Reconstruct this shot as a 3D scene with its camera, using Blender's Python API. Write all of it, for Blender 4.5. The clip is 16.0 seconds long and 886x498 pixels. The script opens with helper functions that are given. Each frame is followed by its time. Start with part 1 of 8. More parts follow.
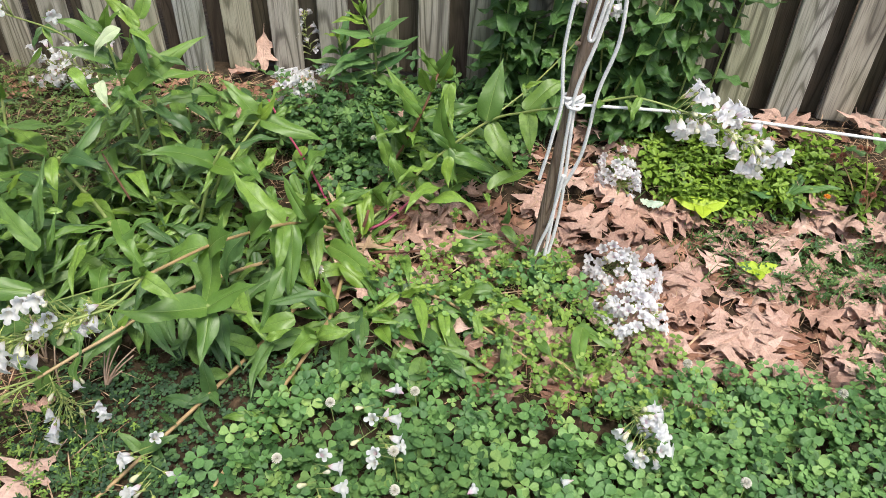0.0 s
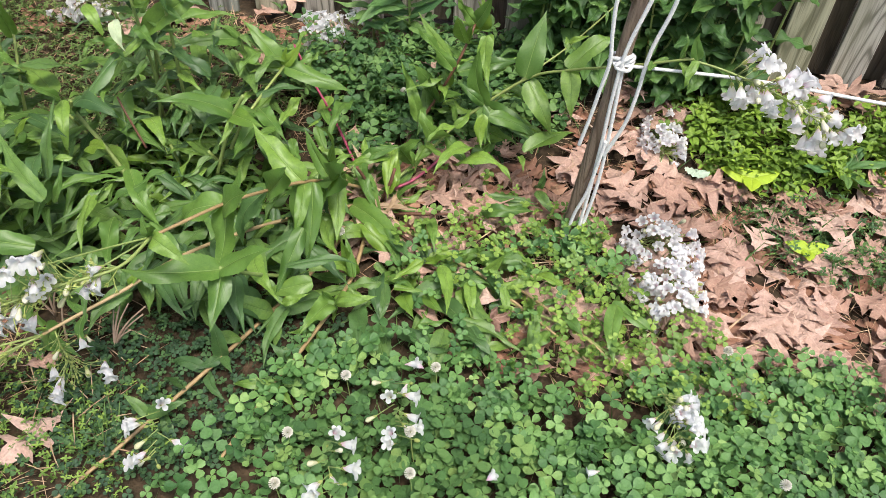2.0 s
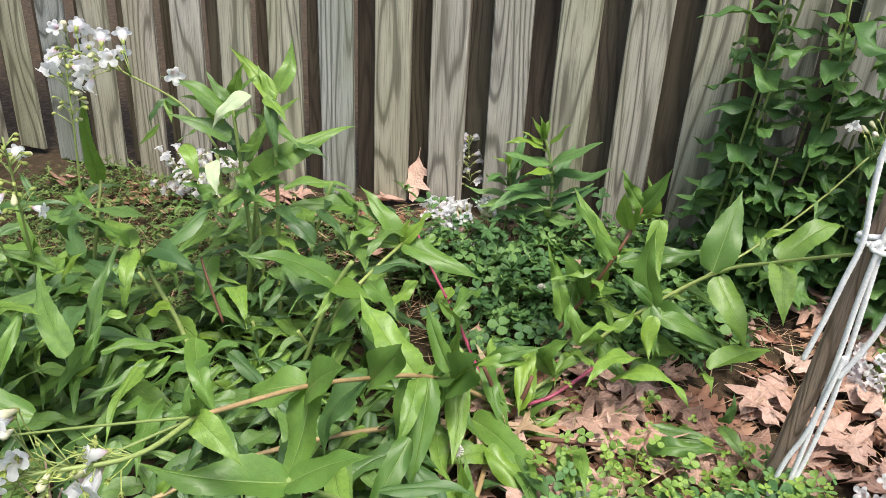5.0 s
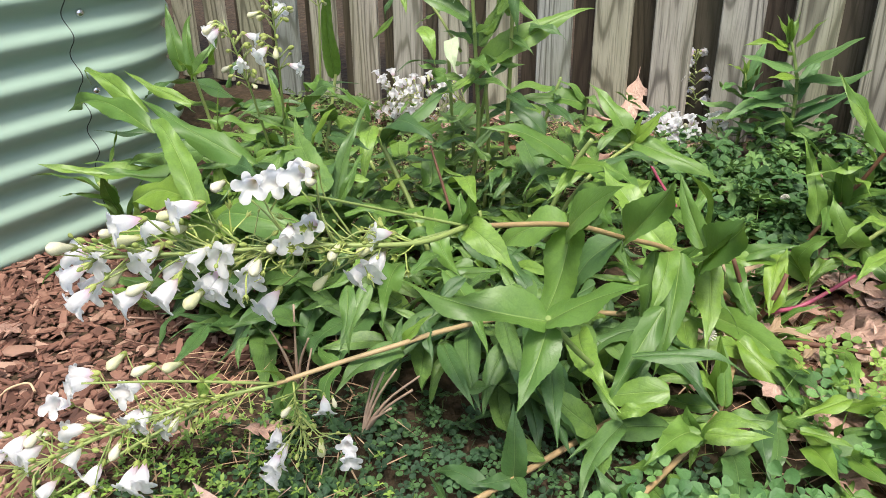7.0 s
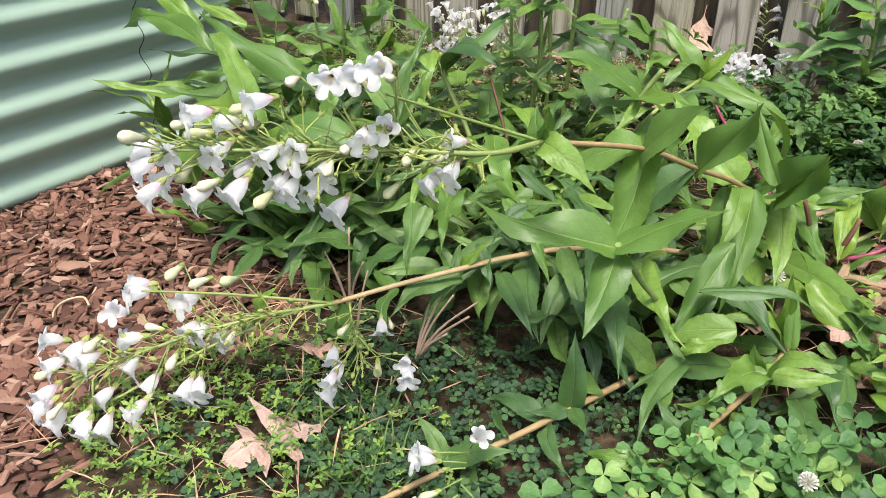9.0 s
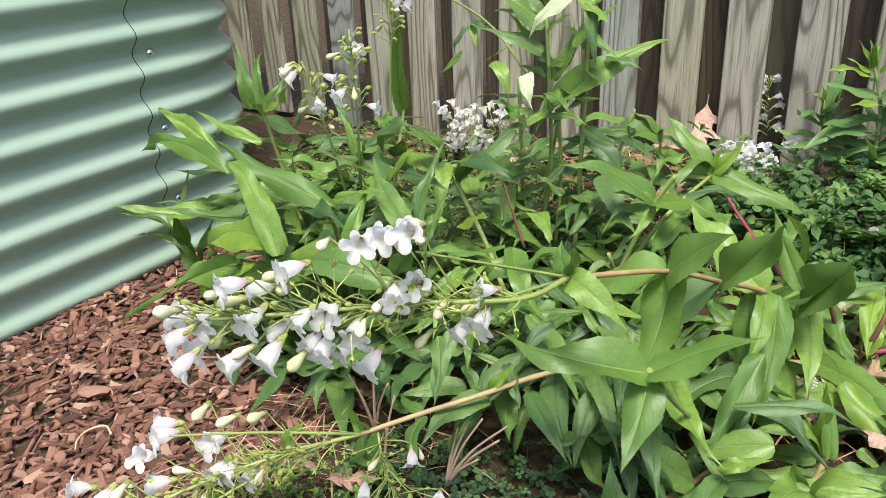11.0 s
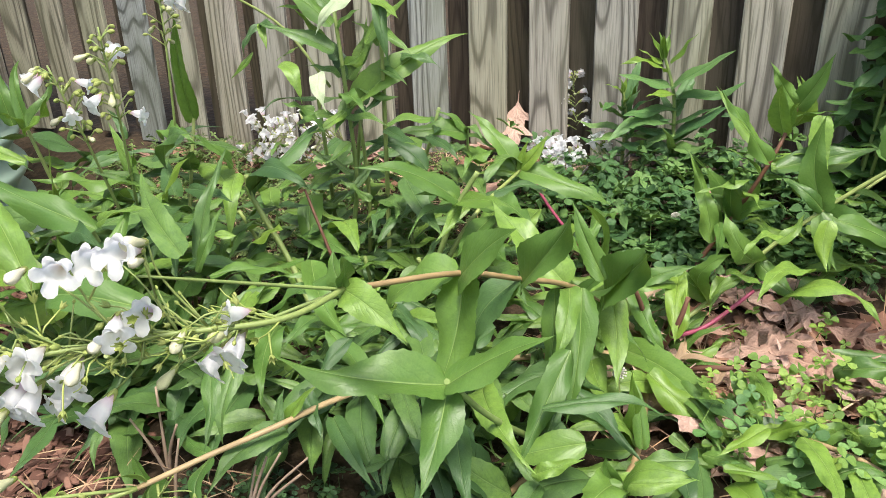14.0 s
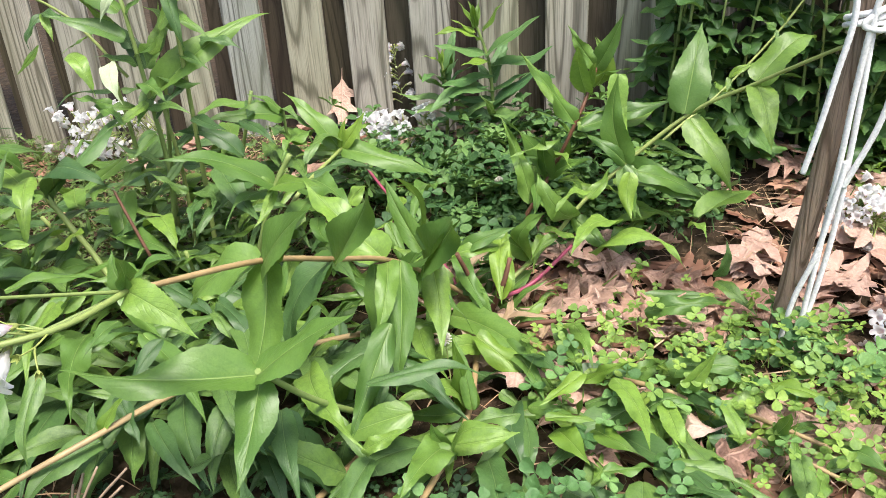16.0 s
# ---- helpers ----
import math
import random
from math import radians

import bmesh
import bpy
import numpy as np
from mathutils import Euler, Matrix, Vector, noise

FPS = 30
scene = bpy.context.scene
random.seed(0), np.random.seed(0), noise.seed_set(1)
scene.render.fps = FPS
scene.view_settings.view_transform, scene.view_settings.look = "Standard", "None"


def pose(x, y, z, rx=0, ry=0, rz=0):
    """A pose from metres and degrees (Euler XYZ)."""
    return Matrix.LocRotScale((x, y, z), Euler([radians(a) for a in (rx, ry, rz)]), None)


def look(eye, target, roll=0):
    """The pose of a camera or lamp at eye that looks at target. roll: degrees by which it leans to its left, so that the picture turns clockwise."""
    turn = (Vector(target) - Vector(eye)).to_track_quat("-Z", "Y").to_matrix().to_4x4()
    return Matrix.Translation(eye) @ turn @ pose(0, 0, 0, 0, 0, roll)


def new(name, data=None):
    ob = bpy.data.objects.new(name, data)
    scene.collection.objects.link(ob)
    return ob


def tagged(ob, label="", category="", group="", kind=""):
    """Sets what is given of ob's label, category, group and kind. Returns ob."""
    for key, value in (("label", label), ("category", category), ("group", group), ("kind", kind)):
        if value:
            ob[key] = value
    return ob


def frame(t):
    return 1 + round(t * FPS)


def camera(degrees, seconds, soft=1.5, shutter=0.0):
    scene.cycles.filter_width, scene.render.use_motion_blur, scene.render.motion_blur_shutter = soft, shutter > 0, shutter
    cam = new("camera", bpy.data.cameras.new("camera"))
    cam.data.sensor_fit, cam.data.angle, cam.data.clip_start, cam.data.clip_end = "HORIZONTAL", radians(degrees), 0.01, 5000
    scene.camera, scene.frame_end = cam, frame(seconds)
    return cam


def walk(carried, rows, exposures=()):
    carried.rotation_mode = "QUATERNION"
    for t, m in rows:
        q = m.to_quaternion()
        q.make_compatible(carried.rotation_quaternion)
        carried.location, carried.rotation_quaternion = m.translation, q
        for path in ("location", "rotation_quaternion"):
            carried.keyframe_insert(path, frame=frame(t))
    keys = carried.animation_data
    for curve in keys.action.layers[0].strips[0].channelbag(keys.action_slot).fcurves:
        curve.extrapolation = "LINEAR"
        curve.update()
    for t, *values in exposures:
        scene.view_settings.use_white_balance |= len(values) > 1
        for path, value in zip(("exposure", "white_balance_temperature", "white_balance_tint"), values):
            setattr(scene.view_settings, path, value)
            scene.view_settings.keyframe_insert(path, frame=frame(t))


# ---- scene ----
cam = camera(60.3, 16.0, soft=0.8)
PATH = [
    (0, (0.14, 0.298, 1.224), (-0.024, 1.814, -0.07), 2.2),
    (0.5, (0.18, 0.334, 1.231), (-0.063, 1.837, -0.066), 1.9),
    (1, (0.168, 0.338, 1.224), (-0.128, 1.818, -0.089), 1.0),
    (1.5, (0.166, 0.348, 1.219), (-0.144, 1.83, -0.088), 1.3),
    (2, (0.122, 0.395, 1.189), (-0.09, 1.808, -0.21), 3.2),
    (2.5, (0.055, 0.462, 1.218), (-0.146, 1.877, -0.18), 1.0),
    (3, (0.028, 0.533, 1.181), (-0.144, 1.966, -0.203), 3.6),
    (3.5, (0.056, 0.618, 1.213), (-0.307, 2.084, -0.099), 4.7),
    (3.7, (0.052, 0.637, 1.199), (-0.342, 2.143, -0.056), 5.4),
    (5.8, (-0.084, 0.619, 0.685), (-0.711, 2.352, -0.092), 0.4),
    (6, (-0.092, 0.611, 0.667), (-0.764, 2.313, -0.14), 0.3),
    (6.5, (-0.096, 0.585, 0.685), (-0.908, 2.192, -0.186), -0.4),
    (7, (-0.115, 0.557, 0.682), (-1.036, 2.093, -0.207), -0.8),
    (7.5, (-0.113, 0.562, 0.67), (-1.089, 2.053, -0.238), -1.1),
    (8, (-0.121, 0.571, 0.642), (-1.08, 2.039, -0.319), -0.3),
    (8.2, (-0.128, 0.564, 0.636), (-1.071, 2.023, -0.355), 0.4),
    (10.3, (-0.172, 0.537, 0.663), (-1.198, 1.951, -0.311), -1.6),
    (10.5, (-0.177, 0.542, 0.671), (-1.209, 1.977, -0.265), -1.9),
    (11, (-0.181, 0.56, 0.698), (-1.204, 2.061, -0.14), -2.6),
    (11.5, (-0.19, 0.577, 0.705), (-1.181, 2.13, -0.073), -2.9),
    (12, (-0.192, 0.586, 0.714), (-1.156, 2.178, -0.019), -3.1),
    (12.5, (-0.199, 0.614, 0.722), (-1.159, 2.199, -0.03), -4.0),
    (13, (-0.195, 0.608, 0.716), (-1.126, 2.209, -0.039), -3.6),
    (13.5, (-0.172, 0.627, 0.703), (-1.001, 2.273, -0.073), -2.8),
    (14, (-0.149, 0.654, 0.663), (-0.838, 2.34, -0.164), -2.0),
    (14.5, (-0.138, 0.65, 0.651), (-0.757, 2.353, -0.196), -1.4),
    (15, (-0.128, 0.641, 0.637), (-0.663, 2.365, -0.224), -0.9),
    (15.5, (-0.106, 0.65, 0.637), (-0.522, 2.395, -0.246), -1.8),
    (16, (-0.087, 0.672, 0.663), (-0.44, 2.424, -0.235), -3.2),
]
walk(cam, [(t, look(eye, target, roll)) for t, eye, target, roll in PATH], [(0.0, 1.48), (3.5, 1.54), (6.0, 1.72), (8.0, 1.70), (10.5, 1.70), (13.5, 1.74), (15.0, 1.88), (16.0, 1.92)])


# ---- world and light: a bright overcast day ----
world = bpy.data.worlds.new("overcast_sky")
scene.world = world
world.use_nodes = True
wn = world.node_tree
sky = wn.nodes.new("ShaderNodeTexSky")
sky.sky_type = "NISHITA"
sky.sun_disc = False
sky.sun_elevation = radians(67)
sky.sun_rotation = radians(145)
sky.air_density, sky.dust_density = 1.0, 4.0
wn.links.new(sky.outputs["Color"], wn.nodes["Background"].inputs["Color"])
wn.nodes["Background"].inputs["Strength"].default_value = 0.085
sun_data = bpy.data.lights.new("sun", "SUN")
sun_data.energy, sun_data.angle, sun_data.color = 1.5, radians(16), (1.0, 0.95, 0.88)
sun = new("sun", sun_data)
sun.matrix_world = look((1.2, -0.5, 5.0), (0.0, 1.2, 0.0))

rnd = random.Random(7)
V = Vector


# ---- materials ----
def material(name, rough=0.6, spec=0.5):
    m = bpy.data.materials.new(name)
    m.use_nodes = True
    b = m.node_tree.nodes["Principled BSDF"]
    b.inputs["Roughness"].default_value = rough
    b.inputs["Specular IOR Level"].default_value = spec
    return m, m.node_tree, b


def node(nt, kind, **inputs):
    n = nt.nodes.new(kind)
    for k, v in inputs.items():
        n.inputs[k.replace("_", " ")].default_value = v
    return n


def ramp(nt, fac, stops):
    r = nt.nodes.new("ShaderNodeValToRGB")
    e = r.color_ramp.elements
    while len(e) < len(stops):
        e.new(0.5)
    for el, (p, c) in zip(e, stops):
        el.position, el.color = p, (*c, 1)
    nt.links.new(fac, r.inputs["Fac"])
    return r.outputs["Color"]


def math_node(nt, op, a, b):
    n = nt.nodes.new("ShaderNodeMath")
    n.operation = op
    for i, v in enumerate((a, b)):
        if isinstance(v, (int, float)):
            n.inputs[i].default_value = v
        else:
            nt.links.new(v, n.inputs[i])
    return n.outputs[0]


def mix(nt, fac, a, b, mode="MIX"):
    n = nt.nodes.new("ShaderNodeMix")
    n.data_type, n.blend_type = "RGBA", mode
    for i, v in ((0, fac), (6, a), (7, b)):
        if isinstance(v, (int, float)):
            n.inputs[i].default_value = v
        elif isinstance(v, tuple):
            n.inputs[i].default_value = (*v, 1)
        else:
            nt.links.new(v, n.inputs[i])
    return n.outputs[2]


def noise_tex(nt, scale, detail=4, rough=0.6, coords="Object", stretch=None):
    tc = nt.nodes.new("ShaderNodeTexCoord")
    n = node(nt, "ShaderNodeTexNoise", Scale=scale, Detail=detail, Roughness=rough)
    src = tc.outputs[coords]
    if stretch:
        mp = nt.nodes.new("ShaderNodeMapping")
        mp.inputs["Scale"].default_value = stretch
        nt.links.new(src, mp.inputs["Vector"])
        src = mp.outputs[0]
    nt.links.new(src, n.inputs["Vector"])
    return n.outputs["Fac"]


def world_noise(nt, scale, detail=4, stretch=None):
    g = nt.nodes.new("ShaderNodeNewGeometry")
    n = node(nt, "ShaderNodeTexNoise", Scale=scale, Detail=detail)
    nt.links.new(g.outputs["Position"], n.inputs["Vector"])
    return n.outputs["Fac"]


def bump(nt, bsdf, height, strength=0.3, dist=0.002):
    b = node(nt, "ShaderNodeBump", Strength=strength, Distance=dist)
    nt.links.new(height, b.inputs["Height"])
    nt.links.new(b.outputs[0], bsdf.inputs["Normal"])


def object_random(nt):
    return nt.nodes.new("ShaderNodeObjectInfo").outputs["Random"]


def island_random(nt):
    return nt.nodes.new("ShaderNodeNewGeometry").outputs["Random Per Island"]


def let_through(nt, bsdf, color, amount):
    """A thin leaf lets part of the light through."""
    t = nt.nodes.new("ShaderNodeBsdfTranslucent")
    if isinstance(color, tuple):
        t.inputs["Color"].default_value = (*color, 1)
    else:
        nt.links.new(color, t.inputs["Color"])
    s = nt.nodes.new("ShaderNodeMixShader")
    s.inputs[0].default_value = amount
    nt.links.new(bsdf.outputs[0], s.inputs[1])
    nt.links.new(t.outputs[0], s.inputs[2])
    nt.links.new(s.outputs[0], nt.nodes["Material Output"].inputs["Surface"])


def leaf_material(name, dark, mid, light, vein, rough=0.42, through_amount=0.2, islands=False, veins=11.0, spec=0.45, tip=None, pieces=False):
    """Leaf green that varies from leaf to leaf, with a thin pale midrib, blotches and fine puckering."""
    m, nt, b = material(name, rough, spec)
    r = island_random(nt) if islands and not pieces else object_random(nt)
    col = ramp(nt, r, [(0.0, dark), (0.45, mid), (0.86, light), (1.0, tip or light)])
    blot = noise_tex(nt, 4.0 if not islands else 14.0, 4)
    col = mix(nt, ramp(nt, blot, [(0.35, (0, 0, 0)), (0.72, (0.35, 0.35, 0.35))]), col, mix(nt, 0.5, mid, light))
    if islands:
        speck = noise_tex(nt, 240.0, 4)
        col = mix(nt, 0.6, col, ramp(nt, speck, [(0.3, (0.5, 0.55, 0.5)), (0.7, (1, 1, 1))]), "MULTIPLY")
        bump(nt, b, speck, 0.8, 0.002)
    else:
        uv = nt.nodes.new("ShaderNodeUVMap")
        sep = nt.nodes.new("ShaderNodeSeparateXYZ")
        nt.links.new(uv.outputs[0], sep.inputs[0])
        off = math_node(nt, "ABSOLUTE", math_node(nt, "SUBTRACT", sep.outputs["Y"], 0.5), 0)
        rib = ramp(nt, off, [(0.0, (1, 1, 1)), (0.009, (0.7, 0.7, 0.7)), (0.020, (0, 0, 0))])
        # Shade along both sides of the midrib, mixed into the leaf colour below.
        rib_shade = ramp(nt, off, [(0.012, (0, 0, 0)), (0.024, (1, 1, 1)), (0.055, (0, 0, 0))])
        fine, speck = noise_tex(nt, 16.0, 4), noise_tex(nt, 75.0, 3)
        wob = math_node(nt, "ADD", math_node(nt, "SUBTRACT", sep.outputs["X"], math_node(nt, "MULTIPLY", off, 0.75)), math_node(nt, "MULTIPLY", blot, 0.16))
        side = math_node(nt, "POWER", math_node(nt, "ABSOLUTE", math_node(nt, "SINE", math_node(nt, "MULTIPLY", wob, veins * 3.14), 0), 0), 12.0)
        side = math_node(nt, "MULTIPLY", side, ramp(nt, off, [(0.0, (1, 1, 1)), (0.30, (0.6, 0.6, 0.6)), (0.46, (0, 0, 0))]))
        foot = ramp(nt, sep.outputs["X"], [(0.0, (0.4, 0.4, 0.4)), (0.25, (0, 0, 0))])
        col = mix(nt, math_node(nt, "MULTIPLY", foot, ramp(nt, off, [(0.0, (1, 1, 1)), (0.25, (0, 0, 0))])), col, mix(nt, 0.5, light, vein))
        col = mix(nt, ramp(nt, fine, [(0.42, (0, 0, 0)), (0.75, (0.5, 0.5, 0.5))]), col, dark)
        col = mix(nt, 0.5, col, ramp(nt, speck, [(0.3, (0.66, 0.70, 0.62)), (0.65, (1, 1, 1))]), "MULTIPLY")
        col = mix(nt, math_node(nt, "MULTIPLY", side, 0.16), col, dark)
        col = mix(nt, math_node(nt, "MULTIPLY", rib_shade, 0.35), col, dark)
        col = mix(nt, math_node(nt, "MULTIPLY", rib, 0.5), col, vein)
        relief = math_node(nt, "ADD", math_node(nt, "MULTIPLY", side, -0.28), math_node(nt, "MULTIPLY", rib, -0.9))
        relief = math_node(nt, "ADD", relief, math_node(nt, "MULTIPLY", speck, 0.25))
        bump(nt, b, math_node(nt, "ADD", relief, math_node(nt, "MULTIPLY", fine, 1.1)), 0.42, 0.0016)
    nt.links.new(col, b.inputs["Base Color"])
    nt.links.new(ramp(nt, blot, [(0.3, (rough - 0.05,) * 3), (0.75, (rough + 0.10,) * 3)]), b.inputs["Roughness"])
    let_through(nt, b, mix(nt, 0.35, col, (0.24, 0.38, 0.03)), through_amount)
    return m


LEAF = leaf_material("penstemon_leaf", (0.070, 0.155, 0.033), (0.130, 0.248, 0.046), (0.205, 0.335, 0.058), (0.38, 0.50, 0.16), rough=0.40, through_amount=0.28, spec=0.52, tip=(0.225, 0.37, 0.06), veins=8.0)
# Penstemon green darkened to carry the shade low inside the clumps.
LEAF_SHADED = leaf_material("shaded_low_leaf", (0.036, 0.085, 0.029), (0.067, 0.143, 0.040), (0.132, 0.230, 0.050), (0.20, 0.29, 0.10), rough=0.42, through_amount=0.14, spec=0.45)
LEAF_YOUNG = leaf_material("young_leaf", (0.100, 0.195, 0.026), (0.140, 0.250, 0.030), (0.205, 0.325, 0.040), (0.32, 0.42, 0.13), rough=0.40, spec=0.6)
LEAF_PALE = leaf_material("pale_leaf_back", (0.36, 0.46, 0.24), (0.42, 0.50, 0.30), (0.48, 0.55, 0.36), (0.56, 0.62, 0.44), rough=0.6)
LEAF_SHRUB = leaf_material("shrub_leaf", (0.036, 0.092, 0.025), (0.062, 0.146, 0.037), (0.12, 0.235, 0.055), (0.17, 0.28, 0.09), rough=0.5, veins=9.0)
LEAF_LANCE = leaf_material("lance_leaf", (0.060, 0.150, 0.055), (0.10, 0.215, 0.06), (0.17, 0.29, 0.08), (0.22, 0.32, 0.12), rough=0.48, veins=12.0)
# Clover green darkened for the shade near the fence; also colours dark weeds.
CLOVER_DARK = leaf_material("small_shaded_clover", (0.034, 0.092, 0.032), (0.068, 0.160, 0.048), (0.15, 0.27, 0.072), (0.1, 0.2, 0.1), rough=0.55, islands=True, spec=0.4)
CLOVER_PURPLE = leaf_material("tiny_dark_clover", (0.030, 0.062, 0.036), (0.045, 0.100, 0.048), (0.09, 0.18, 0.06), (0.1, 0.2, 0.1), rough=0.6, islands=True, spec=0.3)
MINT = leaf_material("yellow_green_leaf", (0.075, 0.145, 0.018), (0.145, 0.255, 0.026), (0.25, 0.385, 0.045), (0.3, 0.4, 0.1), rough=0.5, islands=True)
SORREL = leaf_material("wood_sorrel_leaf", (0.10, 0.19, 0.034), (0.165, 0.285, 0.05), (0.27, 0.40, 0.07), (0.3, 0.4, 0.1), rough=0.5, islands=True)
WEED = leaf_material("mossy_weed", (0.055, 0.10, 0.028), (0.10, 0.175, 0.042), (0.18, 0.26, 0.07), (0.3, 0.4, 0.1), rough=0.6, islands=True)
LEAF_SEEDLING = leaf_material("seedling_leaf", (0.32, 0.46, 0.03), (0.38, 0.52, 0.035), (0.42, 0.56, 0.05), (0.4, 0.5, 0.15), rough=0.5)
GRASS = leaf_material("grass_blade", (0.05, 0.115, 0.03), (0.09, 0.18, 0.04), (0.20, 0.30, 0.09), (0.2, 0.3, 0.1), rough=0.55, islands=True)


CLOVER_LOOK = dict(dark=(0.044, 0.122, 0.038), mid=(0.108, 0.240, 0.066), light=(0.200, 0.360, 0.105), vein=(0.2, 0.3, 0.1), rough=0.5, islands=True, spec=0.45, tip=(0.29, 0.43, 0.12))
CLOVER = leaf_material("clover_leaf", **CLOVER_LOOK)
CLOVER_PIECE = leaf_material("single_clover_leaf", pieces=True, **CLOVER_LOOK)


def plain(name, colors, rough=0.6, islands=False, scale=40.0, through_amount=0.0, relief=0.3, spec=0.4, stretch=None):
    m, nt, b = material(name, rough, spec)
    r = island_random(nt) if islands else object_random(nt)
    n = len(colors) - 1
    col = ramp(nt, r, [(i / n, c) for i, c in enumerate(colors)])
    fine = noise_tex(nt, scale, 5, stretch=stretch)
    col = mix(nt, 0.55, col, ramp(nt, fine, [(0.25, (0.45, 0.45, 0.45)), (0.7, (1, 1, 1))]), "MULTIPLY")
    nt.links.new(col, b.inputs["Base Color"])
    bump(nt, b, fine, relief, 0.002)
    if through_amount:
        let_through(nt, b, col, through_amount)
    return m


STEM = plain("green_stem", [(0.22, 0.30, 0.09), (0.30, 0.36, 0.11)], 0.45)
STEM_FINE = plain("fine_green_stalk", [(0.30, 0.38, 0.09), (0.40, 0.46, 0.13)], 0.5)
STEM_TAN = plain("tan_stem", [(0.36, 0.25, 0.12), (0.42, 0.31, 0.16)], 0.5)
STEM_RED = plain("red_stem", [(0.17, 0.070, 0.045), (0.15, 0.075, 0.04)], 0.45)
STEM_DEAD = plain("dead_stem", [(0.10, 0.045, 0.028), (0.16, 0.075, 0.045)], 0.7)
DRY_LEAF = leaf_material("withered_leaf", (0.30, 0.20, 0.11), (0.42, 0.30, 0.19), (0.52, 0.40, 0.29), (0.5, 0.4, 0.3), rough=0.6)
STEM_PINK = plain("pink_stem", [(0.30, 0.060, 0.10), (0.36, 0.07, 0.13)], 0.4)


def petal_material():
    """White corolla, flushed pink and cream where the tube is narrow."""
    m, nt, b = material("white_petal", 0.5, 0.3)
    tc = nt.nodes.new("ShaderNodeTexCoord")
    sep = nt.nodes.new("ShaderNodeSeparateXYZ")
    nt.links.new(tc.outputs["Object"], sep.inputs[0])
    base = ramp(nt, object_random(nt), [(0.0, (0.86, 0.52, 0.70)), (0.35, (0.86, 0.66, 0.76)), (0.6, (0.82, 0.80, 0.66)), (1.0, (0.86, 0.60, 0.72))])
    fine = noise_tex(nt, 9.0, 4)
    white = ramp(nt, fine, [(0.3, (0.88, 0.88, 0.90)), (0.7, (0.94, 0.94, 0.95))])
    col = mix(nt, ramp(nt, sep.outputs["X"], [(0.14, (0, 0, 0)), (0.56, (1, 1, 1))]), base, white)
    nt.links.new(col, b.inputs["Base Color"])
    bump(nt, b, fine, 0.25, 0.03)
    let_through(nt, b, col, 0.66)
    return m


PETAL = petal_material()
BUD = plain("cream_bud", [(0.58, 0.60, 0.32), (0.68, 0.67, 0.45), (0.73, 0.70, 0.56)], 0.5, scale=90, through_amount=0.2, relief=0.1)
CALYX = plain("calyx_green", [(0.30, 0.38, 0.09), (0.42, 0.47, 0.14)], 0.5, through_amount=0.2)
CLOVER_HEAD = plain("clover_blossom", [(0.78, 0.76, 0.66), (0.84, 0.82, 0.74)], 0.7, scale=200, through_amount=0.2)


def oak_material(name, tints):
    """A dry leaf: pinkish tan, mottled, with a pale midrib and side veins."""
    m, nt, b = material(name, 0.62, 0.35)
    col = ramp(nt, object_random(nt), [(i / (len(tints) - 1), c) for i, c in enumerate(tints)])
    tc = nt.nodes.new("ShaderNodeTexCoord")
    sep = nt.nodes.new("ShaderNodeSeparateXYZ")
    nt.links.new(tc.outputs["Object"], sep.inputs[0])
    off = math_node(nt, "ABSOLUTE", sep.outputs["Y"], 0)
    rib = ramp(nt, off, [(0.0, (1, 1, 1)), (0.007, (0.8, 0.8, 0.8)), (0.014, (0, 0, 0))])
    side = math_node(nt, "SINE", math_node(nt, "MULTIPLY", math_node(nt, "SUBTRACT", sep.outputs["X"], math_node(nt, "MULTIPLY", off, 0.9)), 19.0), 0)
    side = math_node(nt, "POWER", math_node(nt, "ABSOLUTE", side, 0), 30.0)
    blot, fine = noise_tex(nt, 5.0, 5), noise_tex(nt, 30.0, 5)
    col = mix(nt, 0.6, col, ramp(nt, blot, [(0.3, (0.5, 0.44, 0.42)), (0.65, (1, 1, 1))]), "MULTIPLY")
    col = mix(nt, 0.5, col, ramp(nt, fine, [(0.3, (0.6, 0.57, 0.55)), (0.65, (1, 1, 1))]), "MULTIPLY")
    lines = math_node(nt, "MAXIMUM", rib, math_node(nt, "MULTIPLY", side, 0.6))
    col = mix(nt, math_node(nt, "MULTIPLY", lines, 0.28), col, (0.60, 0.44, 0.33))
    nt.links.new(col, b.inputs["Base Color"])
    bump(nt, b, math_node(nt, "ADD", fine, math_node(nt, "MULTIPLY", lines, 0.4)), 0.5, 0.012)
    let_through(nt, b, col, 0.08)
    return m


OAK = oak_material("dry_oak_leaf", [(0.32, 0.185, 0.135), (0.56, 0.37, 0.295), (0.67, 0.48, 0.395), (0.44, 0.265, 0.195), (0.62, 0.435, 0.35)])
OAK_PALE = oak_material("pale_oak_leaf", [(0.66, 0.45, 0.35), (0.70, 0.50, 0.39)])
OAK_LITTER = plain("old_oak_leaf", [(0.20, 0.09, 0.055), (0.32, 0.165, 0.105), (0.42, 0.24, 0.155)], 0.7, islands=True, scale=22, relief=0.5)
MULCH = plain("bark_mulch", [(0.06, 0.029, 0.021), (0.155, 0.072, 0.048), (0.26, 0.137, 0.096), (0.10, 0.046, 0.031), (0.19, 0.090, 0.061), (0.42, 0.275, 0.20)], 0.85, islands=True, scale=60, relief=0.6)
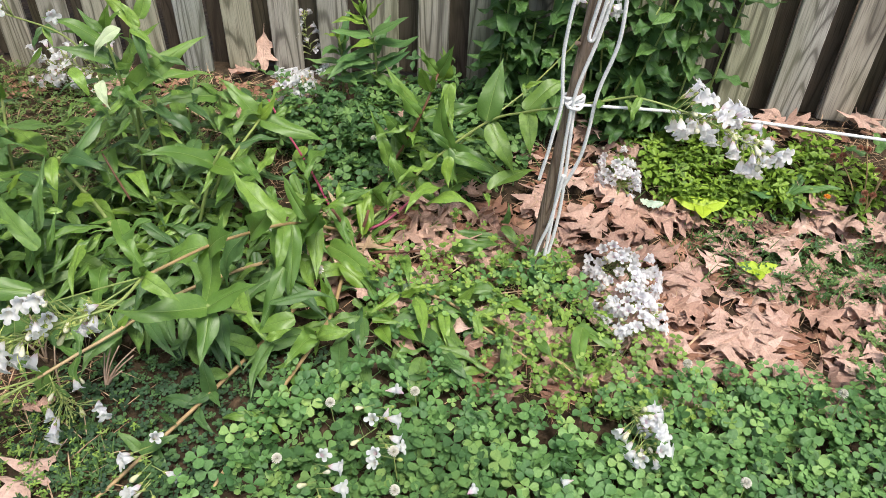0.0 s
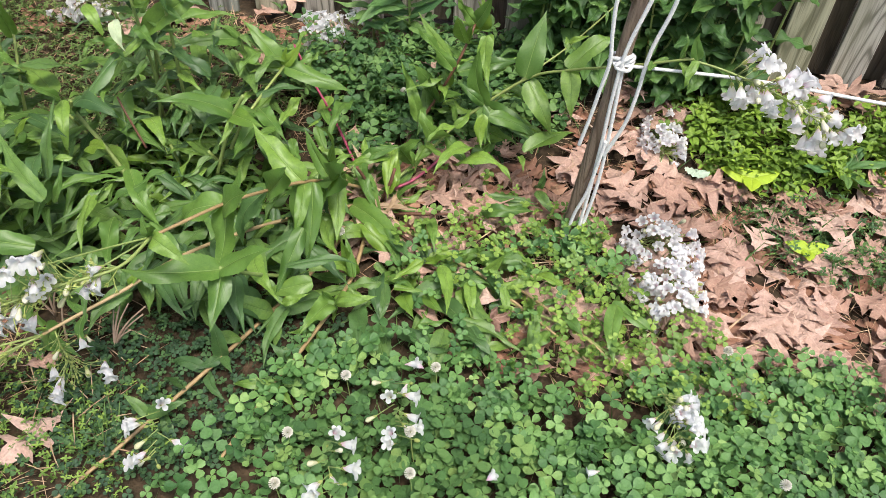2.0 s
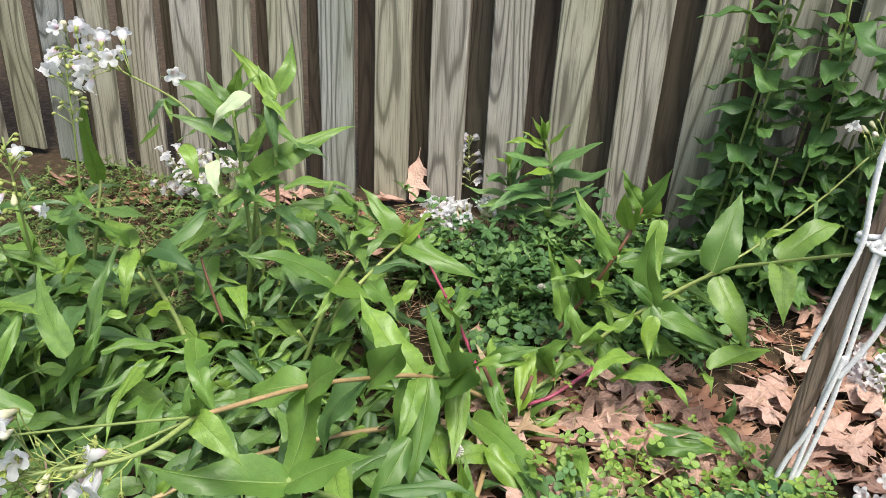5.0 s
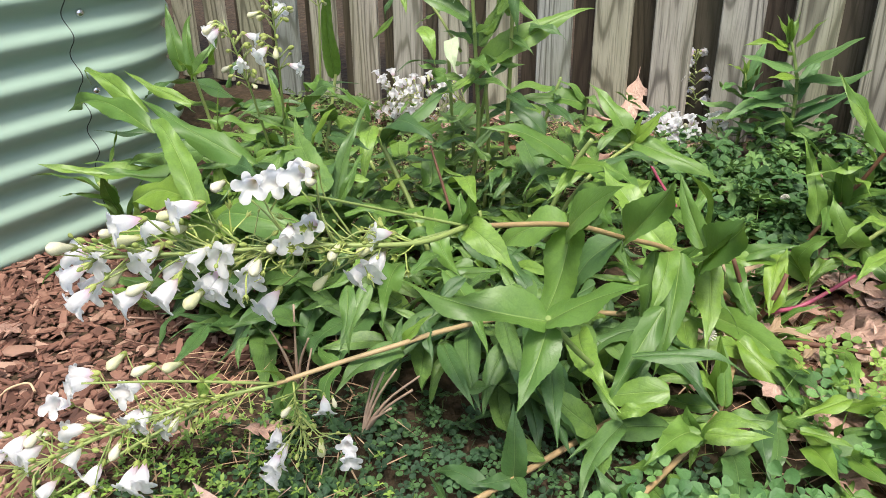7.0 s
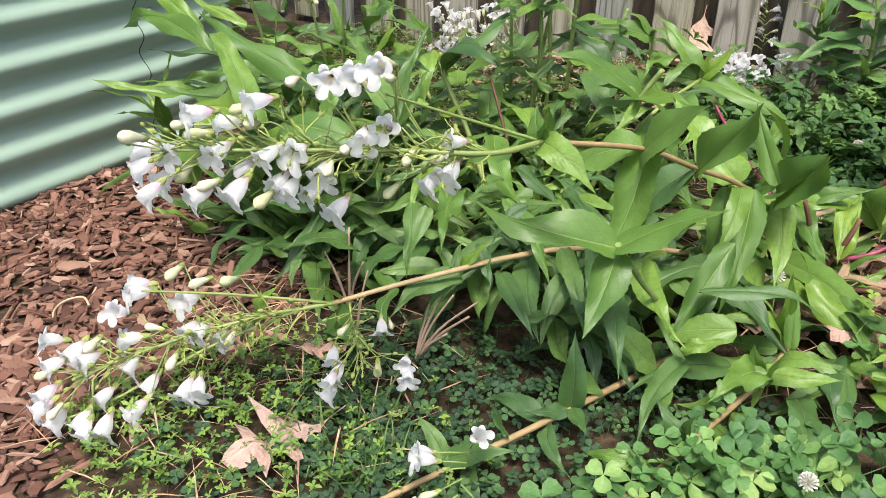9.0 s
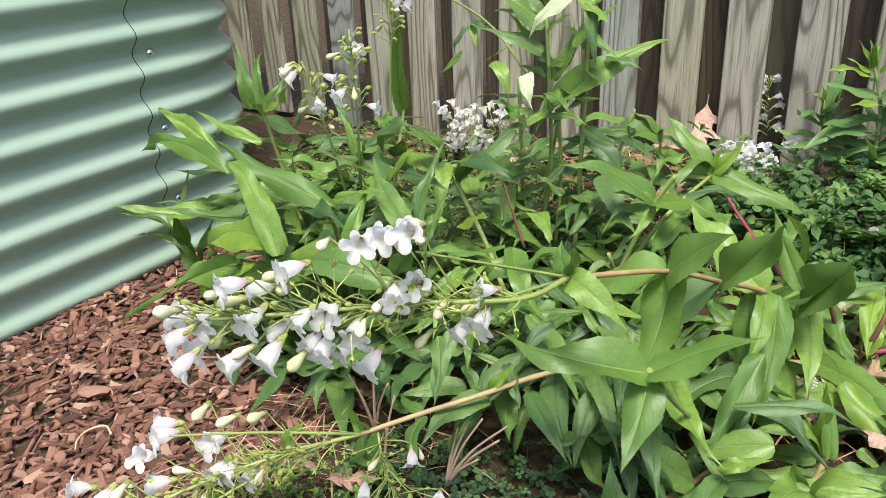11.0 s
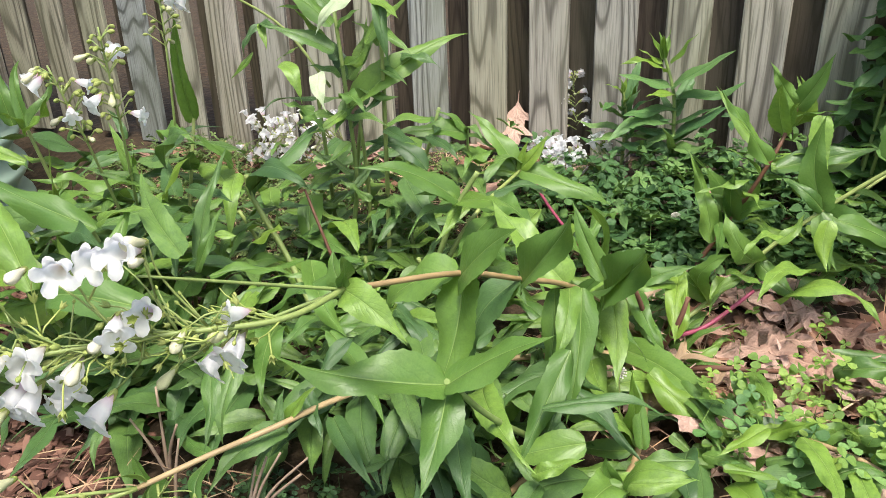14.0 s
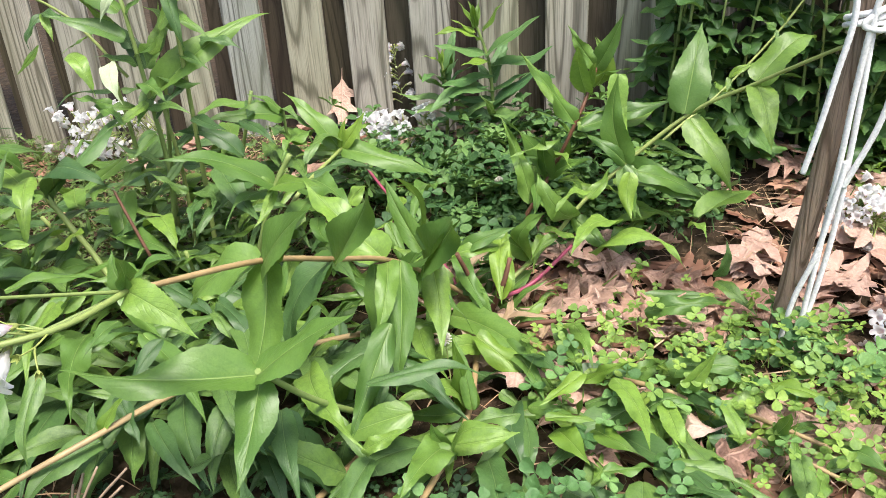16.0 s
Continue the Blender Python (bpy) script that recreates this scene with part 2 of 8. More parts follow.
MULCH_PIECE = plain("single_bark_chip", [(0.06, 0.029, 0.021), (0.155, 0.072, 0.048), (0.26, 0.137, 0.096), (0.10, 0.046, 0.031), (0.19, 0.090, 0.061), (0.42, 0.275, 0.20)], 0.85, scale=3, relief=0.6)
STRAW = plain("dry_straw", [(0.42, 0.26, 0.15), (0.55, 0.40, 0.25), (0.32, 0.19, 0.11)], 0.8, islands=True, scale=60)
TWIG = plain("grey_twig", [(0.38, 0.27, 0.19), (0.46, 0.34, 0.25)], 0.85, scale=80)
ROPE = plain("white_rope", [(0.78, 0.78, 0.77), (0.83, 0.83, 0.82)], 0.75, scale=300, relief=0.5)
BOLT, _nt, _b = material("bolt_steel", 0.18)
_b.inputs["Metallic"].default_value = 1.0
_b.inputs["Base Color"].default_value = (0.75, 0.75, 0.76, 1)


def soil_material():
    m, nt, b = material("soil", 0.95, 0.2)
    big, fine = world_noise(nt, 3.0, 3), world_noise(nt, 55.0, 6)
    col = ramp(nt, fine, [(0.3, (0.016, 0.010, 0.007)), (0.55, (0.050, 0.030, 0.019)), (0.8, (0.14, 0.09, 0.058))])
    col = mix(nt, math_node(nt, "MULTIPLY", big, 0.5), col, (0.055, 0.05, 0.025))
    nt.links.new(col, b.inputs["Base Color"])
    bump(nt, b, fine, 0.9, 0.012)
    return m


def wood_material(name, a, b_, c, green=0.0, scale=1.0):
    """Weathered timber: arched grain that flows round knots, fine checks, stains, and a tint for each board."""
    m, nt, b = material(name, 0.85, 0.25)
    tc = nt.nodes.new("ShaderNodeTexCoord")
    oi = nt.nodes.new("ShaderNodeObjectInfo")
    shift = nt.nodes.new("ShaderNodeVectorMath")
    shift.operation = "SCALE"
    shift.inputs[0].default_value = (37.0, 11.0, 23.0)
    nt.links.new(oi.outputs["Random"], shift.inputs["Scale"])
    add = nt.nodes.new("ShaderNodeVectorMath")
    nt.links.new(tc.outputs["Object"], add.inputs[0])
    nt.links.new(shift.outputs[0], add.inputs[1])

    def stretched(k):
        mp = nt.nodes.new("ShaderNodeMapping")
        mp.inputs["Scale"].default_value = (scale, scale, k)
        nt.links.new(add.outputs[0], mp.inputs["Vector"])
        return mp.outputs[0]
    long_, knotty = stretched(0.11 * scale), stretched(0.62 * scale)
    warp = node(nt, "ShaderNodeTexNoise", Scale=8.0, Detail=2, Roughness=0.4)
    nt.links.new(long_, warp.inputs["Vector"])
    cell = node(nt, "ShaderNodeTexVoronoi", Scale=2.3)
    nt.links.new(knotty, cell.inputs["Vector"])
    near = ramp(nt, cell.outputs["Distance"], [(0.0, (1, 1, 1)), (0.06, (0.5, 0.5, 0.5)), (0.16, (0.10, 0.10, 0.10)), (0.26, (0, 0, 0))])
    phase = math_node(nt, "ADD", math_node(nt, "MULTIPLY", warp.outputs["Fac"], 92.0), math_node(nt, "MULTIPLY", near, 16.0))
    ring = math_node(nt, "ADD", math_node(nt, "MULTIPLY", math_node(nt, "SINE", phase, 0), 0.5), 0.5)
    ring = ramp(nt, ring, [(0.0, (0, 0, 0)), (0.22, (0.7, 0.7, 0.7)), (1.0, (1, 1, 1))])
    grain = node(nt, "ShaderNodeTexNoise", Scale=330.0, Detail=4)
    nt.links.new(stretched(0.035 * scale), grain.inputs["Vector"])
    stain = node(nt, "ShaderNodeTexNoise", Scale=7.0, Detail=5)
    nt.links.new(stretched(0.35 * scale), stain.inputs["Vector"])
    col = mix(nt, ring, a, b_)
    col = mix(nt, ramp(nt, grain.outputs["Fac"], [(0.30, (0.6, 0.6, 0.6)), (0.52, (0, 0, 0))]), col, c)
    col = mix(nt, ramp(nt, near, [(0.72, (0, 0, 0)), (0.95, (0.85, 0.85, 0.85))]), col, c)
    col = mix(nt, math_node(nt, "MULTIPLY", ramp(nt, stain.outputs["Fac"], [(0.42, (0, 0, 0)), (0.66, (1, 1, 1))]), green), col, (0.19, 0.195, 0.105))
    col = mix(nt, math_node(nt, "MULTIPLY", ramp(nt, stain.outputs["Fac"], [(0.28, (1, 1, 1)), (0.42, (0, 0, 0))]), 0.55), col, c)
    val = ramp(nt, oi.outputs["Random"], [(0.0, (0.74, 0.84, 0.92)), (0.2, (1.0, 0.96, 0.88)), (0.45, (0.90, 0.94, 0.76)), (0.7, (1.0, 0.98, 0.95)), (0.85, (0.84, 0.92, 0.95)), (1.0, (0.90, 0.85, 0.77))])
    col = mix(nt, 1.0, col, val, "MULTIPLY")
    nt.links.new(col, b.inputs["Base Color"])
    bump(nt, b, math_node(nt, "ADD", grain.outputs["Fac"], math_node(nt, "MULTIPLY", ring, 0.7)), 0.6, 0.003)
    return m


SOIL = soil_material()
PICKET = wood_material("weathered_picket", (0.15, 0.139, 0.121), (0.415, 0.395, 0.35), (0.09, 0.08, 0.07), 0.34)
# Board wood with the shade behind the pickets put into its colours.
PICKET_SHADED = wood_material("shaded_back_board", (0.056, 0.044, 0.034), (0.096, 0.077, 0.060), (0.032, 0.025, 0.019), 0.15)
STAKE = wood_material("stake_wood", (0.20, 0.125, 0.088), (0.38, 0.26, 0.195), (0.09, 0.058, 0.042), 0.1, 2.0)


def steel_material():
    m, nt, b = material("green_coated_steel", 0.42, 0.55)
    n1, n2 = noise_tex(nt, 2.5, 3), noise_tex(nt, 160.0, 3)
    col = ramp(nt, n1, [(0.3, (0.262, 0.372, 0.295)), (0.7, (0.295, 0.408, 0.325))])
    col = mix(nt, ramp(nt, n2, [(0.70, (0, 0, 0)), (0.78, (0.5, 0.5, 0.5))]), col, (0.32, 0.42, 0.35))
    nt.links.new(col, b.inputs["Base Color"])
    bump(nt, b, n1, 0.15, 0.004)
    return m


STEEL = steel_material()


# ---- mesh helpers ----
def empty_thing(name, at, label, category, group="", kind=""):
    ob = new(name)
    ob.location = at
    ob.empty_display_size = 0.02
    return tagged(ob, label, category, group, kind)


def part(name, data, mat, parent, label="", m=None):
    """One mesh object under a thing or a part, at the world pose m."""
    if isinstance(data, bmesh.types.BMesh):
        me = bpy.data.meshes.new(name)
        data.normal_update()
        data.to_mesh(me)
        data.free()
        data = me
    if mat and not data.materials:
        data.materials.append(mat)
    ob = new(name, data)
    if parent:
        ob.parent = parent
        top = parent
        base = Matrix.Identity(4)
        while top:
            base = top.matrix_basis @ base
            top = top.parent
        ob.matrix_basis = base.inverted() @ (m if m is not None else Matrix.Identity(4))
    elif m is not None:
        ob.matrix_basis = m
    if label:
        ob["label"] = label
    return ob


def smooth(me):
    me.polygons.foreach_set("use_smooth", [True] * len(me.polygons))
    return me


def glide(points, steps=6):
    """A smooth line through the points."""
    p = [V(q) for q in points]
    p = [2 * p[0] - p[1]] + p + [2 * p[-1] - p[-2]]
    out = []
    for i in range(1, len(p) - 2):
        a, b, c, d = p[i - 1], p[i], p[i + 1], p[i + 2]
        for k in range(steps):
            u = k / steps
            out.append(0.5 * (2 * b + (c - a) * u + (2 * a - 5 * b + 4 * c - d) * u * u + (3 * b - 3 * c + d - a) * u ** 3))
    return out + [p[-2]]


def tube(line, r0, r1=None, sides=7, bm=None, wobble=0.0):
    bm = bm or bmesh.new()
    r1 = r0 if r1 is None else r1
    rings, n = [], len(line)
    up = V((0, 0, 1))
    for i, q in enumerate(line):
        d = (line[min(i + 1, n - 1)] - line[max(i - 1, 0)]).normalized()
        s = d.cross(up)
        s = s.normalized() if s.length > 0.05 else d.cross(V((1, 0, 0))).normalized()
        w = s.cross(d)
        r = (r0 + (r1 - r0) * i / (n - 1)) * (1 + wobble * rnd.uniform(-1, 1))
        rings.append([bm.verts.new(q + r * (math.cos(a) * s + math.sin(a) * w)) for a in [6.2832 * k / sides for k in range(sides)]])
    for a, b in zip(rings, rings[1:]):
        for k in range(sides):
            f = bm.faces.new((a[k], a[(k + 1) % sides], b[(k + 1) % sides], b[k]))
            f.smooth = True
    bm.faces.new(rings[0][::-1])
    bm.faces.new(rings[-1])
    return bm


def ground_z(x, y):
    """The lie of the ground: it falls a little to one side and rises to the fence."""
    def s(a, b, v):
        u = min(1, max(0, (v - a) / (b - a)))
        return u * u * (3 - 2 * u)
    z = -0.012 - 0.05 * max(-0.6, min(0.9, x))
    z -= 0.05 * s(-0.75, -1.2, x)
    z += (0.125 + 0.05 * max(-0.6, min(0.9, x))) * s(1.80, 2.28, y)
    z += 0.010 * noise.noise((x * 5, y * 5, 0.3)) + 0.005 * noise.noise((x * 17, y * 17, 2.1))
    return z


def joined(name, template, poses, mat, label, category, kind="stuff", near=None, piece="", piece_mat=None, flat=False):
    """Many small alike pieces in one mesh: template (verts, faces), poses as 4 x 4 matrices."""
    tv, tf = np.array(template[0], float), template[1]
    single = []
    if near:
        single = sorted(poses, key=lambda m: ((m[0][3] - near[0]) / near[2]) ** 2 + ((m[1][3] - near[1]) / near[3]) ** 2)[:300]
        kept = {id(m) for m in single}
        poses = [m for m in poses if id(m) not in kept]
    n, k = len(poses), len(tv)
    ms = np.array([[list(r) for r in m] for m in poses])
    vs = np.einsum("nij,kj->nki", ms[:, :3, :3], tv) + ms[:, None, :3, 3]
    faces = [tuple(i + j * k for i in f) for j in range(n) for f in tf]
    me = bpy.data.meshes.new(name)
    me.from_pydata(vs.reshape(-1, 3).tolist(), [], faces)
    if not flat:
        smooth(me)
    me.materials.append(mat)
    ob = tagged(new(name, me), label, category, "", kind)
    if single:
        one = bpy.data.meshes.new(piece)
        one.from_pydata([tuple(v) for v in template[0]], [], [tuple(f) for f in tf])
        if not flat:
            smooth(one)
        one.materials.append(piece_mat)
        for m in single:
            part(piece, one, None, ob, "", m)
    return ob


def aim(base, way, up=(0, 0, 1), scale=(1, 1, 1), spin=0.0):
    """A pose at base whose x axis runs along way, with z near up."""
    x = V(way).normalized()
    z = V(up) - V(up).dot(x) * x
    z = z.normalized() if z.length > 1e-4 else x.orthogonal().normalized()
    y = z.cross(x)
    m = Matrix((x, y, z)).transposed().to_4x4()
    return Matrix.Translation(V(base)) @ m @ Matrix.Rotation(spin, 4, "X") @ Matrix.Diagonal((*scale, 1))


# ---- ground ----
def build_ground():
    bm = bmesh.new()
    xs = [-400, -60, -12, -5] + [-3 + 0.05 * i for i in range(111)] + [5, 12, 60, 400]
    ys = [-400, -60, -12, -4, -2] + [-1 + 0.05 * i for i in range(85)] + [5, 12, 60, 400]
    grid = [[bm.verts.new((x, y, ground_z(x, y) if abs(x) < 4 and -1.5 < y < 4 else 0.06)) for x in xs] for y in ys]
    for a, b in zip(grid, grid[1:]):
        for i in range(len(xs) - 1):
            bm.faces.new((a[i], a[i + 1], b[i + 1], b[i])).smooth = True
    g = part("ground", bm, SOIL, None)
    tagged(g, "dark crumbly garden soil with litter", "ground", "", "structure")


build_ground()


# ---- fence: boards on both sides of the rails ----
FENCE_Y, PERIOD, BOARD = 2.325, 0.1435, 0.088


def board_mesh(name, w, h, t):
    bm = bmesh.new()
    bmesh.ops.create_cube(bm, size=1)
    for v in bm.verts:
        v.co = V((v.co.x * w, v.co.y * t, (v.co.z + 0.5) * h))
    bmesh.ops.bevel(bm, geom=bm.edges[:], offset=0.003, segments=1, affect="EDGES")
    me = bpy.data.meshes.new(name)
    bm.to_mesh(me)
    bm.free()
    return me


def build_fence():
    fence = empty_thing("fence", (0, FENCE_Y, 0.1), "weathered grey timber fence with boards on both sides", "fence", "", "structure")
    front = [board_mesh("picket", BOARD, 1.7 + 0.01 * i, 0.017) for i in range(3)]
    back = [board_mesh("back_picket", BOARD, 1.7 + 0.01 * i, 0.017) for i in range(3)]
    r = random.Random(3)
    for i in range(-17, 20):
        x = -0.605 + BOARD / 2 + i * PERIOD
        z = max(ground_z(x, FENCE_Y), 0.06) + r.uniform(-0.005, 0.02)
        part("picket", front[i % 3], PICKET, fence, "", pose(x, FENCE_Y, z, r.uniform(-0.5, 0.5), r.uniform(-0.7, 0.7), r.uniform(-1.5, 1.5)))
        part("back_picket", back[i % 3], PICKET_SHADED, fence, "back board in wood darkened for the shade behind the pickets", pose(x + PERIOD / 2, FENCE_Y + 0.062, z, 0, r.uniform(-0.6, 0.6), 0))
    for z in (0.86, 1.62):
        bm = bmesh.new()
        bmesh.ops.create_cube(bm, size=1, matrix=Matrix.Diagonal((36.6 * PERIOD, 0.04, 0.085, 1)))
        bmesh.ops.bevel(bm, geom=bm.edges[:], offset=0.004, segments=1, affect="EDGES")
        part("rail", bm, PICKET_SHADED, fence, "", pose(-0.605 + BOARD / 2 + 1.2 * PERIOD, FENCE_Y + 0.031, z))


build_fence()


# Near-black colour for the shaded gap at the lap of the bed's sheets.
DARK = plain("lap_gap_shade", [(0.03, 0.035, 0.03), (0.04, 0.045, 0.04)], 0.7)


# ---- raised bed of corrugated steel ----
def bed_outline(grow):
    """A rounded rectangle seen from above, from its near side round the far corner."""
    x1, y1, x0, y0, r = -1.570, 1.956, -2.85, -0.4, 0.35
    pts = []
    for cx, cy, a0 in ((x1 - r, y1 - r, 0), (x0 + r, y1 - r, 90), (x0 + r, y0 + r, 180), (x1 - r, y0 + r, 270)):
        for k in range(13):
            a = radians(a0 + 90 * k / 12)
            pts.append((cx + (r + grow) * math.cos(a), cy + (r + grow) * math.sin(a)))
    return pts


def build_bed():
    bed = empty_thing("raised_bed", (-2.2, 0.8, -0.02), "sage green corrugated steel raised garden bed", "raised bed")
    pitch, depth, top = 0.0802, 0.0130, 0.80

    def wave(z):
        return depth * math.cos(6.2832 * (z - 0.109) / pitch + 3.05)
    bm = bmesh.new()
    rings = []
    steps = int((top + 0.04) / pitch * 12)
    for i in range(steps + 1):
        z = -0.04 + (top + 0.04) * i / steps
        rings.append([bm.verts.new((x, y, z)) for x, y in bed_outline(wave(z))])
    for a, b in zip(rings, rings[1:]):
        for k in range(len(a)):
            j = (k + 1) % len(a)
            bm.faces.new((a[k], a[j], b[j], b[k])).smooth = True
    wall = part("wall", bm, STEEL, bed, "corrugated sage green sheet")
    # a thin dark strip painted for the shaded open edge of the overlapping sheet; it follows the waves
    lap = bmesh.new()
    prev = None
    for i in range(steps + 1):
        z = -0.04 + (top + 0.04) * i / steps
        gx = -1.570 + wave(z)
        row = [lap.verts.new((gx + o, y, z)) for o, y in ((-0.001, 1.5262), (0.0016, 1.5262), (0.0016, 1.5248), (-0.001, 1.5248))]
        if prev:
            for k in range(3):
                lap.faces.new((prev[k], prev[k + 1], row[k + 1], row[k])).smooth = True
        prev = row
    part("seam", lap, DARK, wall, "thin dark strip drawn for the shaded gap where two sheets overlap")
    for k in range(5):
        bm = bmesh.new()
        bmesh.ops.create_icosphere(bm, subdivisions=2, radius=0.0098, matrix=Matrix.Diagonal((0.75, 1, 1, 1)))
        for f in bm.faces:
            f.smooth = True
        z = 0.109 + 2 * pitch * k
        part("bolt", bm, BOLT, wall, "shiny domed bolt", Matrix.Translation((-1.570 + wave(z) + 0.003, 1.566, z)))
    bm = bmesh.new()
    vs = [bm.verts.new((x, y, 0.70)) for x, y in bed_outline(-0.015)]
    bm.faces.new(vs)
    part("soil_fill", bm, SOIL, bed, "dark soil")
    bm = bmesh.new()
    ring = [V((x, y, top)) for x, y in bed_outline(0.0)]
    tube(ring + ring[:1], 0.012, sides=6, bm=bm)
    part("rim", bm, STEEL, bed, "rolled rubber-edged rim")


build_bed()


# ---- leaves ----
CLASPING = ((0.0, 0.42), (0.03, 0.72), (0.09, 0.90), (0.18, 0.99), (0.28, 1.0), (0.40, 0.92), (0.52, 0.76), (0.64, 0.56), (0.76, 0.34), (0.86, 0.17), (0.94, 0.06), (1.0, 0.0))


def outline(u, wide_at):
    """Half width of a leaf at u: clasping and broad near its foot, or ovate where wide_at is given."""
    if wide_at:
        return (math.sin(math.pi * min(0.999, u) ** wide_at) ** 0.8 * (1.08 - 0.40 * u) + 0.45 * (1 - u) ** 6) * (1 if u < 0.999 else 0.0)
    for (a, p), (b, q) in zip(CLASPING, CLASPING[1:]):
        if u <= b:
            return p + (q - p) * (u - a) / (b - a)
    return 0.0


def leaf_data(name, width, bend=0.4, kink=0.5, fold=0.25, arch=0.2, wave=0.0, twist=0.0, curl=0.0, wide_at=0.0, teeth=0.0, segs=20, seed=0):
    """A leaf one unit long along x, its face to +z: channelled at the midrib, its halves arched over, bent or twisted, with a wavy toothed edge."""
    r = random.Random(seed)
    ph, ph2, waves = r.uniform(0, 6.28), r.uniform(0, 6.28), r.uniform(7, 14)
    spine, q, angle = [V((0, 0, 0))], V((0, 0, 0)), 0.0
    for i in range(segs):
        u = (i + 0.5) / segs
        angle -= bend * (0.45 + 0.95 * math.exp(-((u - kink) / 0.20) ** 2)) / segs * 1.25
        q = q + V((math.cos(angle), curl * math.cos(3.0 * u), math.sin(angle))) / segs
        spine.append(q.copy())
    end = spine[-1]
    turn = end.rotation_difference(V((1, 0, 0))).to_matrix() * (1.0 / end.length)
    bm = bmesh.new()
    uvl = bm.loops.layers.uv.new("UVMap")
    rows = []
    for i in range(segs + 1):
        u = i / segs
        half = width / 2 * end.length * outline(u, wide_at)
        d = (spine[min(i + 1, segs)] - spine[max(i - 1, 0)]).normalized()
        across = V((0, 0, 1)).cross(d).normalized()
        up = d.cross(across)
        tw = twist * (u - 0.2)
        f = fold * (1.3 - 0.9 * u)
        row = []
        for s in (-1.0, -0.66, -0.28, -0.06, 0.0, 0.06, 0.28, 0.66, 1.0):
            e = abs(s)
            h = half * (1 + teeth * (0.7 if i % 2 else -0.3) * r.uniform(0.3, 1.0) * (e == 1.0))
            y = s * h * math.cos(f * 0.8)
            z = h * (math.sin(f) * (1.5 * e - 0.5 * e * e) - arch * e * e + (0.0 if e else -0.025)) + wave * width * e ** 1.6 * math.sin(waves * u + (ph if s > 0 else ph2)) * min(1.0, 3 * (1 - u))
            y, z = y * math.cos(tw) - z * math.sin(tw), y * math.sin(tw) + z * math.cos(tw)
            row.append((bm.verts.new(turn @ (spine[i] + across * y + up * z)), (u, 0.5 + 0.5 * s)))
        rows.append(row)
    for a, b in zip(rows, rows[1:]):
        for k in range(8):
            quad = (a[k], b[k], b[k + 1], a[k + 1])
            f = bm.faces.new([q[0] for q in quad])
            f.smooth = True
            for loop, q in zip(f.loops, quad):
                loop[uvl].uv = q[1]
    me = bpy.data.meshes.new(name)
    bm.normal_update()
    bm.to_mesh(me)
    bm.free()
    return me


def leaf_family(name, mat, n, width, **kw):
    out = []
    for i in range(n):
        r = random.Random(i * 31 + len(name))
        k = {"bend": r.choice((-0.4, 0.2, 0.5, 0.8, 1.15, 1.6)) * r.uniform(0.7, 1.2), "kink": r.uniform(0.3, 0.85), "fold": r.uniform(0.10, 0.5), "arch": r.uniform(0.1, 0.45), "wave": r.uniform(0.09, 0.28), "twist": r.uniform(-0.9, 0.9), "curl": r.uniform(-0.25, 0.25), "seed": i}
        k.update(kw)
        me = leaf_data(name, width * r.uniform(0.85, 1.15), **k)
        me.materials.append(mat)
        out.append(me)
    return out


LEAVES = leaf_family("leaf", LEAF, 28, 0.235, teeth=0.10, segs=24)
LEAVES_KEEL = leaf_family("leaf", LEAF, 8, 0.25, teeth=0.08, segs=26, curl=0.06)
LEAVES_SHADED = leaf_family("leaf", LEAF_SHADED, 18, 0.235, teeth=0.10, segs=22)
LEAVES_YOUNG = leaf_family("leaf", LEAF_YOUNG, 9, 0.26, teeth=0.05)
LEAVES_BASAL = leaf_family("leaf", LEAF, 8, 0.11, wide_at=0.9)
LEAVES_DRY = leaf_family("leaf", DRY_LEAF, 5, 0.18, wave=0.2, bend=1.2)
LEAVES_PALE = leaf_family("leaf", LEAF_PALE, 3, 0.30, fold=0.15)
LEAVES_SHRUB = leaf_family("leaf", LEAF_SHRUB, 12, 0.50, wide_at=0.6, teeth=0.10, segs=24)
LEAVES_LANCE = leaf_family("leaf", LEAF_LANCE, 8, 0.19, teeth=0.14, wide_at=0.85)


def put_leaf(plant, family, base, tip, up=(0, 0, 1), broad=1.0, pick=None, label=""):
    me = family[pick if pick is not None else rnd.randrange(len(family))]
    way = V(tip) - V(base)
    n = way.length
    broad = 1 + (broad - 1) * 0.6
    return part("leaf", me, None, plant, label, aim(base, way, up, (n, n * broad, n)))


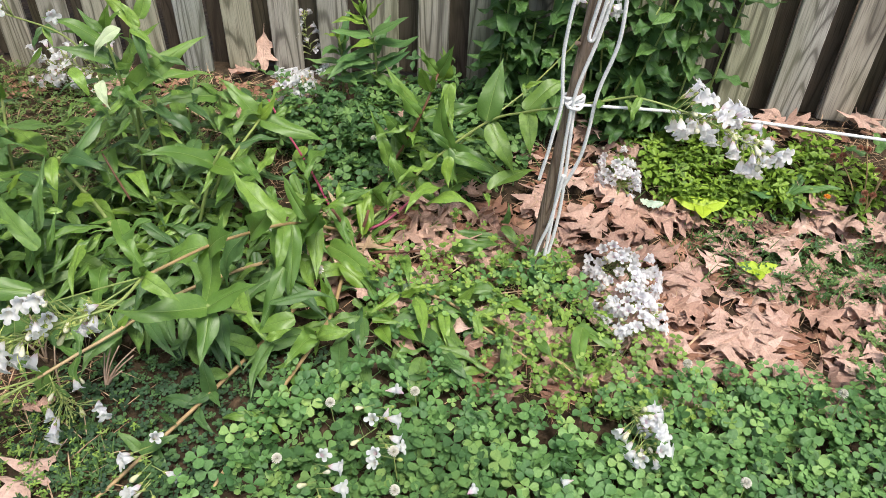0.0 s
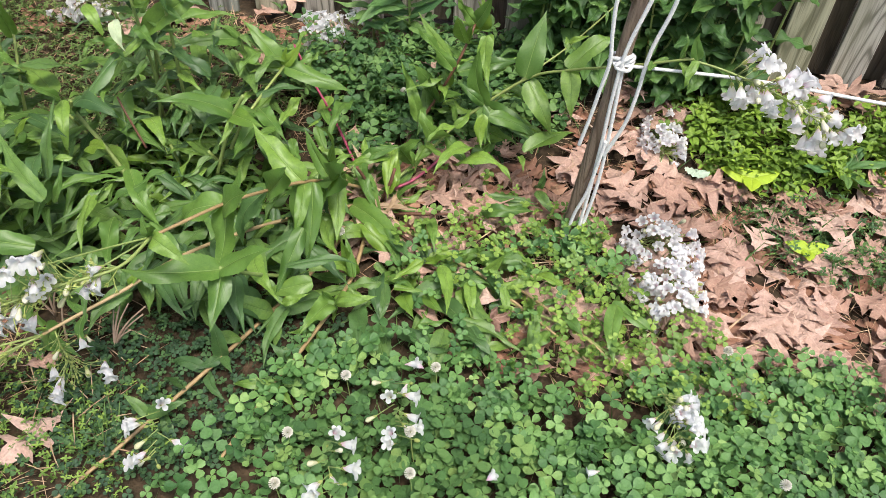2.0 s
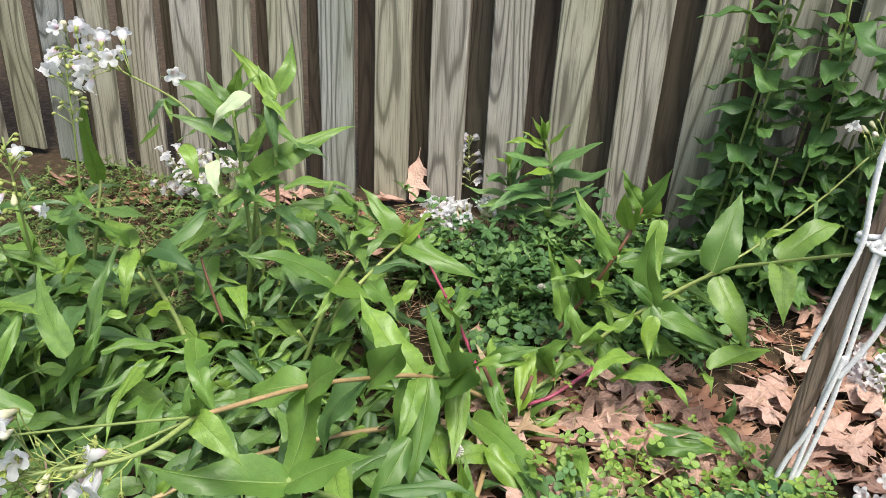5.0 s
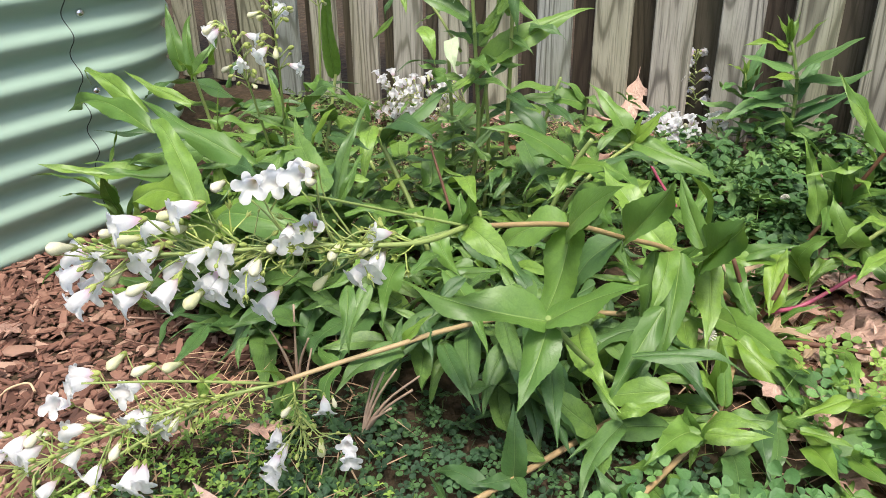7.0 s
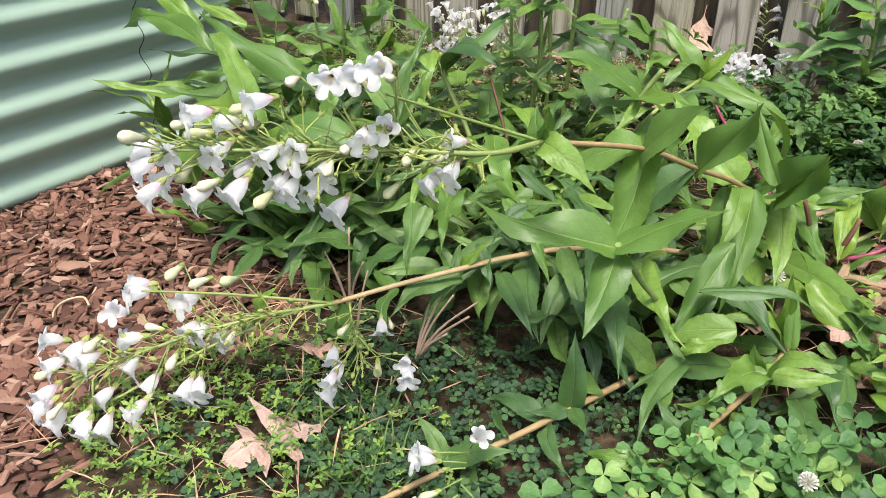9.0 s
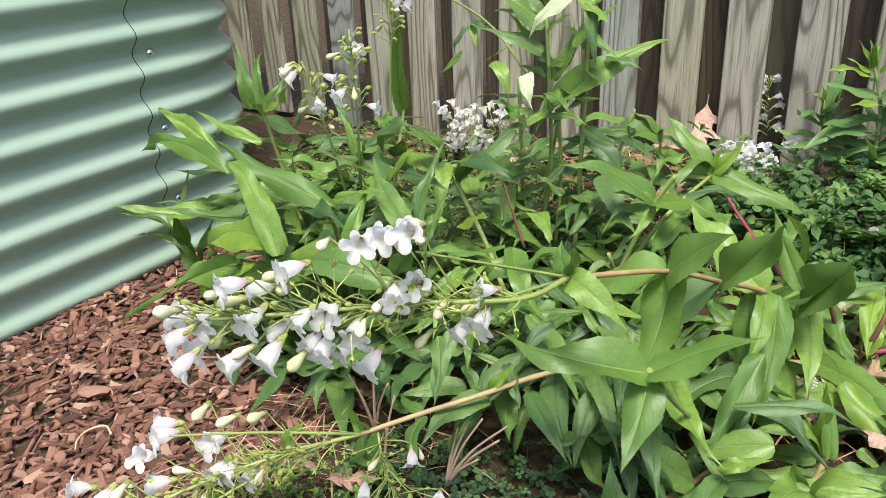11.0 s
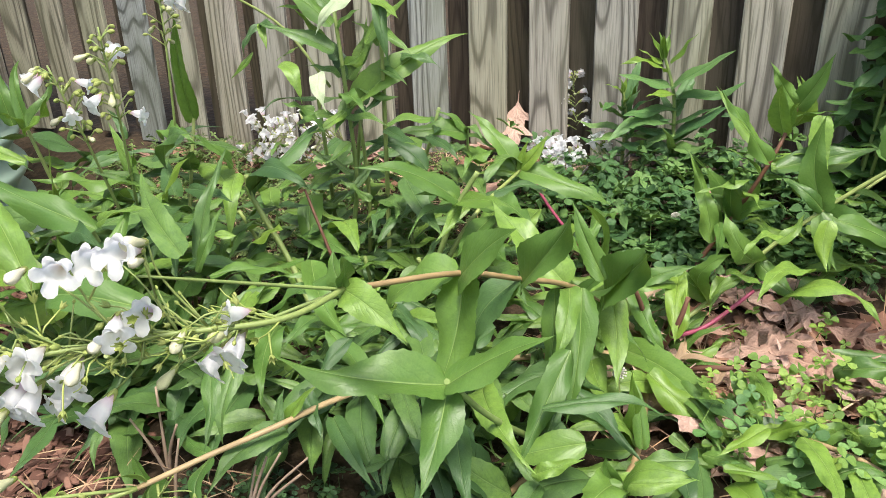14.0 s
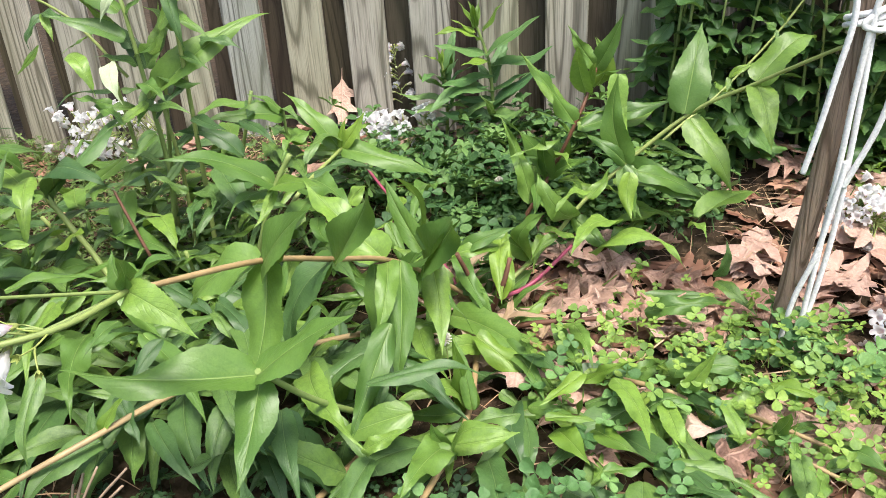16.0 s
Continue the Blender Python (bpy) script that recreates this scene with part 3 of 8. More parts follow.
# ---- penstemon flowers ----
def corolla_data(seed):
    """A white trumpet one unit long along x: a narrow base, a swollen throat and five spreading lobes."""
    r = random.Random(seed)
    bm = bmesh.new()
    n = 30
    rings = []
    for x, rad in ((0.0, 0.06), (0.14, 0.07), (0.27, 0.115), (0.42, 0.195), (0.60, 0.245), (0.78, 0.255)):
        rings.append([bm.verts.new((x, rad * math.cos(6.2832 * k / n), rad * 0.92 * math.sin(6.2832 * k / n))) for k in range(n)])
    size = [r.uniform(0.95, 1.25) if j < 3 else r.uniform(0.7, 0.95) for j in range(5)]
    back = [r.uniform(-0.06, 0.08) if j < 3 else r.uniform(0.0, 0.16) for j in range(5)]
    for step, (x, rad, notch) in enumerate(((0.86, 0.28, 0.95), (0.94, 0.37, 0.78), (0.975, 0.46, 0.62), (0.975, 0.54, 0.50))):
        ring = []
        for k in range(n):
            lobe, pos = k // 6, k % 6
            f = (notch + (1 - notch) * math.sin(math.pi * pos / 6) ** (0.55 if step < 3 else 0.7)) * (size[lobe] if pos else 1.0)
            a = 6.2832 * k / n
            ring.append(bm.verts.new((x - back[lobe] * 0.33 * step * (1 if pos else 0.6) + r.uniform(-0.015, 0.015), rad * f * math.cos(a), rad * f * math.sin(a))))
        rings.append(ring)
    for a, b in zip(rings, rings[1:]):
        for k in range(n):
            bm.faces.new((a[k], a[(k + 1) % n], b[(k + 1) % n], b[k])).smooth = True
    me = bpy.data.meshes.new("flower")
    bm.normal_update()
    bm.to_mesh(me)
    bm.free()
    me.materials.append(PETAL)
    return me


def lathe(name, profile, mat, sides=8):
    bm = bmesh.new()
    rings = [[bm.verts.new((x, rad * math.cos(6.2832 * k / sides), rad * math.sin(6.2832 * k / sides))) for k in range(sides)] for x, rad in profile]
    for a, b in zip(rings, rings[1:]):
        for k in range(sides):
            bm.faces.new((a[k], a[(k + 1) % sides], b[(k + 1) % sides], b[k])).smooth = True
    bm.normal_update()
    me = bpy.data.meshes.new(name)
    bm.to_mesh(me)
    bm.free()
    me.materials.append(mat)
    return me


COROLLAS = [corolla_data(i) for i in range(7)]


def calyx_data():
    """A small green cup with five pointed sepals."""
    bm = bmesh.new()
    tip = bm.verts.new((-0.06, 0.0, 0.0))
    rings = []
    for row in range(3):
        ring = []
        for k in range(10):
            b = 6.2832 * k / 10
            point = k % 2 == 0
            x, r = ((0.0, 0.07), (0.07, 0.105 if point else 0.10), (0.30, 0.17) if point else (0.13, 0.115))[row]
            ring.append(bm.verts.new((x, r * math.cos(b), r * math.sin(b))))
        rings.append(ring)
    for k in range(10):
        n = (k + 1) % 10
        bm.faces.new((tip, rings[0][n], rings[0][k]))
        for low, high in zip(rings, rings[1:]):
            bm.faces.new((low[k], low[n], high[n], high[k]))
    me = bpy.data.meshes.new("calyx")
    bm.normal_update()
    bm.to_mesh(me)
    bm.free()
    me.materials.append(CALYX)
    return me


CALYX_MESH = calyx_data()
BUD_MESH = lathe("bud", [(0.0, 0.03), (0.1, 0.09), (0.35, 0.13), (0.60, 0.20), (0.80, 0.215), (0.93, 0.13), (1.0, 0.01)], BUD)
LITTLE_BUD = lathe("bud", [(0.0, 0.05), (0.2, 0.26), (0.55, 0.33), (0.85, 0.2), (1.0, 0.02)], CALYX, 7)


def put_flower(plant, at, way, size):
    f = part("flower", COROLLAS[rnd.randrange(7)], None, plant, "", aim(at, way, (0, 0, 1), (size,) * 3, 3.14 + rnd.gauss(0, 0.35)))
    part("calyx", CALYX_MESH, None, f, "", aim(at, way, (0, 0, 1), (size,) * 3))


def panicle(plant, line, count, buds=8, spread=0.035, size=0.028, droop=0.35, stem_mat=None, little=6, reach=1.0):
    """Flowers on thin stalks round the end of a stem: line runs from the lowest flower stalk to the tip."""
    pts = glide(line, 8)
    todo = ["f"] * count + ["b"] * buds + ["l"] * little
    rnd.shuffle(todo)
    for i, what in enumerate(todo):
        u = (i + rnd.random()) / len(todo)
        k = min(len(pts) - 2, int(u * (len(pts) - 1)))
        p, d = pts[k], (pts[k + 1] - pts[k]).normalized()
        a = rnd.uniform(0, 6.2832)
        s = d.orthogonal().normalized()
        side = (math.cos(a) * s + math.sin(a) * d.cross(s))
        way = (side * 0.9 + d * 0.55 * reach).normalized()
        far = spread * rnd.uniform(0.45, 1.25) * (1.0 - 0.35 * u)
        q = p + way * far + V((0, 0, 0.15 * far))
        part("stalk", tube([p, p + way * far * 0.55 + V((0, 0, 0.10 * far)), q], 0.0011, 0.0008, 4), stem_mat or STEM, plant)
        face = (way * 0.9 + side * 0.3 + V((0, 0, -droop * rnd.uniform(0.4, 1.4)))).normalized()
        if what == "f":
            put_flower(plant, q, face, size * rnd.uniform(0.85, 1.15))
        elif what == "b":
            n = size * rnd.uniform(0.6, 0.95)
            b = part("bud", BUD_MESH, None, plant, "cream-coloured closed bud", aim(q, face, (0, 0, 1), (n, n, n)))
            part("calyx", CALYX_MESH, None, b, "", aim(q, face, (0, 0, 1), (n,) * 3))
        else:
            n = size * rnd.uniform(0.25, 0.45)
            part("bud", LITTLE_BUD, None, plant, "small green bud", aim(q, face, (0, 0, 1), (n, n, n)))


def shoot(plant, points, r0=0.004, r1=0.0022, mat=None, pairs=5, length=0.13, start=0.25, end=0.97, family=None, open_=0.85, sag=0.25, broad=1.0, turn=0.0, shrink=0.35, label=""):
    """A stem through the points with opposite leaves, each pair at right angles to the last."""
    line = glide(points, 6)
    part("stem", tube(line, r0, r1), mat or STEM, plant, label)
    n = len(line)
    for j in range(pairs):
        u = start + (end - start) * j / max(1, pairs - 1)
        k = min(n - 2, int(u * (n - 1)))
        p, d = line[k], (line[k + 1] - line[k]).normalized()
        s = d.cross(V((0, 0, 1)))
        s = s.normalized() if s.length > 0.2 else V((1, 0, 0))
        s = Matrix.Rotation(turn + j * 1.5708 + rnd.uniform(-0.35, 0.35), 3, d) @ s
        for sign in (1, -1):
            way = (d * (1.1 - open_) + s * sign * open_ + V((0, 0, -sag * rnd.uniform(0.3, 1.4)))).normalized()
            big = length * rnd.uniform(0.8, 1.15) * (1 - shrink * u)
            tip = p + way * big
            low = ground_z(tip.x, tip.y) + 0.012
            if tip.z < low:
                tip.z = low + rnd.uniform(0, 0.02)
            put_leaf(plant, family or LEAVES, p + way * r0, tip, d * 0.6 + V((0, 0, 1)), broad * rnd.uniform(0.85, 1.15))


def tuft(plant, at, count, length, family, spread=0.1, lift=(0.2, 1.0), broad=1.0):
    """Long leaves that rise from the base of a plant and arch over."""
    for i in range(count):
        a = rnd.uniform(0, 6.2832)
        base = V(at) + V((math.cos(a), math.sin(a), 0)) * rnd.uniform(0, spread)
        base.z = ground_z(base.x, base.y) + 0.005
        big = length * rnd.uniform(0.6, 1.15)
        rise = rnd.uniform(*lift)
        way = V((math.cos(a), math.sin(a), rise)).normalized()
        put_leaf(plant, family, base, base + way * big, (0, 0, 1), broad * rnd.uniform(0.8, 1.15))


# ---- ground cover ----
def clover_template():
    v, f = [(0, 0, 0)], []
    for j in range(3):
        a = j * 2.0944
        ca, sa = math.cos(a), math.sin(a)
        pts = [(0.10, 0.10, 0.03), (0.36, 0.38, 0.13), (0.72, 0.47, 0.15), (0.97, 0.25, 0.06), (0.95, 0, -0.02), (0.97, -0.25, 0.06), (0.72, -0.47, 0.15), (0.36, -0.38, 0.13), (0.10, -0.10, 0.03), (0.5, 0, -0.04)]
        b = len(v)
        v += [(x * ca - y * sa, x * sa + y * ca, z) for x, y, z in pts]
        ring = [0] + [b + i for i in range(9)]
        f += [(ring[i], ring[(i + 1) % 10], b + 9) for i in range(10)]
    b = len(v)
    v += [(0.06, 0, -2.4), (-0.06, 0, -2.4), (0, 0.05, -2.4)]
    f += [(0, b, b + 1), (0, b + 1, b + 2)]
    return v, f


def inside(x, y, patches):
    """How thickly something grows at (x, y): patches of (x, y, radius in x, radius in y, weight)."""
    return max([w * max(0.0, min(1.0, 2.2 * (1 - ((x - a) / rx) ** 2 - ((y - b) / ry) ** 2))) for a, b, rx, ry, w in patches])


def scatter(count, box, patches, seed):
    r, out, tries = random.Random(seed), [], 0
    while len(out) < count and tries < count * 60:
        tries += 1
        x, y = r.uniform(box[0], box[1]), r.uniform(box[2], box[3])
        if r.random() < inside(x, y, patches):
            out.append((x, y, r))
    return out


def build_clover(name, count, box, patches, size, height, mat, label, seed, near=None, piece_mat=None):
    poses = []
    for x, y, r in scatter(count, box, patches, seed):
        s = size * r.uniform(0.55, 1.2)
        h = height * r.uniform(0.35, 1.15)
        poses.append(pose(x, y, ground_z(x, y) + h, r.gauss(0, 21), r.gauss(0, 21), r.uniform(0, 360)) @ Matrix.Diagonal((s, s, s * r.uniform(0.5, 1.3), 1)))
    joined(name, clover_template(), poses, mat, label, "clover", near=near, piece="leaf", piece_mat=piece_mat)


FRONT_CLOVER = [(-0.20, 1.08, 0.13, 0.15, 0.8), (0.50, 0.76, 0.97, 0.54, 1.0), (0.0, 1.12, 0.34, 0.22, 0.8), (0.02, 1.47, 0.2, 0.14, 0.15), (0.22, 1.62, 0.16, 0.12, 0.3), (1.15, 1.15, 0.45, 0.42, 1.0), (0.80, 1.22, 0.5, 0.26, 1.0)]
build_clover("clover_carpet", 7200, (-0.62, 1.5, 0.35, 1.75), FRONT_CLOVER, 0.0195, 0.075, CLOVER, "dense green white-clover leaves carpeting the ground", 1, (0.0, 1.05, 1.0, 0.5), CLOVER_PIECE)
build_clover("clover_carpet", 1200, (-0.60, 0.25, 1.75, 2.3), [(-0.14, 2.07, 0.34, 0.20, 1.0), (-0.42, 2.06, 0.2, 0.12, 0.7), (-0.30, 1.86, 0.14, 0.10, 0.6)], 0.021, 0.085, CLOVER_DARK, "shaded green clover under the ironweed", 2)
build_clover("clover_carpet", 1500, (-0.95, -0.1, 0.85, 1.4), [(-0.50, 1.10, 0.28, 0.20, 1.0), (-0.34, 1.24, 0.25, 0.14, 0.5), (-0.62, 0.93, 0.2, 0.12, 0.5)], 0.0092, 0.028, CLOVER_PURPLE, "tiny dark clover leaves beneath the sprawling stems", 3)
build_clover("wood_sorrel", 620, (-0.3, 0.75, 1.25, 1.85), [(0.30, 1.42, 0.26, 0.16, 1.0), (0.05, 1.56, 0.26, 0.14, 0.7), (0.42, 1.30, 0.2, 0.12, 1.0), (0.20, 1.66, 0.12, 0.10, 0.9), (-0.02, 1.75, 0.15, 0.08, 0.3)], 0.0135, 0.085, SORREL, "light green wood sorrel between the lying stems", 24)


def blade_template():
    return [(-0.035, 0, 0), (0.035, 0, 0), (-0.03, 0.06, 0.45), (0.03, 0.06, 0.45), (-0.015, 0.22, 0.8), (0.015, 0.22, 0.8), (0, 0.42, 1.0)], [(0, 1, 3, 2), (2, 3, 5, 4), (4, 5, 6)]


def build_blades(name, count, box, patches, size, mat, label, category, seed, lean=25):
    poses = []
    for x, y, r in scatter(count, box, patches, seed):
        s = size * r.uniform(0.5, 1.3)
        poses.append(pose(x, y, ground_z(x, y) - 0.004, r.gauss(0, lean), r.gauss(0, lean), r.uniform(0, 360)) @ Matrix.Diagonal((s * 0.8, s, s, 1)))
    joined(name, blade_template(), poses, mat, label, category)


build_blades("grass", 900, (-1.4, 1.3, 0.8, 2.3), [(0.85, 1.83, 0.4, 0.13, 1.0), (-0.95, 1.85, 0.35, 0.35, 0.7), (-0.1, 1.35, 0.4, 0.3, 0.25), (0.35, 2.05, 0.2, 0.1, 0.5)], 0.06, GRASS, "thin tufts of dark green grass", "grass", 4, 35)


def needle_template():
    return [(0, -0.012, 0), (0, 0.012, 0), (0.5, 0.014, 0.04), (0.5, -0.010, 0.04), (1, 0.002, 0.0), (0.25, 0, 0.03)], [(0, 1, 2, 3), (3, 2, 4), (0, 5, 1)]


def build_straw():
    poses = []
    for x, y, r in scatter(3900, (-1.6, 1.5, 0.8, 2.32), [(-1.15, 2.0, 0.45, 0.3, 1.0), (-0.22, 1.68, 0.2, 0.16, 1.0), (0.2, 1.5, 0.35, 0.25, 0.6), (-0.7, 0.95, 0.2, 0.2, 0.5), (-0.9, 2.1, 0.9, 0.2, 0.9), (0.3, 2.05, 0.4, 0.25, 0.7), (-0.95, 1.9, 0.3, 0.3, 0.8), (-0.55, 2.02, 0.3, 0.25, 1.0), (-0.75, 1.05, 0.25, 0.3, 0.6), (0.8, 2.2, 0.7, 0.13, 0.8), (0.45, 1.95, 0.15, 0.12, 1.0), (-0.62, 1.0, 0.12, 0.1, 0.6), (0.0, 1.6, 0.4, 0.3, 0.35), (0.7, 1.6, 0.5, 0.4, 0.3)], 5):
        s = r.uniform(0.03, 0.10)
        poses.append(pose(x, y, ground_z(x, y) + r.uniform(0.004, 0.025), 0, r.gauss(0, 12), r.uniform(0, 360)) @ Matrix.Diagonal((s, s, s, 1)))
    joined("straw", needle_template(), poses, STRAW, "dry straw and pine needles strewn on the soil", "straw")


build_straw()


def small_leaves(name, count, box, patches, size, height, mat, label, category, seed):
    poses = []
    for x, y, r in scatter(count, box, patches, seed):
        k = size * r.uniform(0.5, 1.3)
        poses.append(pose(x, y, ground_z(x, y) + height * r.uniform(0.1, 1.1), r.gauss(0, 24), r.gauss(0, 24), r.uniform(0, 360)) @ Matrix.Diagonal((k, k * 0.8, k, 1)))
    joined(name, mint_template(), poses, mat, label, category)


def chip_template():
    ring = ((-0.52, -0.10), (-0.36, -0.46), (0.08, -0.38), (0.44, -0.50), (0.54, 0.06), (0.30, 0.36), (-0.06, 0.50), (-0.40, 0.34))
    v = [(x, y, 0) for x, y in ring] + [(x * 0.86, y * 0.82, 1.0 - 0.35 * (i % 3 == 0)) for i, (x, y) in enumerate(ring)]
    return v, [tuple(range(7, -1, -1)), tuple(range(8, 16))] + [(i, (i + 1) % 8, 8 + (i + 1) % 8, 8 + i) for i in range(8)]


def build_mulch():
    poses = []
    for x, y, r in scatter(9000, (-1.62, -0.55, 0.2, 1.75), [(-1.35, 0.95, 0.58, 0.85, 1.0)], 6):
        a, b = r.choice((0.012, 0.018, 0.024, 0.032, 0.05)) * r.uniform(0.7, 1.2), r.choice((0.004, 0.008, 0.012, 0.018)) * r.uniform(0.8, 1.2)
        poses.append(pose(x, y, ground_z(x, y) + r.uniform(-0.003, 0.013), r.gauss(0, 15), r.gauss(0, 15), r.uniform(0, 360)) @ Matrix.Diagonal((a, b, r.uniform(0.0012, 0.004), 1)))
    joined("bark_mulch", chip_template(), poses, MULCH, "loose reddish-brown shredded bark mulch", "mulch", near=(-1.0, 1.05, 0.5, 0.5), piece="bark_chip", piece_mat=MULCH_PIECE, flat=True)


build_mulch()


def mint_template():
    """A sprig seen from above: two crossed pairs of small ovate leaves."""
    v, f = [(0, 0, 0)], []
    for j in range(4):
        a, k = j * 1.5708, 1.0 if j % 2 == 0 else 0.75
        ca, sa = math.cos(a), math.sin(a)
        pts = [(0.25, 0.2, 0.12), (0.6, 0.26, 0.18), (1.0, 0, 0.05), (0.6, -0.26, 0.18), (0.25, -0.2, 0.12), (0.5, 0, 0.08)]
        b = len(v)
        v += [(k * (x * ca - y * sa), k * (x * sa + y * ca), z + 0.2 * (j % 2)) for x, y, z in pts]
        f += [(0, b, b + 5), (b, b + 1, b + 5), (b + 1, b + 2, b + 5), (b + 2, b + 3, b + 5), (b + 3, b + 4, b + 5), (b + 4, 0, b + 5)]
    return v, f


def build_ground_cover():
    poses = []
    for x, y, r in scatter(720, (0.4, 1.35, 1.8, 2.31), [(0.68, 2.08, 0.24, 0.14, 1.0), (0.92, 2.08, 0.24, 0.13, 0.5), (0.5, 2.1, 0.12, 0.12, 0.3)], 8):
        s = r.uniform(0.018, 0.036)
        poses.append(pose(x, y, ground_z(x, y) + r.uniform(0.01, 0.06), r.gauss(0, 20), r.gauss(0, 20), r.uniform(0, 360)) @ Matrix.Diagonal((s, s, s, 1)))
    joined("creeping_ground_cover", mint_template(), poses, MINT, "low mat of bright yellow-green small leaves", "ground cover")


build_ground_cover()
small_leaves("weeds", 4600, (-1.7, -0.45, 1.7, 2.3), [(-1.25, 2.0, 0.4, 0.3, 1.0), (-0.95, 1.95, 0.3, 0.25, 0.8), (-1.5, 2.1, 0.2, 0.2, 1.0), (-0.75, 2.0, 0.3, 0.25, 0.8)], 0.0125, 0.055, WEED, "low green weeds growing through litter", "weeds", 21)
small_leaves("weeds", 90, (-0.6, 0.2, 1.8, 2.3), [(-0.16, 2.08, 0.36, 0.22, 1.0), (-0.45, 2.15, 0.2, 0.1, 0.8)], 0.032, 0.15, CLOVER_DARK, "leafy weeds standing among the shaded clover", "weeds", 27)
small_leaves("weeds", 950, (-1.0, -0.4, 0.7, 1.2), [(-0.74, 0.96, 0.16, 0.2, 1.0), (-0.55, 1.0, 0.14, 0.14, 0.5), (-0.62, 0.88, 0.2, 0.1, 0.6)], 0.0095, 0.04, SORREL, "tiny light green weeds under the flowers", "weeds", 22)
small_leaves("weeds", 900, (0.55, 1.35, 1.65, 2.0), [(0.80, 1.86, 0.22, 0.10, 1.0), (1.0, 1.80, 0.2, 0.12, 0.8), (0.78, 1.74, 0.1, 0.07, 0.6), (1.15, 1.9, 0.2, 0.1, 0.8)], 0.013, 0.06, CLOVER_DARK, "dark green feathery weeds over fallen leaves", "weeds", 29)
build_blades("grass", 240, (0.55, 1.35, 1.6, 2.0), [(0.80, 1.86, 0.24, 0.12, 1.0), (1.05, 1.78, 0.25, 0.14, 0.7), (0.55, 1.78, 0.1, 0.1, 0.4)], 0.075, GRASS, "thin grass blades over fallen leaves", "grass", 30, 40)
small_leaves("weeds", 700, (0.8, 1.5, 1.3, 1.9), [(1.1, 1.55, 0.22, 0.14, 1.0), (0.95, 1.85, 0.3, 0.1, 0.6), (0.2, 1.5, 0.2, 0.2, 0.6)], 0.016, 0.045, GRASS, "feathery green weeds at the litter's edge", "weeds", 23)
build_blades("grass", 160, (-0.75, -0.45, 0.9, 1.1), [(-0.54, 0.99, 0.05, 0.05, 1.0), (-0.6, 1.02, 0.08, 0.06, 0.4)], 0.055, GRASS, "small tuft of yellow-green grass", "grass", 25, 30)


# ---- fallen oak leaves ----
def oak_data(seed, lobes=((0.33, 0.20), (0.50, 0.34), (0.70, 0.30)), body=1.1):
    """A dry oak leaf one unit long along x, with pointed lobes and bays between them."""
    r = random.Random(seed)
    bm = bmesh.new()
    st = [(0.0, 0.0, 0.007), (0.17, 0.17, 0.010), (0.23, 0.23, 0.05)]
    for u, w in lobes:
        w *= r.uniform(0.85, 1.2)
        st += [(u - 0.06, u - 0.06, 0.085 * body), (u - 0.03, u + 0.0, w * 0.68), (u + 0.015, u + 0.10, w), (u + 0.045, u + 0.095, w * 0.62), (u + 0.07, u + 0.07, (0.075 + 0.03 * r.random()) * body)]
    st += [(0.86, 0.86, 0.10), (0.93, 0.94, 0.085), (1.0, 1.0, 0.004)]
    bx, by, tw = r.uniform(-0.35, 0.35), r.uniform(-0.4, 0.8), r.uniform(-0.5, 0.5)

    def place(u, y):
        z = bx * (u - 0.5) ** 2 + by * y * y + tw * (u - 0.5) * y + 0.035 * math.sin(17 * u + 6 * y + seed) + 0.02 * math.sin(31 * y + seed)
        return bm.verts.new((u, y, z))
    mids, lefts, rights = [], [], []
    for um, u, w in st:
        mids.append(place(um, 0))
        lefts.append(place(u + r.uniform(-0.015, 0.015), w * r.uniform(0.85, 1.15)))
        rights.append(place(u + r.uniform(-0.015, 0.015), -w * r.uniform(0.85, 1.15)))
    for i in range(len(st) - 1):
        bm.faces.new((mids[i], mids[i + 1], lefts[i + 1], lefts[i])).smooth = True
        bm.faces.new((mids[i + 1], mids[i], rights[i], rights[i + 1])).smooth = True
    me = bpy.data.meshes.new("oak_leaf")
    bm.normal_update()
    bm.to_mesh(me)
    bm.free()
    return me


OAKS = [oak_data(i) for i in range(12)]
for _m in OAKS:
    _m.materials.append(OAK)


def oak_leaf(at, size, rot, label="dry tan-brown lobed oak leaf on the ground", pick=None):
    ob = part("oak_leaf", OAKS[pick if pick is not None else rnd.randrange(12)], None, None, "", pose(*at, *rot) @ Matrix.Diagonal((size, size, size, 1)) @ Matrix.Translation((-0.5, 0, 0)))
    return tagged(ob, label, "leaf", "fallen oak leaves")


LITTER = [(-1.45, 2.2, 0.25, 0.12, 0.5), (-0.75, 2.22, 0.3, 0.08, 0.5), (0.78, 1.46, 0.32, 0.11, 0.9), (0.62, 1.90, 0.22, 0.10, 0.8), (0.68, 1.62, 0.45, 0.27, 1.0), (0.95, 1.75, 0.35, 0.3, 0.9), (0.10, 1.82, 0.36, 0.17, 1.0), (0.36, 2.05, 0.22, 0.16, 0.8), (-0.1, 1.62, 0.22, 0.16, 0.6), (0.9, 2.27, 0.7, 0.06, 0.6), (-0.7, 2.15, 0.7, 0.13, 0.45), (0.02, 1.82, 0.42, 0.17, 1.0), (0.5, 1.45, 0.25, 0.15, 0.7), (0.15, 1.45, 0.25, 0.16, 0.6), (0.45, 1.95, 0.14, 0.12, 1.0), (-0.30, 1.72, 0.12, 0.10, 0.7)]


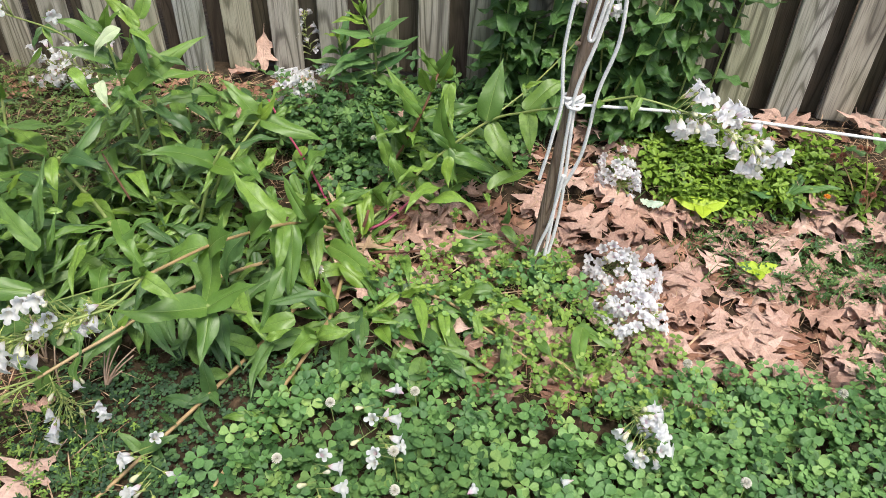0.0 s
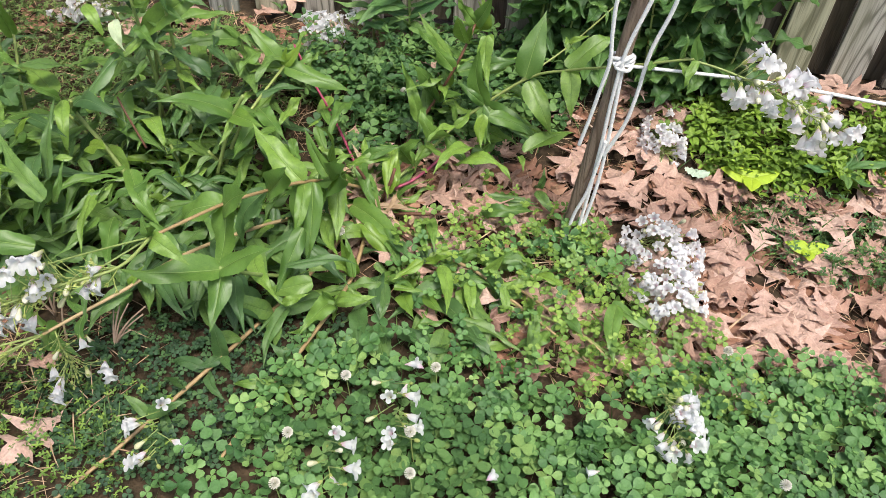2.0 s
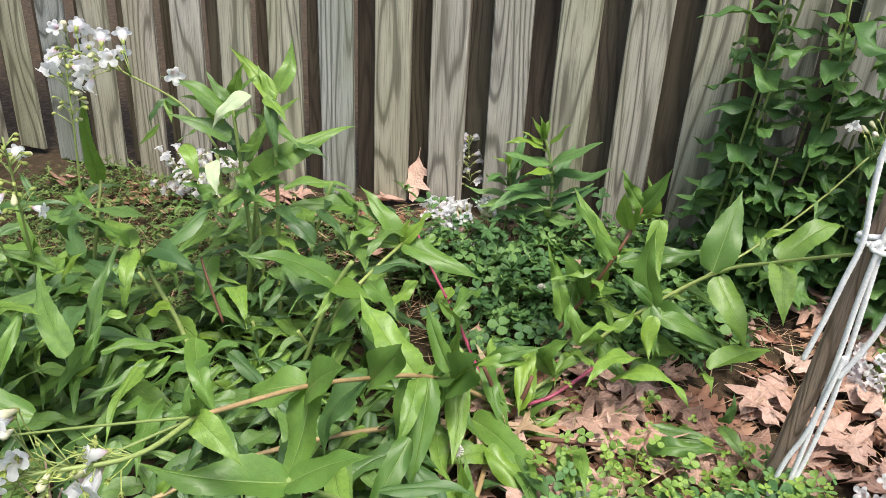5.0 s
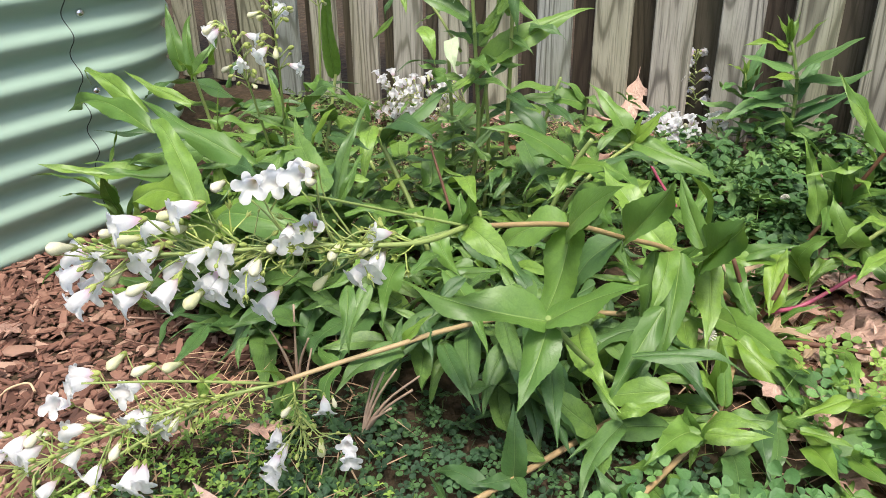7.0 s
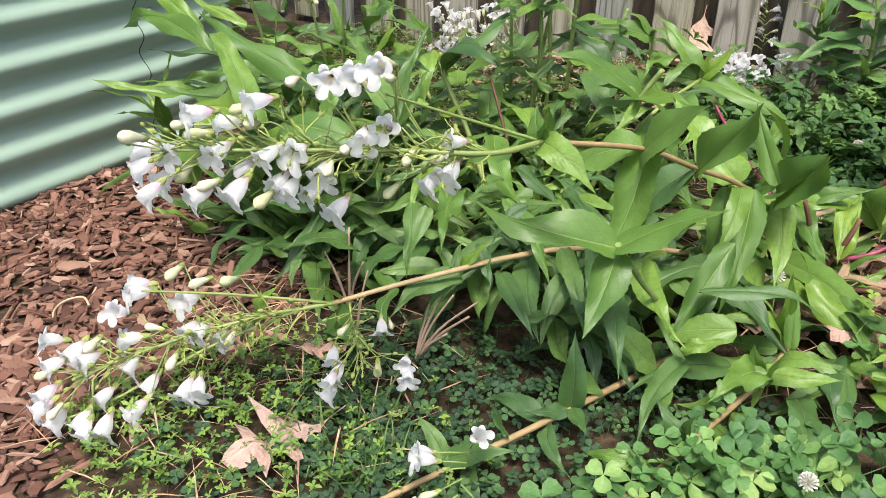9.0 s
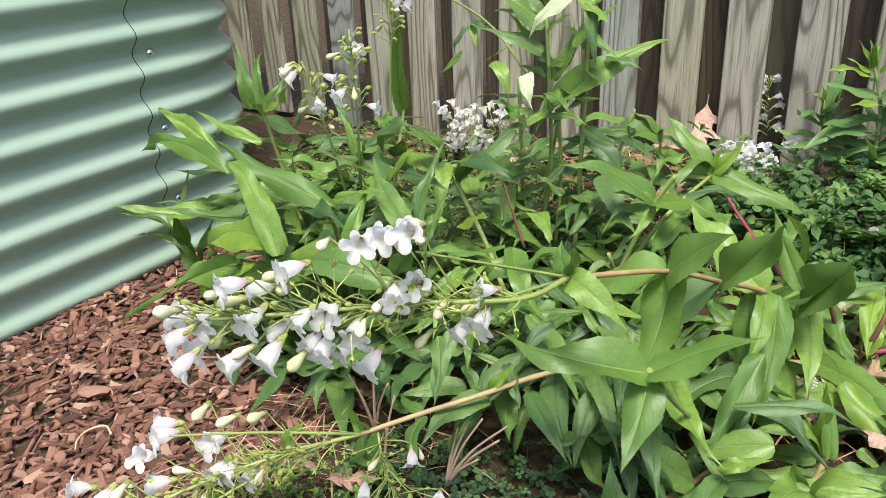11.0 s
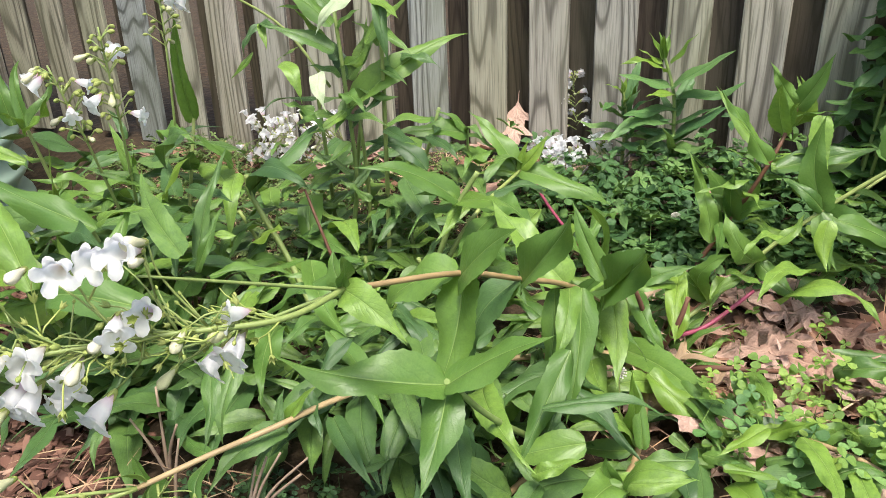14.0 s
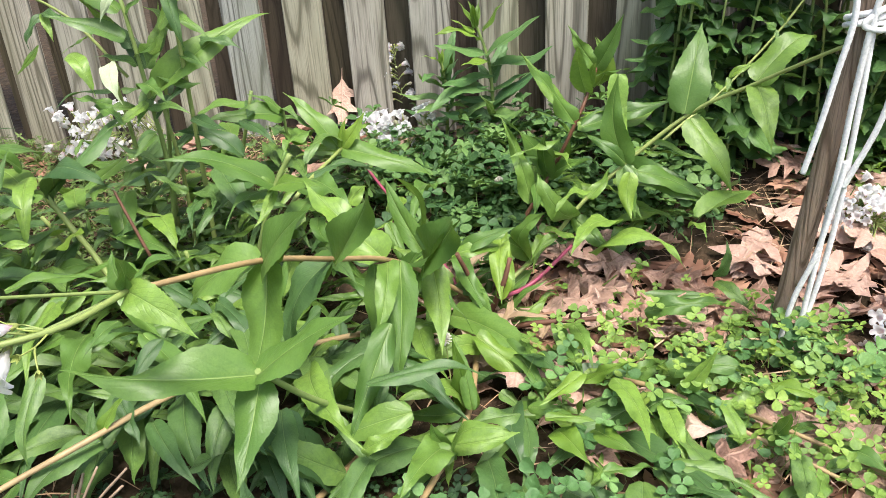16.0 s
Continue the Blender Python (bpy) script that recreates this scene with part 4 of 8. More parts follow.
def build_oak_leaves():
    poses = []
    for x, y, r in scatter(470, (-1.6, 1.5, 0.85, 2.3), LITTER, 9):
        s = r.uniform(0.07, 0.12)
        poses.append((pose(x, y, ground_z(x, y) + r.uniform(0.004, 0.012), r.gauss(0, 8), r.gauss(0, 8), r.uniform(0, 360)) @ Matrix.Diagonal((s, s, s * 0.7, 1)) @ Matrix.Translation((-0.5, 0, 0))))
    me = OAKS[2]
    joined("leaf_litter", ([tuple(v.co) for v in me.vertices], [tuple(p.vertices) for p in me.polygons]), poses, OAK_LITTER, "matted layer of old brown oak leaves", "leaf litter")
    for x, y, r in scatter(255, (-1.6, 1.5, 0.85, 2.3), LITTER, 10):
        oak_leaf((x, y, ground_z(x, y) + r.uniform(0.014, 0.05)), r.uniform(0.11, 0.18), (r.gauss(0, 12), r.gauss(0, 12), r.uniform(0, 360)))


build_oak_leaves()


# ---- the big penstemon that sprawls over the bed ----
CROWN = (-0.25, 1.71, 0.04)


def drape(plant, count, box, heights, length, family, toward=(-0.4, -0.9), drop=0.5, broad=1.2):
    """Overlapping leaves that hang outwards from low stems in a box (x0, x1, y0, y1)."""
    for i in range(count):
        x, y = rnd.uniform(box[0], box[1]), rnd.uniform(box[2], box[3])
        g = ground_z(x, y)
        base = V((x, y, g + rnd.uniform(*heights)))
        a = math.atan2(toward[1], toward[0]) + rnd.gauss(0, 1.2)
        big = length * rnd.uniform(0.55, 1.3)
        way = V((math.cos(a), math.sin(a), -drop * rnd.uniform(-0.4, 1.5))).normalized()
        tip = base + way * big
        tip.z = max(tip.z, ground_z(tip.x, tip.y) + 0.012)
        put_leaf(plant, family, base, tip, (0.2 * math.cos(a), 0.2 * math.sin(a), 1), broad * rnd.uniform(0.8, 1.2))


def hung_flowers(plant, axis, flowers, buds, size, droop=0.35, back=0.05):
    """Flowers and buds at set places, each on a thin stalk that leaves the stem a little before it and sweeps forward."""
    line = glide(axis, 8)
    along = [0.0]
    for a, b in zip(line, line[1:]):
        along.append(along[-1] + (b - a).length)
    for k, q in enumerate(list(flowers) + list(buds)):
        q = V(q)
        near = min(range(len(line)), key=lambda c: (line[c] - q).length)
        at = max(0, max([c for c in range(len(line)) if along[c] <= along[near] - back * rnd.uniform(0.5, 1.2)] or [0]))
        root = line[at]
        ahead = (line[min(at + 1, len(line) - 1)] - line[max(at - 1, 0)]).normalized()
        out = (q - line[near])
        out = out.normalized() if out.length > 0.004 else V((0, 0, -1))
        way = (out * 0.35 + ahead * 0.35 + V((rnd.uniform(-0.45, 0.55), rnd.uniform(-1.1, -0.1), -droop * rnd.uniform(-0.2, 1.8)))).normalized()
        base = q - way * size * 0.5
        bow = (root + base) / 2 + ahead * 0.004 + V((rnd.uniform(-0.008, 0.008), rnd.uniform(-0.006, 0.006), rnd.uniform(-0.004, 0.012)))
        part("stalk", tube(glide([root, bow, base], 3), 0.0010, 0.0007, 4), STEM, plant)
        if k < len(flowers):
            put_flower(plant, base, way, size * rnd.uniform(0.88, 1.12))
            if k % 2 == 0:
                aside = V((rnd.uniform(-0.018, 0.018), rnd.uniform(-0.018, 0.018), rnd.uniform(-0.012, 0.010)))
                part("stalk", tube([bow, base + aside], 0.0009, 0.0007, 4), STEM, plant)
                if k % 4 == 0:
                    put_flower(plant, base + aside, (way + aside * 30).normalized(), size * rnd.uniform(0.85, 1.0))
                else:
                    n = size * rnd.uniform(0.55, 0.85)
                    bud = part("bud", BUD_MESH, None, plant, "cream-coloured closed bud", aim(base + aside, (way + aside * 30).normalized(), (0, 0, 1), (n, n, n)))
                    part("calyx", CALYX_MESH, None, bud, "", aim(base + aside, way, (0, 0, 1), (n,) * 3))
        else:
            n = size * rnd.uniform(0.65, 0.95)
            bud = part("bud", BUD_MESH, None, plant, "cream-coloured closed bud", aim(base, way, (0, 0, 1), (n, n, n)))
            part("calyx", CALYX_MESH, None, bud, "", aim(base, way, (0, 0, 1), (n,) * 3))
    for i in range(3, len(line) - 1, 2):
        ahead = (line[i + 1] - line[i]).normalized()
        for j in range(6):
            q = line[i]
            way = (ahead * 0.8 + V((rnd.uniform(-1, 1), rnd.uniform(-1, 1), rnd.uniform(-0.5, 0.9)))).normalized()
            far = rnd.uniform(0.008, 0.036)
            n = size * rnd.uniform(0.12, 0.30)
            part("stalk", tube([q, q + way * far], 0.0008, 0.0006, 4), STEM, plant)
            part("bud", LITTLE_BUD, None, plant, "small green bud", aim(q + way * far, way, (0, 0, 1), (n, n, n)))


def spent_stalks(plant, axis, count, reach, size, seed):
    """Fine forked stalks whose flowers have dropped, each with an empty green calyx and a thread-like style."""
    r = random.Random(seed)
    line = glide(axis, 8)
    for i in range(count):
        k = r.randrange(len(line) - 1)
        ahead = (line[k + 1] - line[k]).normalized()
        side = V((r.uniform(-1, 1), r.uniform(-1, 1), r.uniform(-0.9, 0.7))).normalized()
        far = reach * r.uniform(0.4, 1.1)
        fork = line[k] + (ahead * 0.8 + side * 0.6).normalized() * far * 0.5
        for j in range(2):
            way = (ahead * 0.6 + side * 0.7 + V((r.uniform(-0.7, 0.7), r.uniform(-0.7, 0.7), r.uniform(-0.6, 0.5)))).normalized()
            end = fork + way * far * r.uniform(0.35, 0.7)
            points = [fork, (fork + end) / 2 + V((0, 0, 0.003)), end] if j else [line[k], fork, end]
            part("stalk", tube(glide(points, 3), 0.0010, 0.0006, 4), STEM_FINE, plant)
            n = size * r.uniform(0.7, 1.0)
            cup = part("calyx", CALYX_MESH, None, plant, "", aim(end, way, (0, 0, 1), (n,) * 3))
            if r.random() < 0.5:
                bent = (way + V((r.uniform(-0.5, 0.5), r.uniform(-0.5, 0.5), 0.3))).normalized()
                part("style", tube(glide([end, end + way * n * 0.4, end + way * n * 0.4 + bent * n * 0.3], 3), 0.0005, 0.0004, 4), STEM_FINE, cup)


def build_sprawling_penstemon():
    p = empty_thing("penstemon", CROWN, "sprawling penstemon clump with glossy green leaves and white flowers", "flowering plant", "penstemons")
    # arching stem that carries the near flower cluster
    shoot(p, [(-0.25, 1.70, 0.05), (-0.30, 1.58, 0.16), (-0.326, 1.487, 0.228), (-0.36, 1.395, 0.275), (-0.39, 1.282, 0.331), (-0.439, 1.143, 0.374)], 0.0040, 0.0028, STEM_TAN, pairs=0)
    axis = [(-0.439, 1.143, 0.374), (-0.444, 1.06, 0.39), (-0.50, 1.0, 0.40), (-0.56, 0.93, 0.41), (-0.62, 0.86, 0.42)]
    shoot(p, axis, 0.0028, 0.0014, STEM, pairs=0)
    shoot(p, [(-0.439, 1.143, 0.374), (-0.475, 1.06, 0.415), (-0.50, 0.99, 0.45)], 0.0017, 0.001, STEM, pairs=0)
    shoot(p, [(-0.439, 1.143, 0.374), (-0.50, 1.04, 0.372), (-0.57, 0.93, 0.385)], 0.0017, 0.001, STEM, pairs=0)
    hung_flowers(p, axis[1:], [(-0.622, 0.855, 0.41), (-0.615, 0.874, 0.417), (-0.589, 0.877, 0.388), (-0.583, 0.895, 0.418), (-0.574, 0.9, 0.388), (-0.586, 0.884, 0.449), (-0.559, 0.918, 0.454), (-0.546, 0.938, 0.411),
        (-0.552, 0.933, 0.381), (-0.543, 0.949, 0.373), (-0.534, 0.955, 0.393), (-0.532, 0.967, 0.356), (-0.511, 0.973, 0.419), (-0.522, 0.985, 0.46), (-0.496, 0.984, 0.471), (-0.504, 0.998, 0.419), (-0.465, 1.033, 0.381), (-0.465, 1.038, 0.403),
        (-0.525, 0.955, 0.467), (-0.558, 0.919, 0.412), (-0.621, 0.87, 0.395), (-0.589, 0.912, 0.432)],
        [(-0.623, 0.849, 0.433), (-0.61, 0.878, 0.436), (-0.604, 0.892, 0.426), (-0.556, 0.947, 0.461), (-0.495, 0.987, 0.475), (-0.485, 0.996, 0.397), (-0.52, 0.962, 0.409), (-0.614, 0.881, 0.396), (-0.562, 0.911, 0.375), (-0.57, 0.914, 0.434), (-0.509, 1.003, 0.359), (-0.473, 1.028, 0.392)], 0.0268)
    spent_stalks(p, axis[1:4], 26, 0.045, 0.024, 5)
    # lower stem with the second cluster
    shoot(p, [(-0.27, 1.64, 0.05), (-0.40, 1.48, 0.11), (-0.485, 1.355, 0.145), (-0.538, 1.272, 0.154), (-0.571, 1.203, 0.159), (-0.622, 1.150, 0.147), (-0.676, 1.099, 0.130)], 0.0042, 0.003, STEM_TAN, pairs=2, length=0.10, start=0.85, end=0.99, sag=0.5, broad=1.5)
    axis = [(-0.676, 1.099, 0.13), (-0.732, 1.025, 0.129), (-0.788, 0.949, 0.118), (-0.85, 0.865, 0.095)]
    shoot(p, axis, 0.003, 0.0016, STEM, pairs=0)
    shoot(p, [(-0.676, 1.099, 0.13), (-0.745, 1.01, 0.165), (-0.80, 0.935, 0.19)], 0.002, 0.0012, STEM, pairs=0)
    shoot(p, [(-0.70, 1.066, 0.13), (-0.76, 0.975, 0.105), (-0.82, 0.88, 0.065), (-0.85, 0.82, 0.06)], 0.002, 0.0012, STEM, pairs=0)
    hung_flowers(p, axis, [(-0.83, 0.954, 0.168), (-0.84, 0.929, 0.151), (-0.82, 0.928, 0.124), (-0.791, 0.989, 0.154), (-0.78, 0.976, 0.126), (-0.859, 0.881, 0.122), (-0.846, 0.887, 0.111), (-0.813, 0.913, 0.101), (-0.87, 0.859, 0.111), (-0.79, 0.918, 0.082),
        (-0.864, 0.84, 0.087), (-0.82, 0.878, 0.077), (-0.76, 0.941, 0.074), (-0.788, 0.897, 0.063), (-0.861, 0.831, 0.075), (-0.845, 0.835, 0.064), (-0.826, 0.851, 0.06), (-0.807, 0.864, 0.054), (-0.754, 0.994, 0.114)],
        [(-0.812, 0.987, 0.183), (-0.791, 1.002, 0.169), (-0.768, 1.027, 0.167), (-0.85, 0.893, 0.123), (-0.783, 0.942, 0.096)], 0.0335, 0.35, 0.04)
    spent_stalks(p, axis[:3], 16, 0.05, 0.026, 6)
    twig = [(-0.66, 1.11, 0.13), (-0.63, 1.08, 0.12), (-0.59, 1.05, 0.11)]
    shoot(p, twig, 0.0016, 0.001, STEM, pairs=0)
    hung_flowers(p, twig, [(-0.538, 1.06, 0.112), (-0.626, 1.04, 0.115), (-0.604, 1.10, 0.127), (-0.613, 1.02, 0.083), (-0.61, 1.03, 0.105)], [(-0.63, 1.06, 0.13), (-0.58, 1.06, 0.10)], 0.026)
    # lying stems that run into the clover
    shoot(p, [(-0.26, 1.62, 0.04), (-0.30, 1.42, 0.05), (-0.350, 1.294, 0.045), (-0.403, 1.163, 0.045), (-0.447, 1.07, 0.04), (-0.505, 0.948, 0.035), (-0.57, 0.83, 0.03)], 0.0048, 0.0032, STEM_TAN, pairs=5, length=0.10, start=0.35, end=0.72, family=LEAVES_SHADED, sag=0.35, broad=1.3)
    shoot(p, [(-0.23, 1.62, 0.04), (-0.218, 1.442, 0.045), (-0.226, 1.338, 0.06), (-0.263, 1.190, 0.055), (-0.294, 1.083, 0.05), (-0.32, 0.982, 0.04)], 0.0048, 0.003, STEM_TAN, pairs=5, length=0.10, start=0.3, end=0.72, sag=0.3, broad=1.3)
    shoot(p, [(-0.22, 1.64, 0.04), (-0.16, 1.52, 0.02), (-0.10, 1.455, 0.015), (-0.027, 1.408, 0.02), (0.06, 1.33, 0.03), (0.14, 1.26, 0.04)], 0.0042, 0.0025, STEM_RED, pairs=6, length=0.11, start=0.3, sag=0.1, broad=1.2)
    shoot(p, [(-0.2, 1.64, 0.04), (-0.08, 1.56, 0.03), (0.029, 1.50, 0.045), (0.10, 1.455, 0.035), (0.18, 1.40, 0.03), (0.27, 1.33, 0.03)], 0.004, 0.0025, STEM_TAN, pairs=6, length=0.105, start=0.3, sag=0.1, broad=1.2)
    shoot(p, [(0.10, 1.50, 0.03), (0.24, 1.40, 0.035), (0.36, 1.30, 0.03)], 0.0032, 0.002, STEM_TAN, pairs=2, length=0.09, start=0.3, sag=0.3)
    shoot(p, [(0.0, 1.50, 0.02), (0.12, 1.44, 0.03), (0.24, 1.40, 0.03), (0.33, 1.34, 0.03)], 0.0035, 0.0025, STEM, pairs=2, length=0.09, start=0.3, sag=0.2)
    # short upright shoot, cut at the top above a broad pair of leaves
    shoot(p, [(-0.32, 1.42, 0.03), (-0.36, 1.30, 0.15), (-0.378, 1.212, 0.252)], 0.0042, 0.0032, STEM, pairs=0)
    # stem that leans on the cord
    shoot(p, [(-0.22, 1.73, 0.04), (-0.14, 1.80, 0.10), (-0.069, 1.837, 0.179), (0.063, 1.85, 0.30), (0.15, 1.80, 0.365), (0.24, 1.71, 0.44), (0.358, 1.641, 0.514)], 0.0040, 0.0022, STEM, pairs=2, length=0.07, start=0.93, end=0.99, sag=0.1, broad=1.8)
    shoot(p, [(0.345, 1.65, 0.508), (0.42, 1.63, 0.503), (0.51, 1.60, 0.487), (0.61, 1.56, 0.452)], 0.0024, 0.0012, STEM, pairs=0)
    put_leaf(p, LEAVES, (0.365, 1.642, 0.512), (0.355, 1.64, 0.565), (0.1, -0.9, 0.1), 2.2)
    put_leaf(p, LEAVES, (0.365, 1.642, 0.510), (0.352, 1.62, 0.465), (0.1, -0.9, 0.2), 2.0)
    panicle(p, [(0.42, 1.63, 0.50), (0.51, 1.60, 0.485), (0.61, 1.56, 0.45)], 38, 12, 0.036, 0.030, droop=0.6)
    shoot(p, [(-0.22, 1.75, 0.04), (-0.207, 1.886, 0.06), (-0.145, 1.92, 0.17), (-0.095, 1.93, 0.28), (-0.07, 1.98, 0.345)], 0.0044, 0.003, STEM_RED, pairs=7, length=0.11, start=0.42, sag=0.1, broad=1.3)
    shoot(p, [(-0.02, 1.86, 0.2), (0.06, 1.96, 0.24), (0.143, 2.03, 0.29), (0.23, 2.07, 0.38), (0.29, 2.08, 0.47)], 0.0026, 0.0018, STEM, pairs=2, length=0.05, start=0.5, end=0.8, sag=0.1, broad=1.6)
    panicle(p, [(0.29, 2.08, 0.47), (0.31, 2.07, 0.52)], 8, 4, 0.035, 0.026)
    shoot(p, [(-0.27, 1.72, 0.04), (-0.318, 1.78, 0.08), (-0.40, 1.90, 0.10), (-0.487, 2.0, 0.14), (-0.53, 2.03, 0.20)], 0.0036, 0.0028, STEM_PINK, pairs=3, length=0.11, start=0.80, sag=0.0, broad=1.2)
    shoot(p, [(-0.21, 1.72, 0.04), (-0.16, 1.76, 0.05), (-0.10, 1.80, 0.10)], 0.004, 0.003, STEM_PINK, pairs=0)
    # clasping pairs along the arching stem
    for base, tip, up, broad, fam in (((-0.439, 1.143, 0.374), (-0.374, 1.125, 0.345), (-0.2, -0.6, 0.8), 2.0, LEAVES_KEEL), ((-0.439, 1.143, 0.374), (-0.455, 1.16, 0.402), (-0.3, -0.8, 0.3), 3.4, LEAVES_KEEL),
                                      ((-0.39, 1.282, 0.325), (-0.318, 1.24, 0.405), (-0.3, -0.6, 0.7), 2.3, LEAVES_KEEL), ((-0.392, 1.283, 0.331), (-0.488, 1.300, 0.262), (-0.1, -0.5, 1), 2.1, LEAVES_KEEL), ((-0.385, 1.29, 0.325), (-0.35, 1.27, 0.355), (-0.4, -0.8, 0.2), 1.2, LEAVES_YOUNG), ((-0.386, 1.285, 0.33), (-0.40, 1.22, 0.21), (-0.4, -0.9, 0.2), 1.8, LEAVES_KEEL),
                                      ((-0.358, 1.395, 0.268), (-0.288, 1.325, 0.390), (-0.3, -0.6, 0.6), 1.5, LEAVES_KEEL), ((-0.362, 1.396, 0.275), (-0.413, 1.42, 0.19), (-0.1, -0.5, 1), 2.0, LEAVES_KEEL), ((-0.36, 1.396, 0.275), (-0.41, 1.36, 0.15), (-0.5, -0.8, 0.3), 1.4, LEAVES_SHADED)):
        put_leaf(p, fam, base, tip, up, broad)
    for base, tip, up, broad, fam in (((-0.326, 1.487, 0.228), (-0.45, 1.56, 0.305), (0.3, -0.6, 0.8), 1.5, LEAVES_KEEL), ((-0.322, 1.485, 0.225), (-0.319, 1.38, 0.16), (0.3, -0.7, 0.5), 0.9, LEAVES_KEEL), ((-0.31, 1.50, 0.22), (-0.30, 1.39, 0.09), (0.3, -0.8, 0.5), 0.8, LEAVES_KEEL),
                                      ((-0.285, 1.52, 0.225), (-0.338, 1.55, 0.318), (0.2, -0.9, 0.2), 1.5, LEAVES_KEEL), ((-0.285, 1.53, 0.20), (-0.225, 1.42, 0.315), (-0.5, -0.7, 0.5), 1.8, LEAVES_KEEL), ((-0.28, 1.55, 0.19), (-0.25, 1.44, 0.12), (0.3, -0.6, 0.7), 1.3, LEAVES_KEEL),
                                      ((-0.378, 1.212, 0.248), (-0.51, 1.125, 0.306), (0.25, -0.35, 1), 1.2, LEAVES_KEEL), ((-0.378, 1.212, 0.248), (-0.275, 1.212, 0.322), (-0.4, -0.35, 1), 1.9, LEAVES_KEEL), ((-0.378, 1.212, 0.24), (-0.37, 1.12, 0.19), (0, -0.6, 0.7), 2.0, LEAVES_KEEL)):
        put_leaf(p, fam, base, tip, up, broad)
    for base, tip, broad in (((-0.396, 1.178, 0.048), (-0.407, 1.195, 0.142), 1.6), ((-0.396, 1.178, 0.048), (-0.43, 1.13, 0.06), 2.0), ((-0.396, 1.178, 0.048), (-0.36, 1.14, 0.055), 1.8), ((-0.474, 1.035, 0.045), (-0.40, 1.06, 0.075), 1.8), ((-0.474, 1.035, 0.045), (-0.52, 1.05, 0.07), 1.8), ((-0.263, 1.19, 0.056), (-0.31, 1.20, 0.09), 1.8), ((-0.263, 1.19, 0.056), (-0.215, 1.14, 0.09), 1.6)):
        put_leaf(p, LEAVES_SHADED, base, tip, (0, -0.5, 0.8), broad)
    put_leaf(p, LEAVES, (-0.30, 1.40, 0.19), (-0.335, 1.30, 0.085), (0.4, -0.8, 0.5), 0.9)
    put_leaf(p, LEAVES, (-0.265, 1.33, 0.12), (-0.365, 1.31, 0.08), (0.2, -0.6, 0.8), 1.5)
    put_leaf(p, LEAVES, (-0.325, 1.639, 0.167), (-0.342, 1.571, 0.310), (0, -0.4, 1), 1.3)
    put_leaf(p, LEAVES, (-0.309, 1.587, 0.173), (-0.222, 1.461, 0.300), (0, -0.4, 1), 1.4)
    put_leaf(p, LEAVES, (-0.441, 1.147, 0.374), (-0.425, 1.121, 0.417), (0, -0.4, 1), 2.0)
    put_leaf(p, LEAVES, (-0.417, 1.435, 0.033), (-0.314, 1.388, 0.149), (0, -0.4, 1), 1.5)
    put_leaf(p, LEAVES_SHADED, (-0.350, 1.292, 0.046), (-0.406, 1.212, 0.198), (0, -0.4, 1), 1.5)
    put_leaf(p, LEAVES_SHADED, (-0.350, 1.292, 0.046), (-0.297, 1.190, 0.073), (0, -0.4, 1), 1.7)
    put_leaf(p, LEAVES, (-0.220, 1.318, 0.084), (-0.281, 1.285, 0.026), (0, -0.4, 1), 1.5)
    put_leaf(p, LEAVES, (-0.220, 1.318, 0.084), (-0.142, 1.301, 0.126), (0, -0.4, 1), 1.4)
    put_leaf(p, LEAVES_YOUNG, (-0.218, 1.442, 0.037), (-0.230, 1.408, 0.171), (0, -0.4, 1), 0.8)
    put_leaf(p, LEAVES, (-0.224, 1.443, 0.049), (-0.309, 1.365, 0.093), (0, -0.4, 1), 1.2)
    put_leaf(p, LEAVES_YOUNG, (-0.223, 1.541, 0.086), (-0.114, 1.486, 0.024), (0, -0.4, 1), 1.0)
    put_leaf(p, LEAVES_YOUNG, (-0.258, 1.683, 0.103), (-0.208, 1.668, 0.022), (0, -0.4, 1), 0.8)
    put_leaf(p, LEAVES, (-0.157, 1.487, 0.020), (-0.066, 1.475, 0.015), (0, -0.4, 1), 1.1)
    put_leaf(p, LEAVES_YOUNG, (-0.112, 1.477, 0.018), (-0.077, 1.425, 0.016), (0, -0.4, 1), 1.7)
    put_leaf(p, LEAVES_YOUNG, (-0.070, 1.478, 0.015), (-0.008, 1.427, 0.012), (0, -0.4, 1), 1.1)
    put_leaf(p, LEAVES, (0.033, 1.538, 0.051), (0.153, 1.543, 0.034), (0, -0.4, 1), 1.2)
    put_leaf(p, LEAVES, (0.088, 1.580, 0.008), (0.148, 1.513, 0.053), (0, -0.4, 1), 1.2)
    put_leaf(p, LEAVES, (0.020, 1.735, 0.022), (0.138, 1.743, 0.039), (0, -0.4, 1), 1.1)
    put_leaf(p, LEAVES, (0.003, 1.508, 0.012), (0.045, 1.377, 0.010), (0, -0.4, 1), 1.2)
    put_leaf(p, LEAVES, (0.063, 1.846, 0.307), (0.087, 1.927, 0.428), (0, -0.4, 1), 2.0)
    put_leaf(p, LEAVES, (0.072, 1.848, 0.299), (0.139, 1.803, 0.193), (0, -0.4, 1), 2.0)
    for tip, broad in (((-0.038, 1.84, 0.372), 1.9), ((0.118, 1.80, 0.165), 1.5), ((0.008, 1.80, 0.15), 1.7), ((-0.09, 1.86, 0.27), 1.2)):
        put_leaf(p, LEAVES, (-0.02, 1.845, 0.225), tip, (-0.2, -0.7, 0.7), broad)
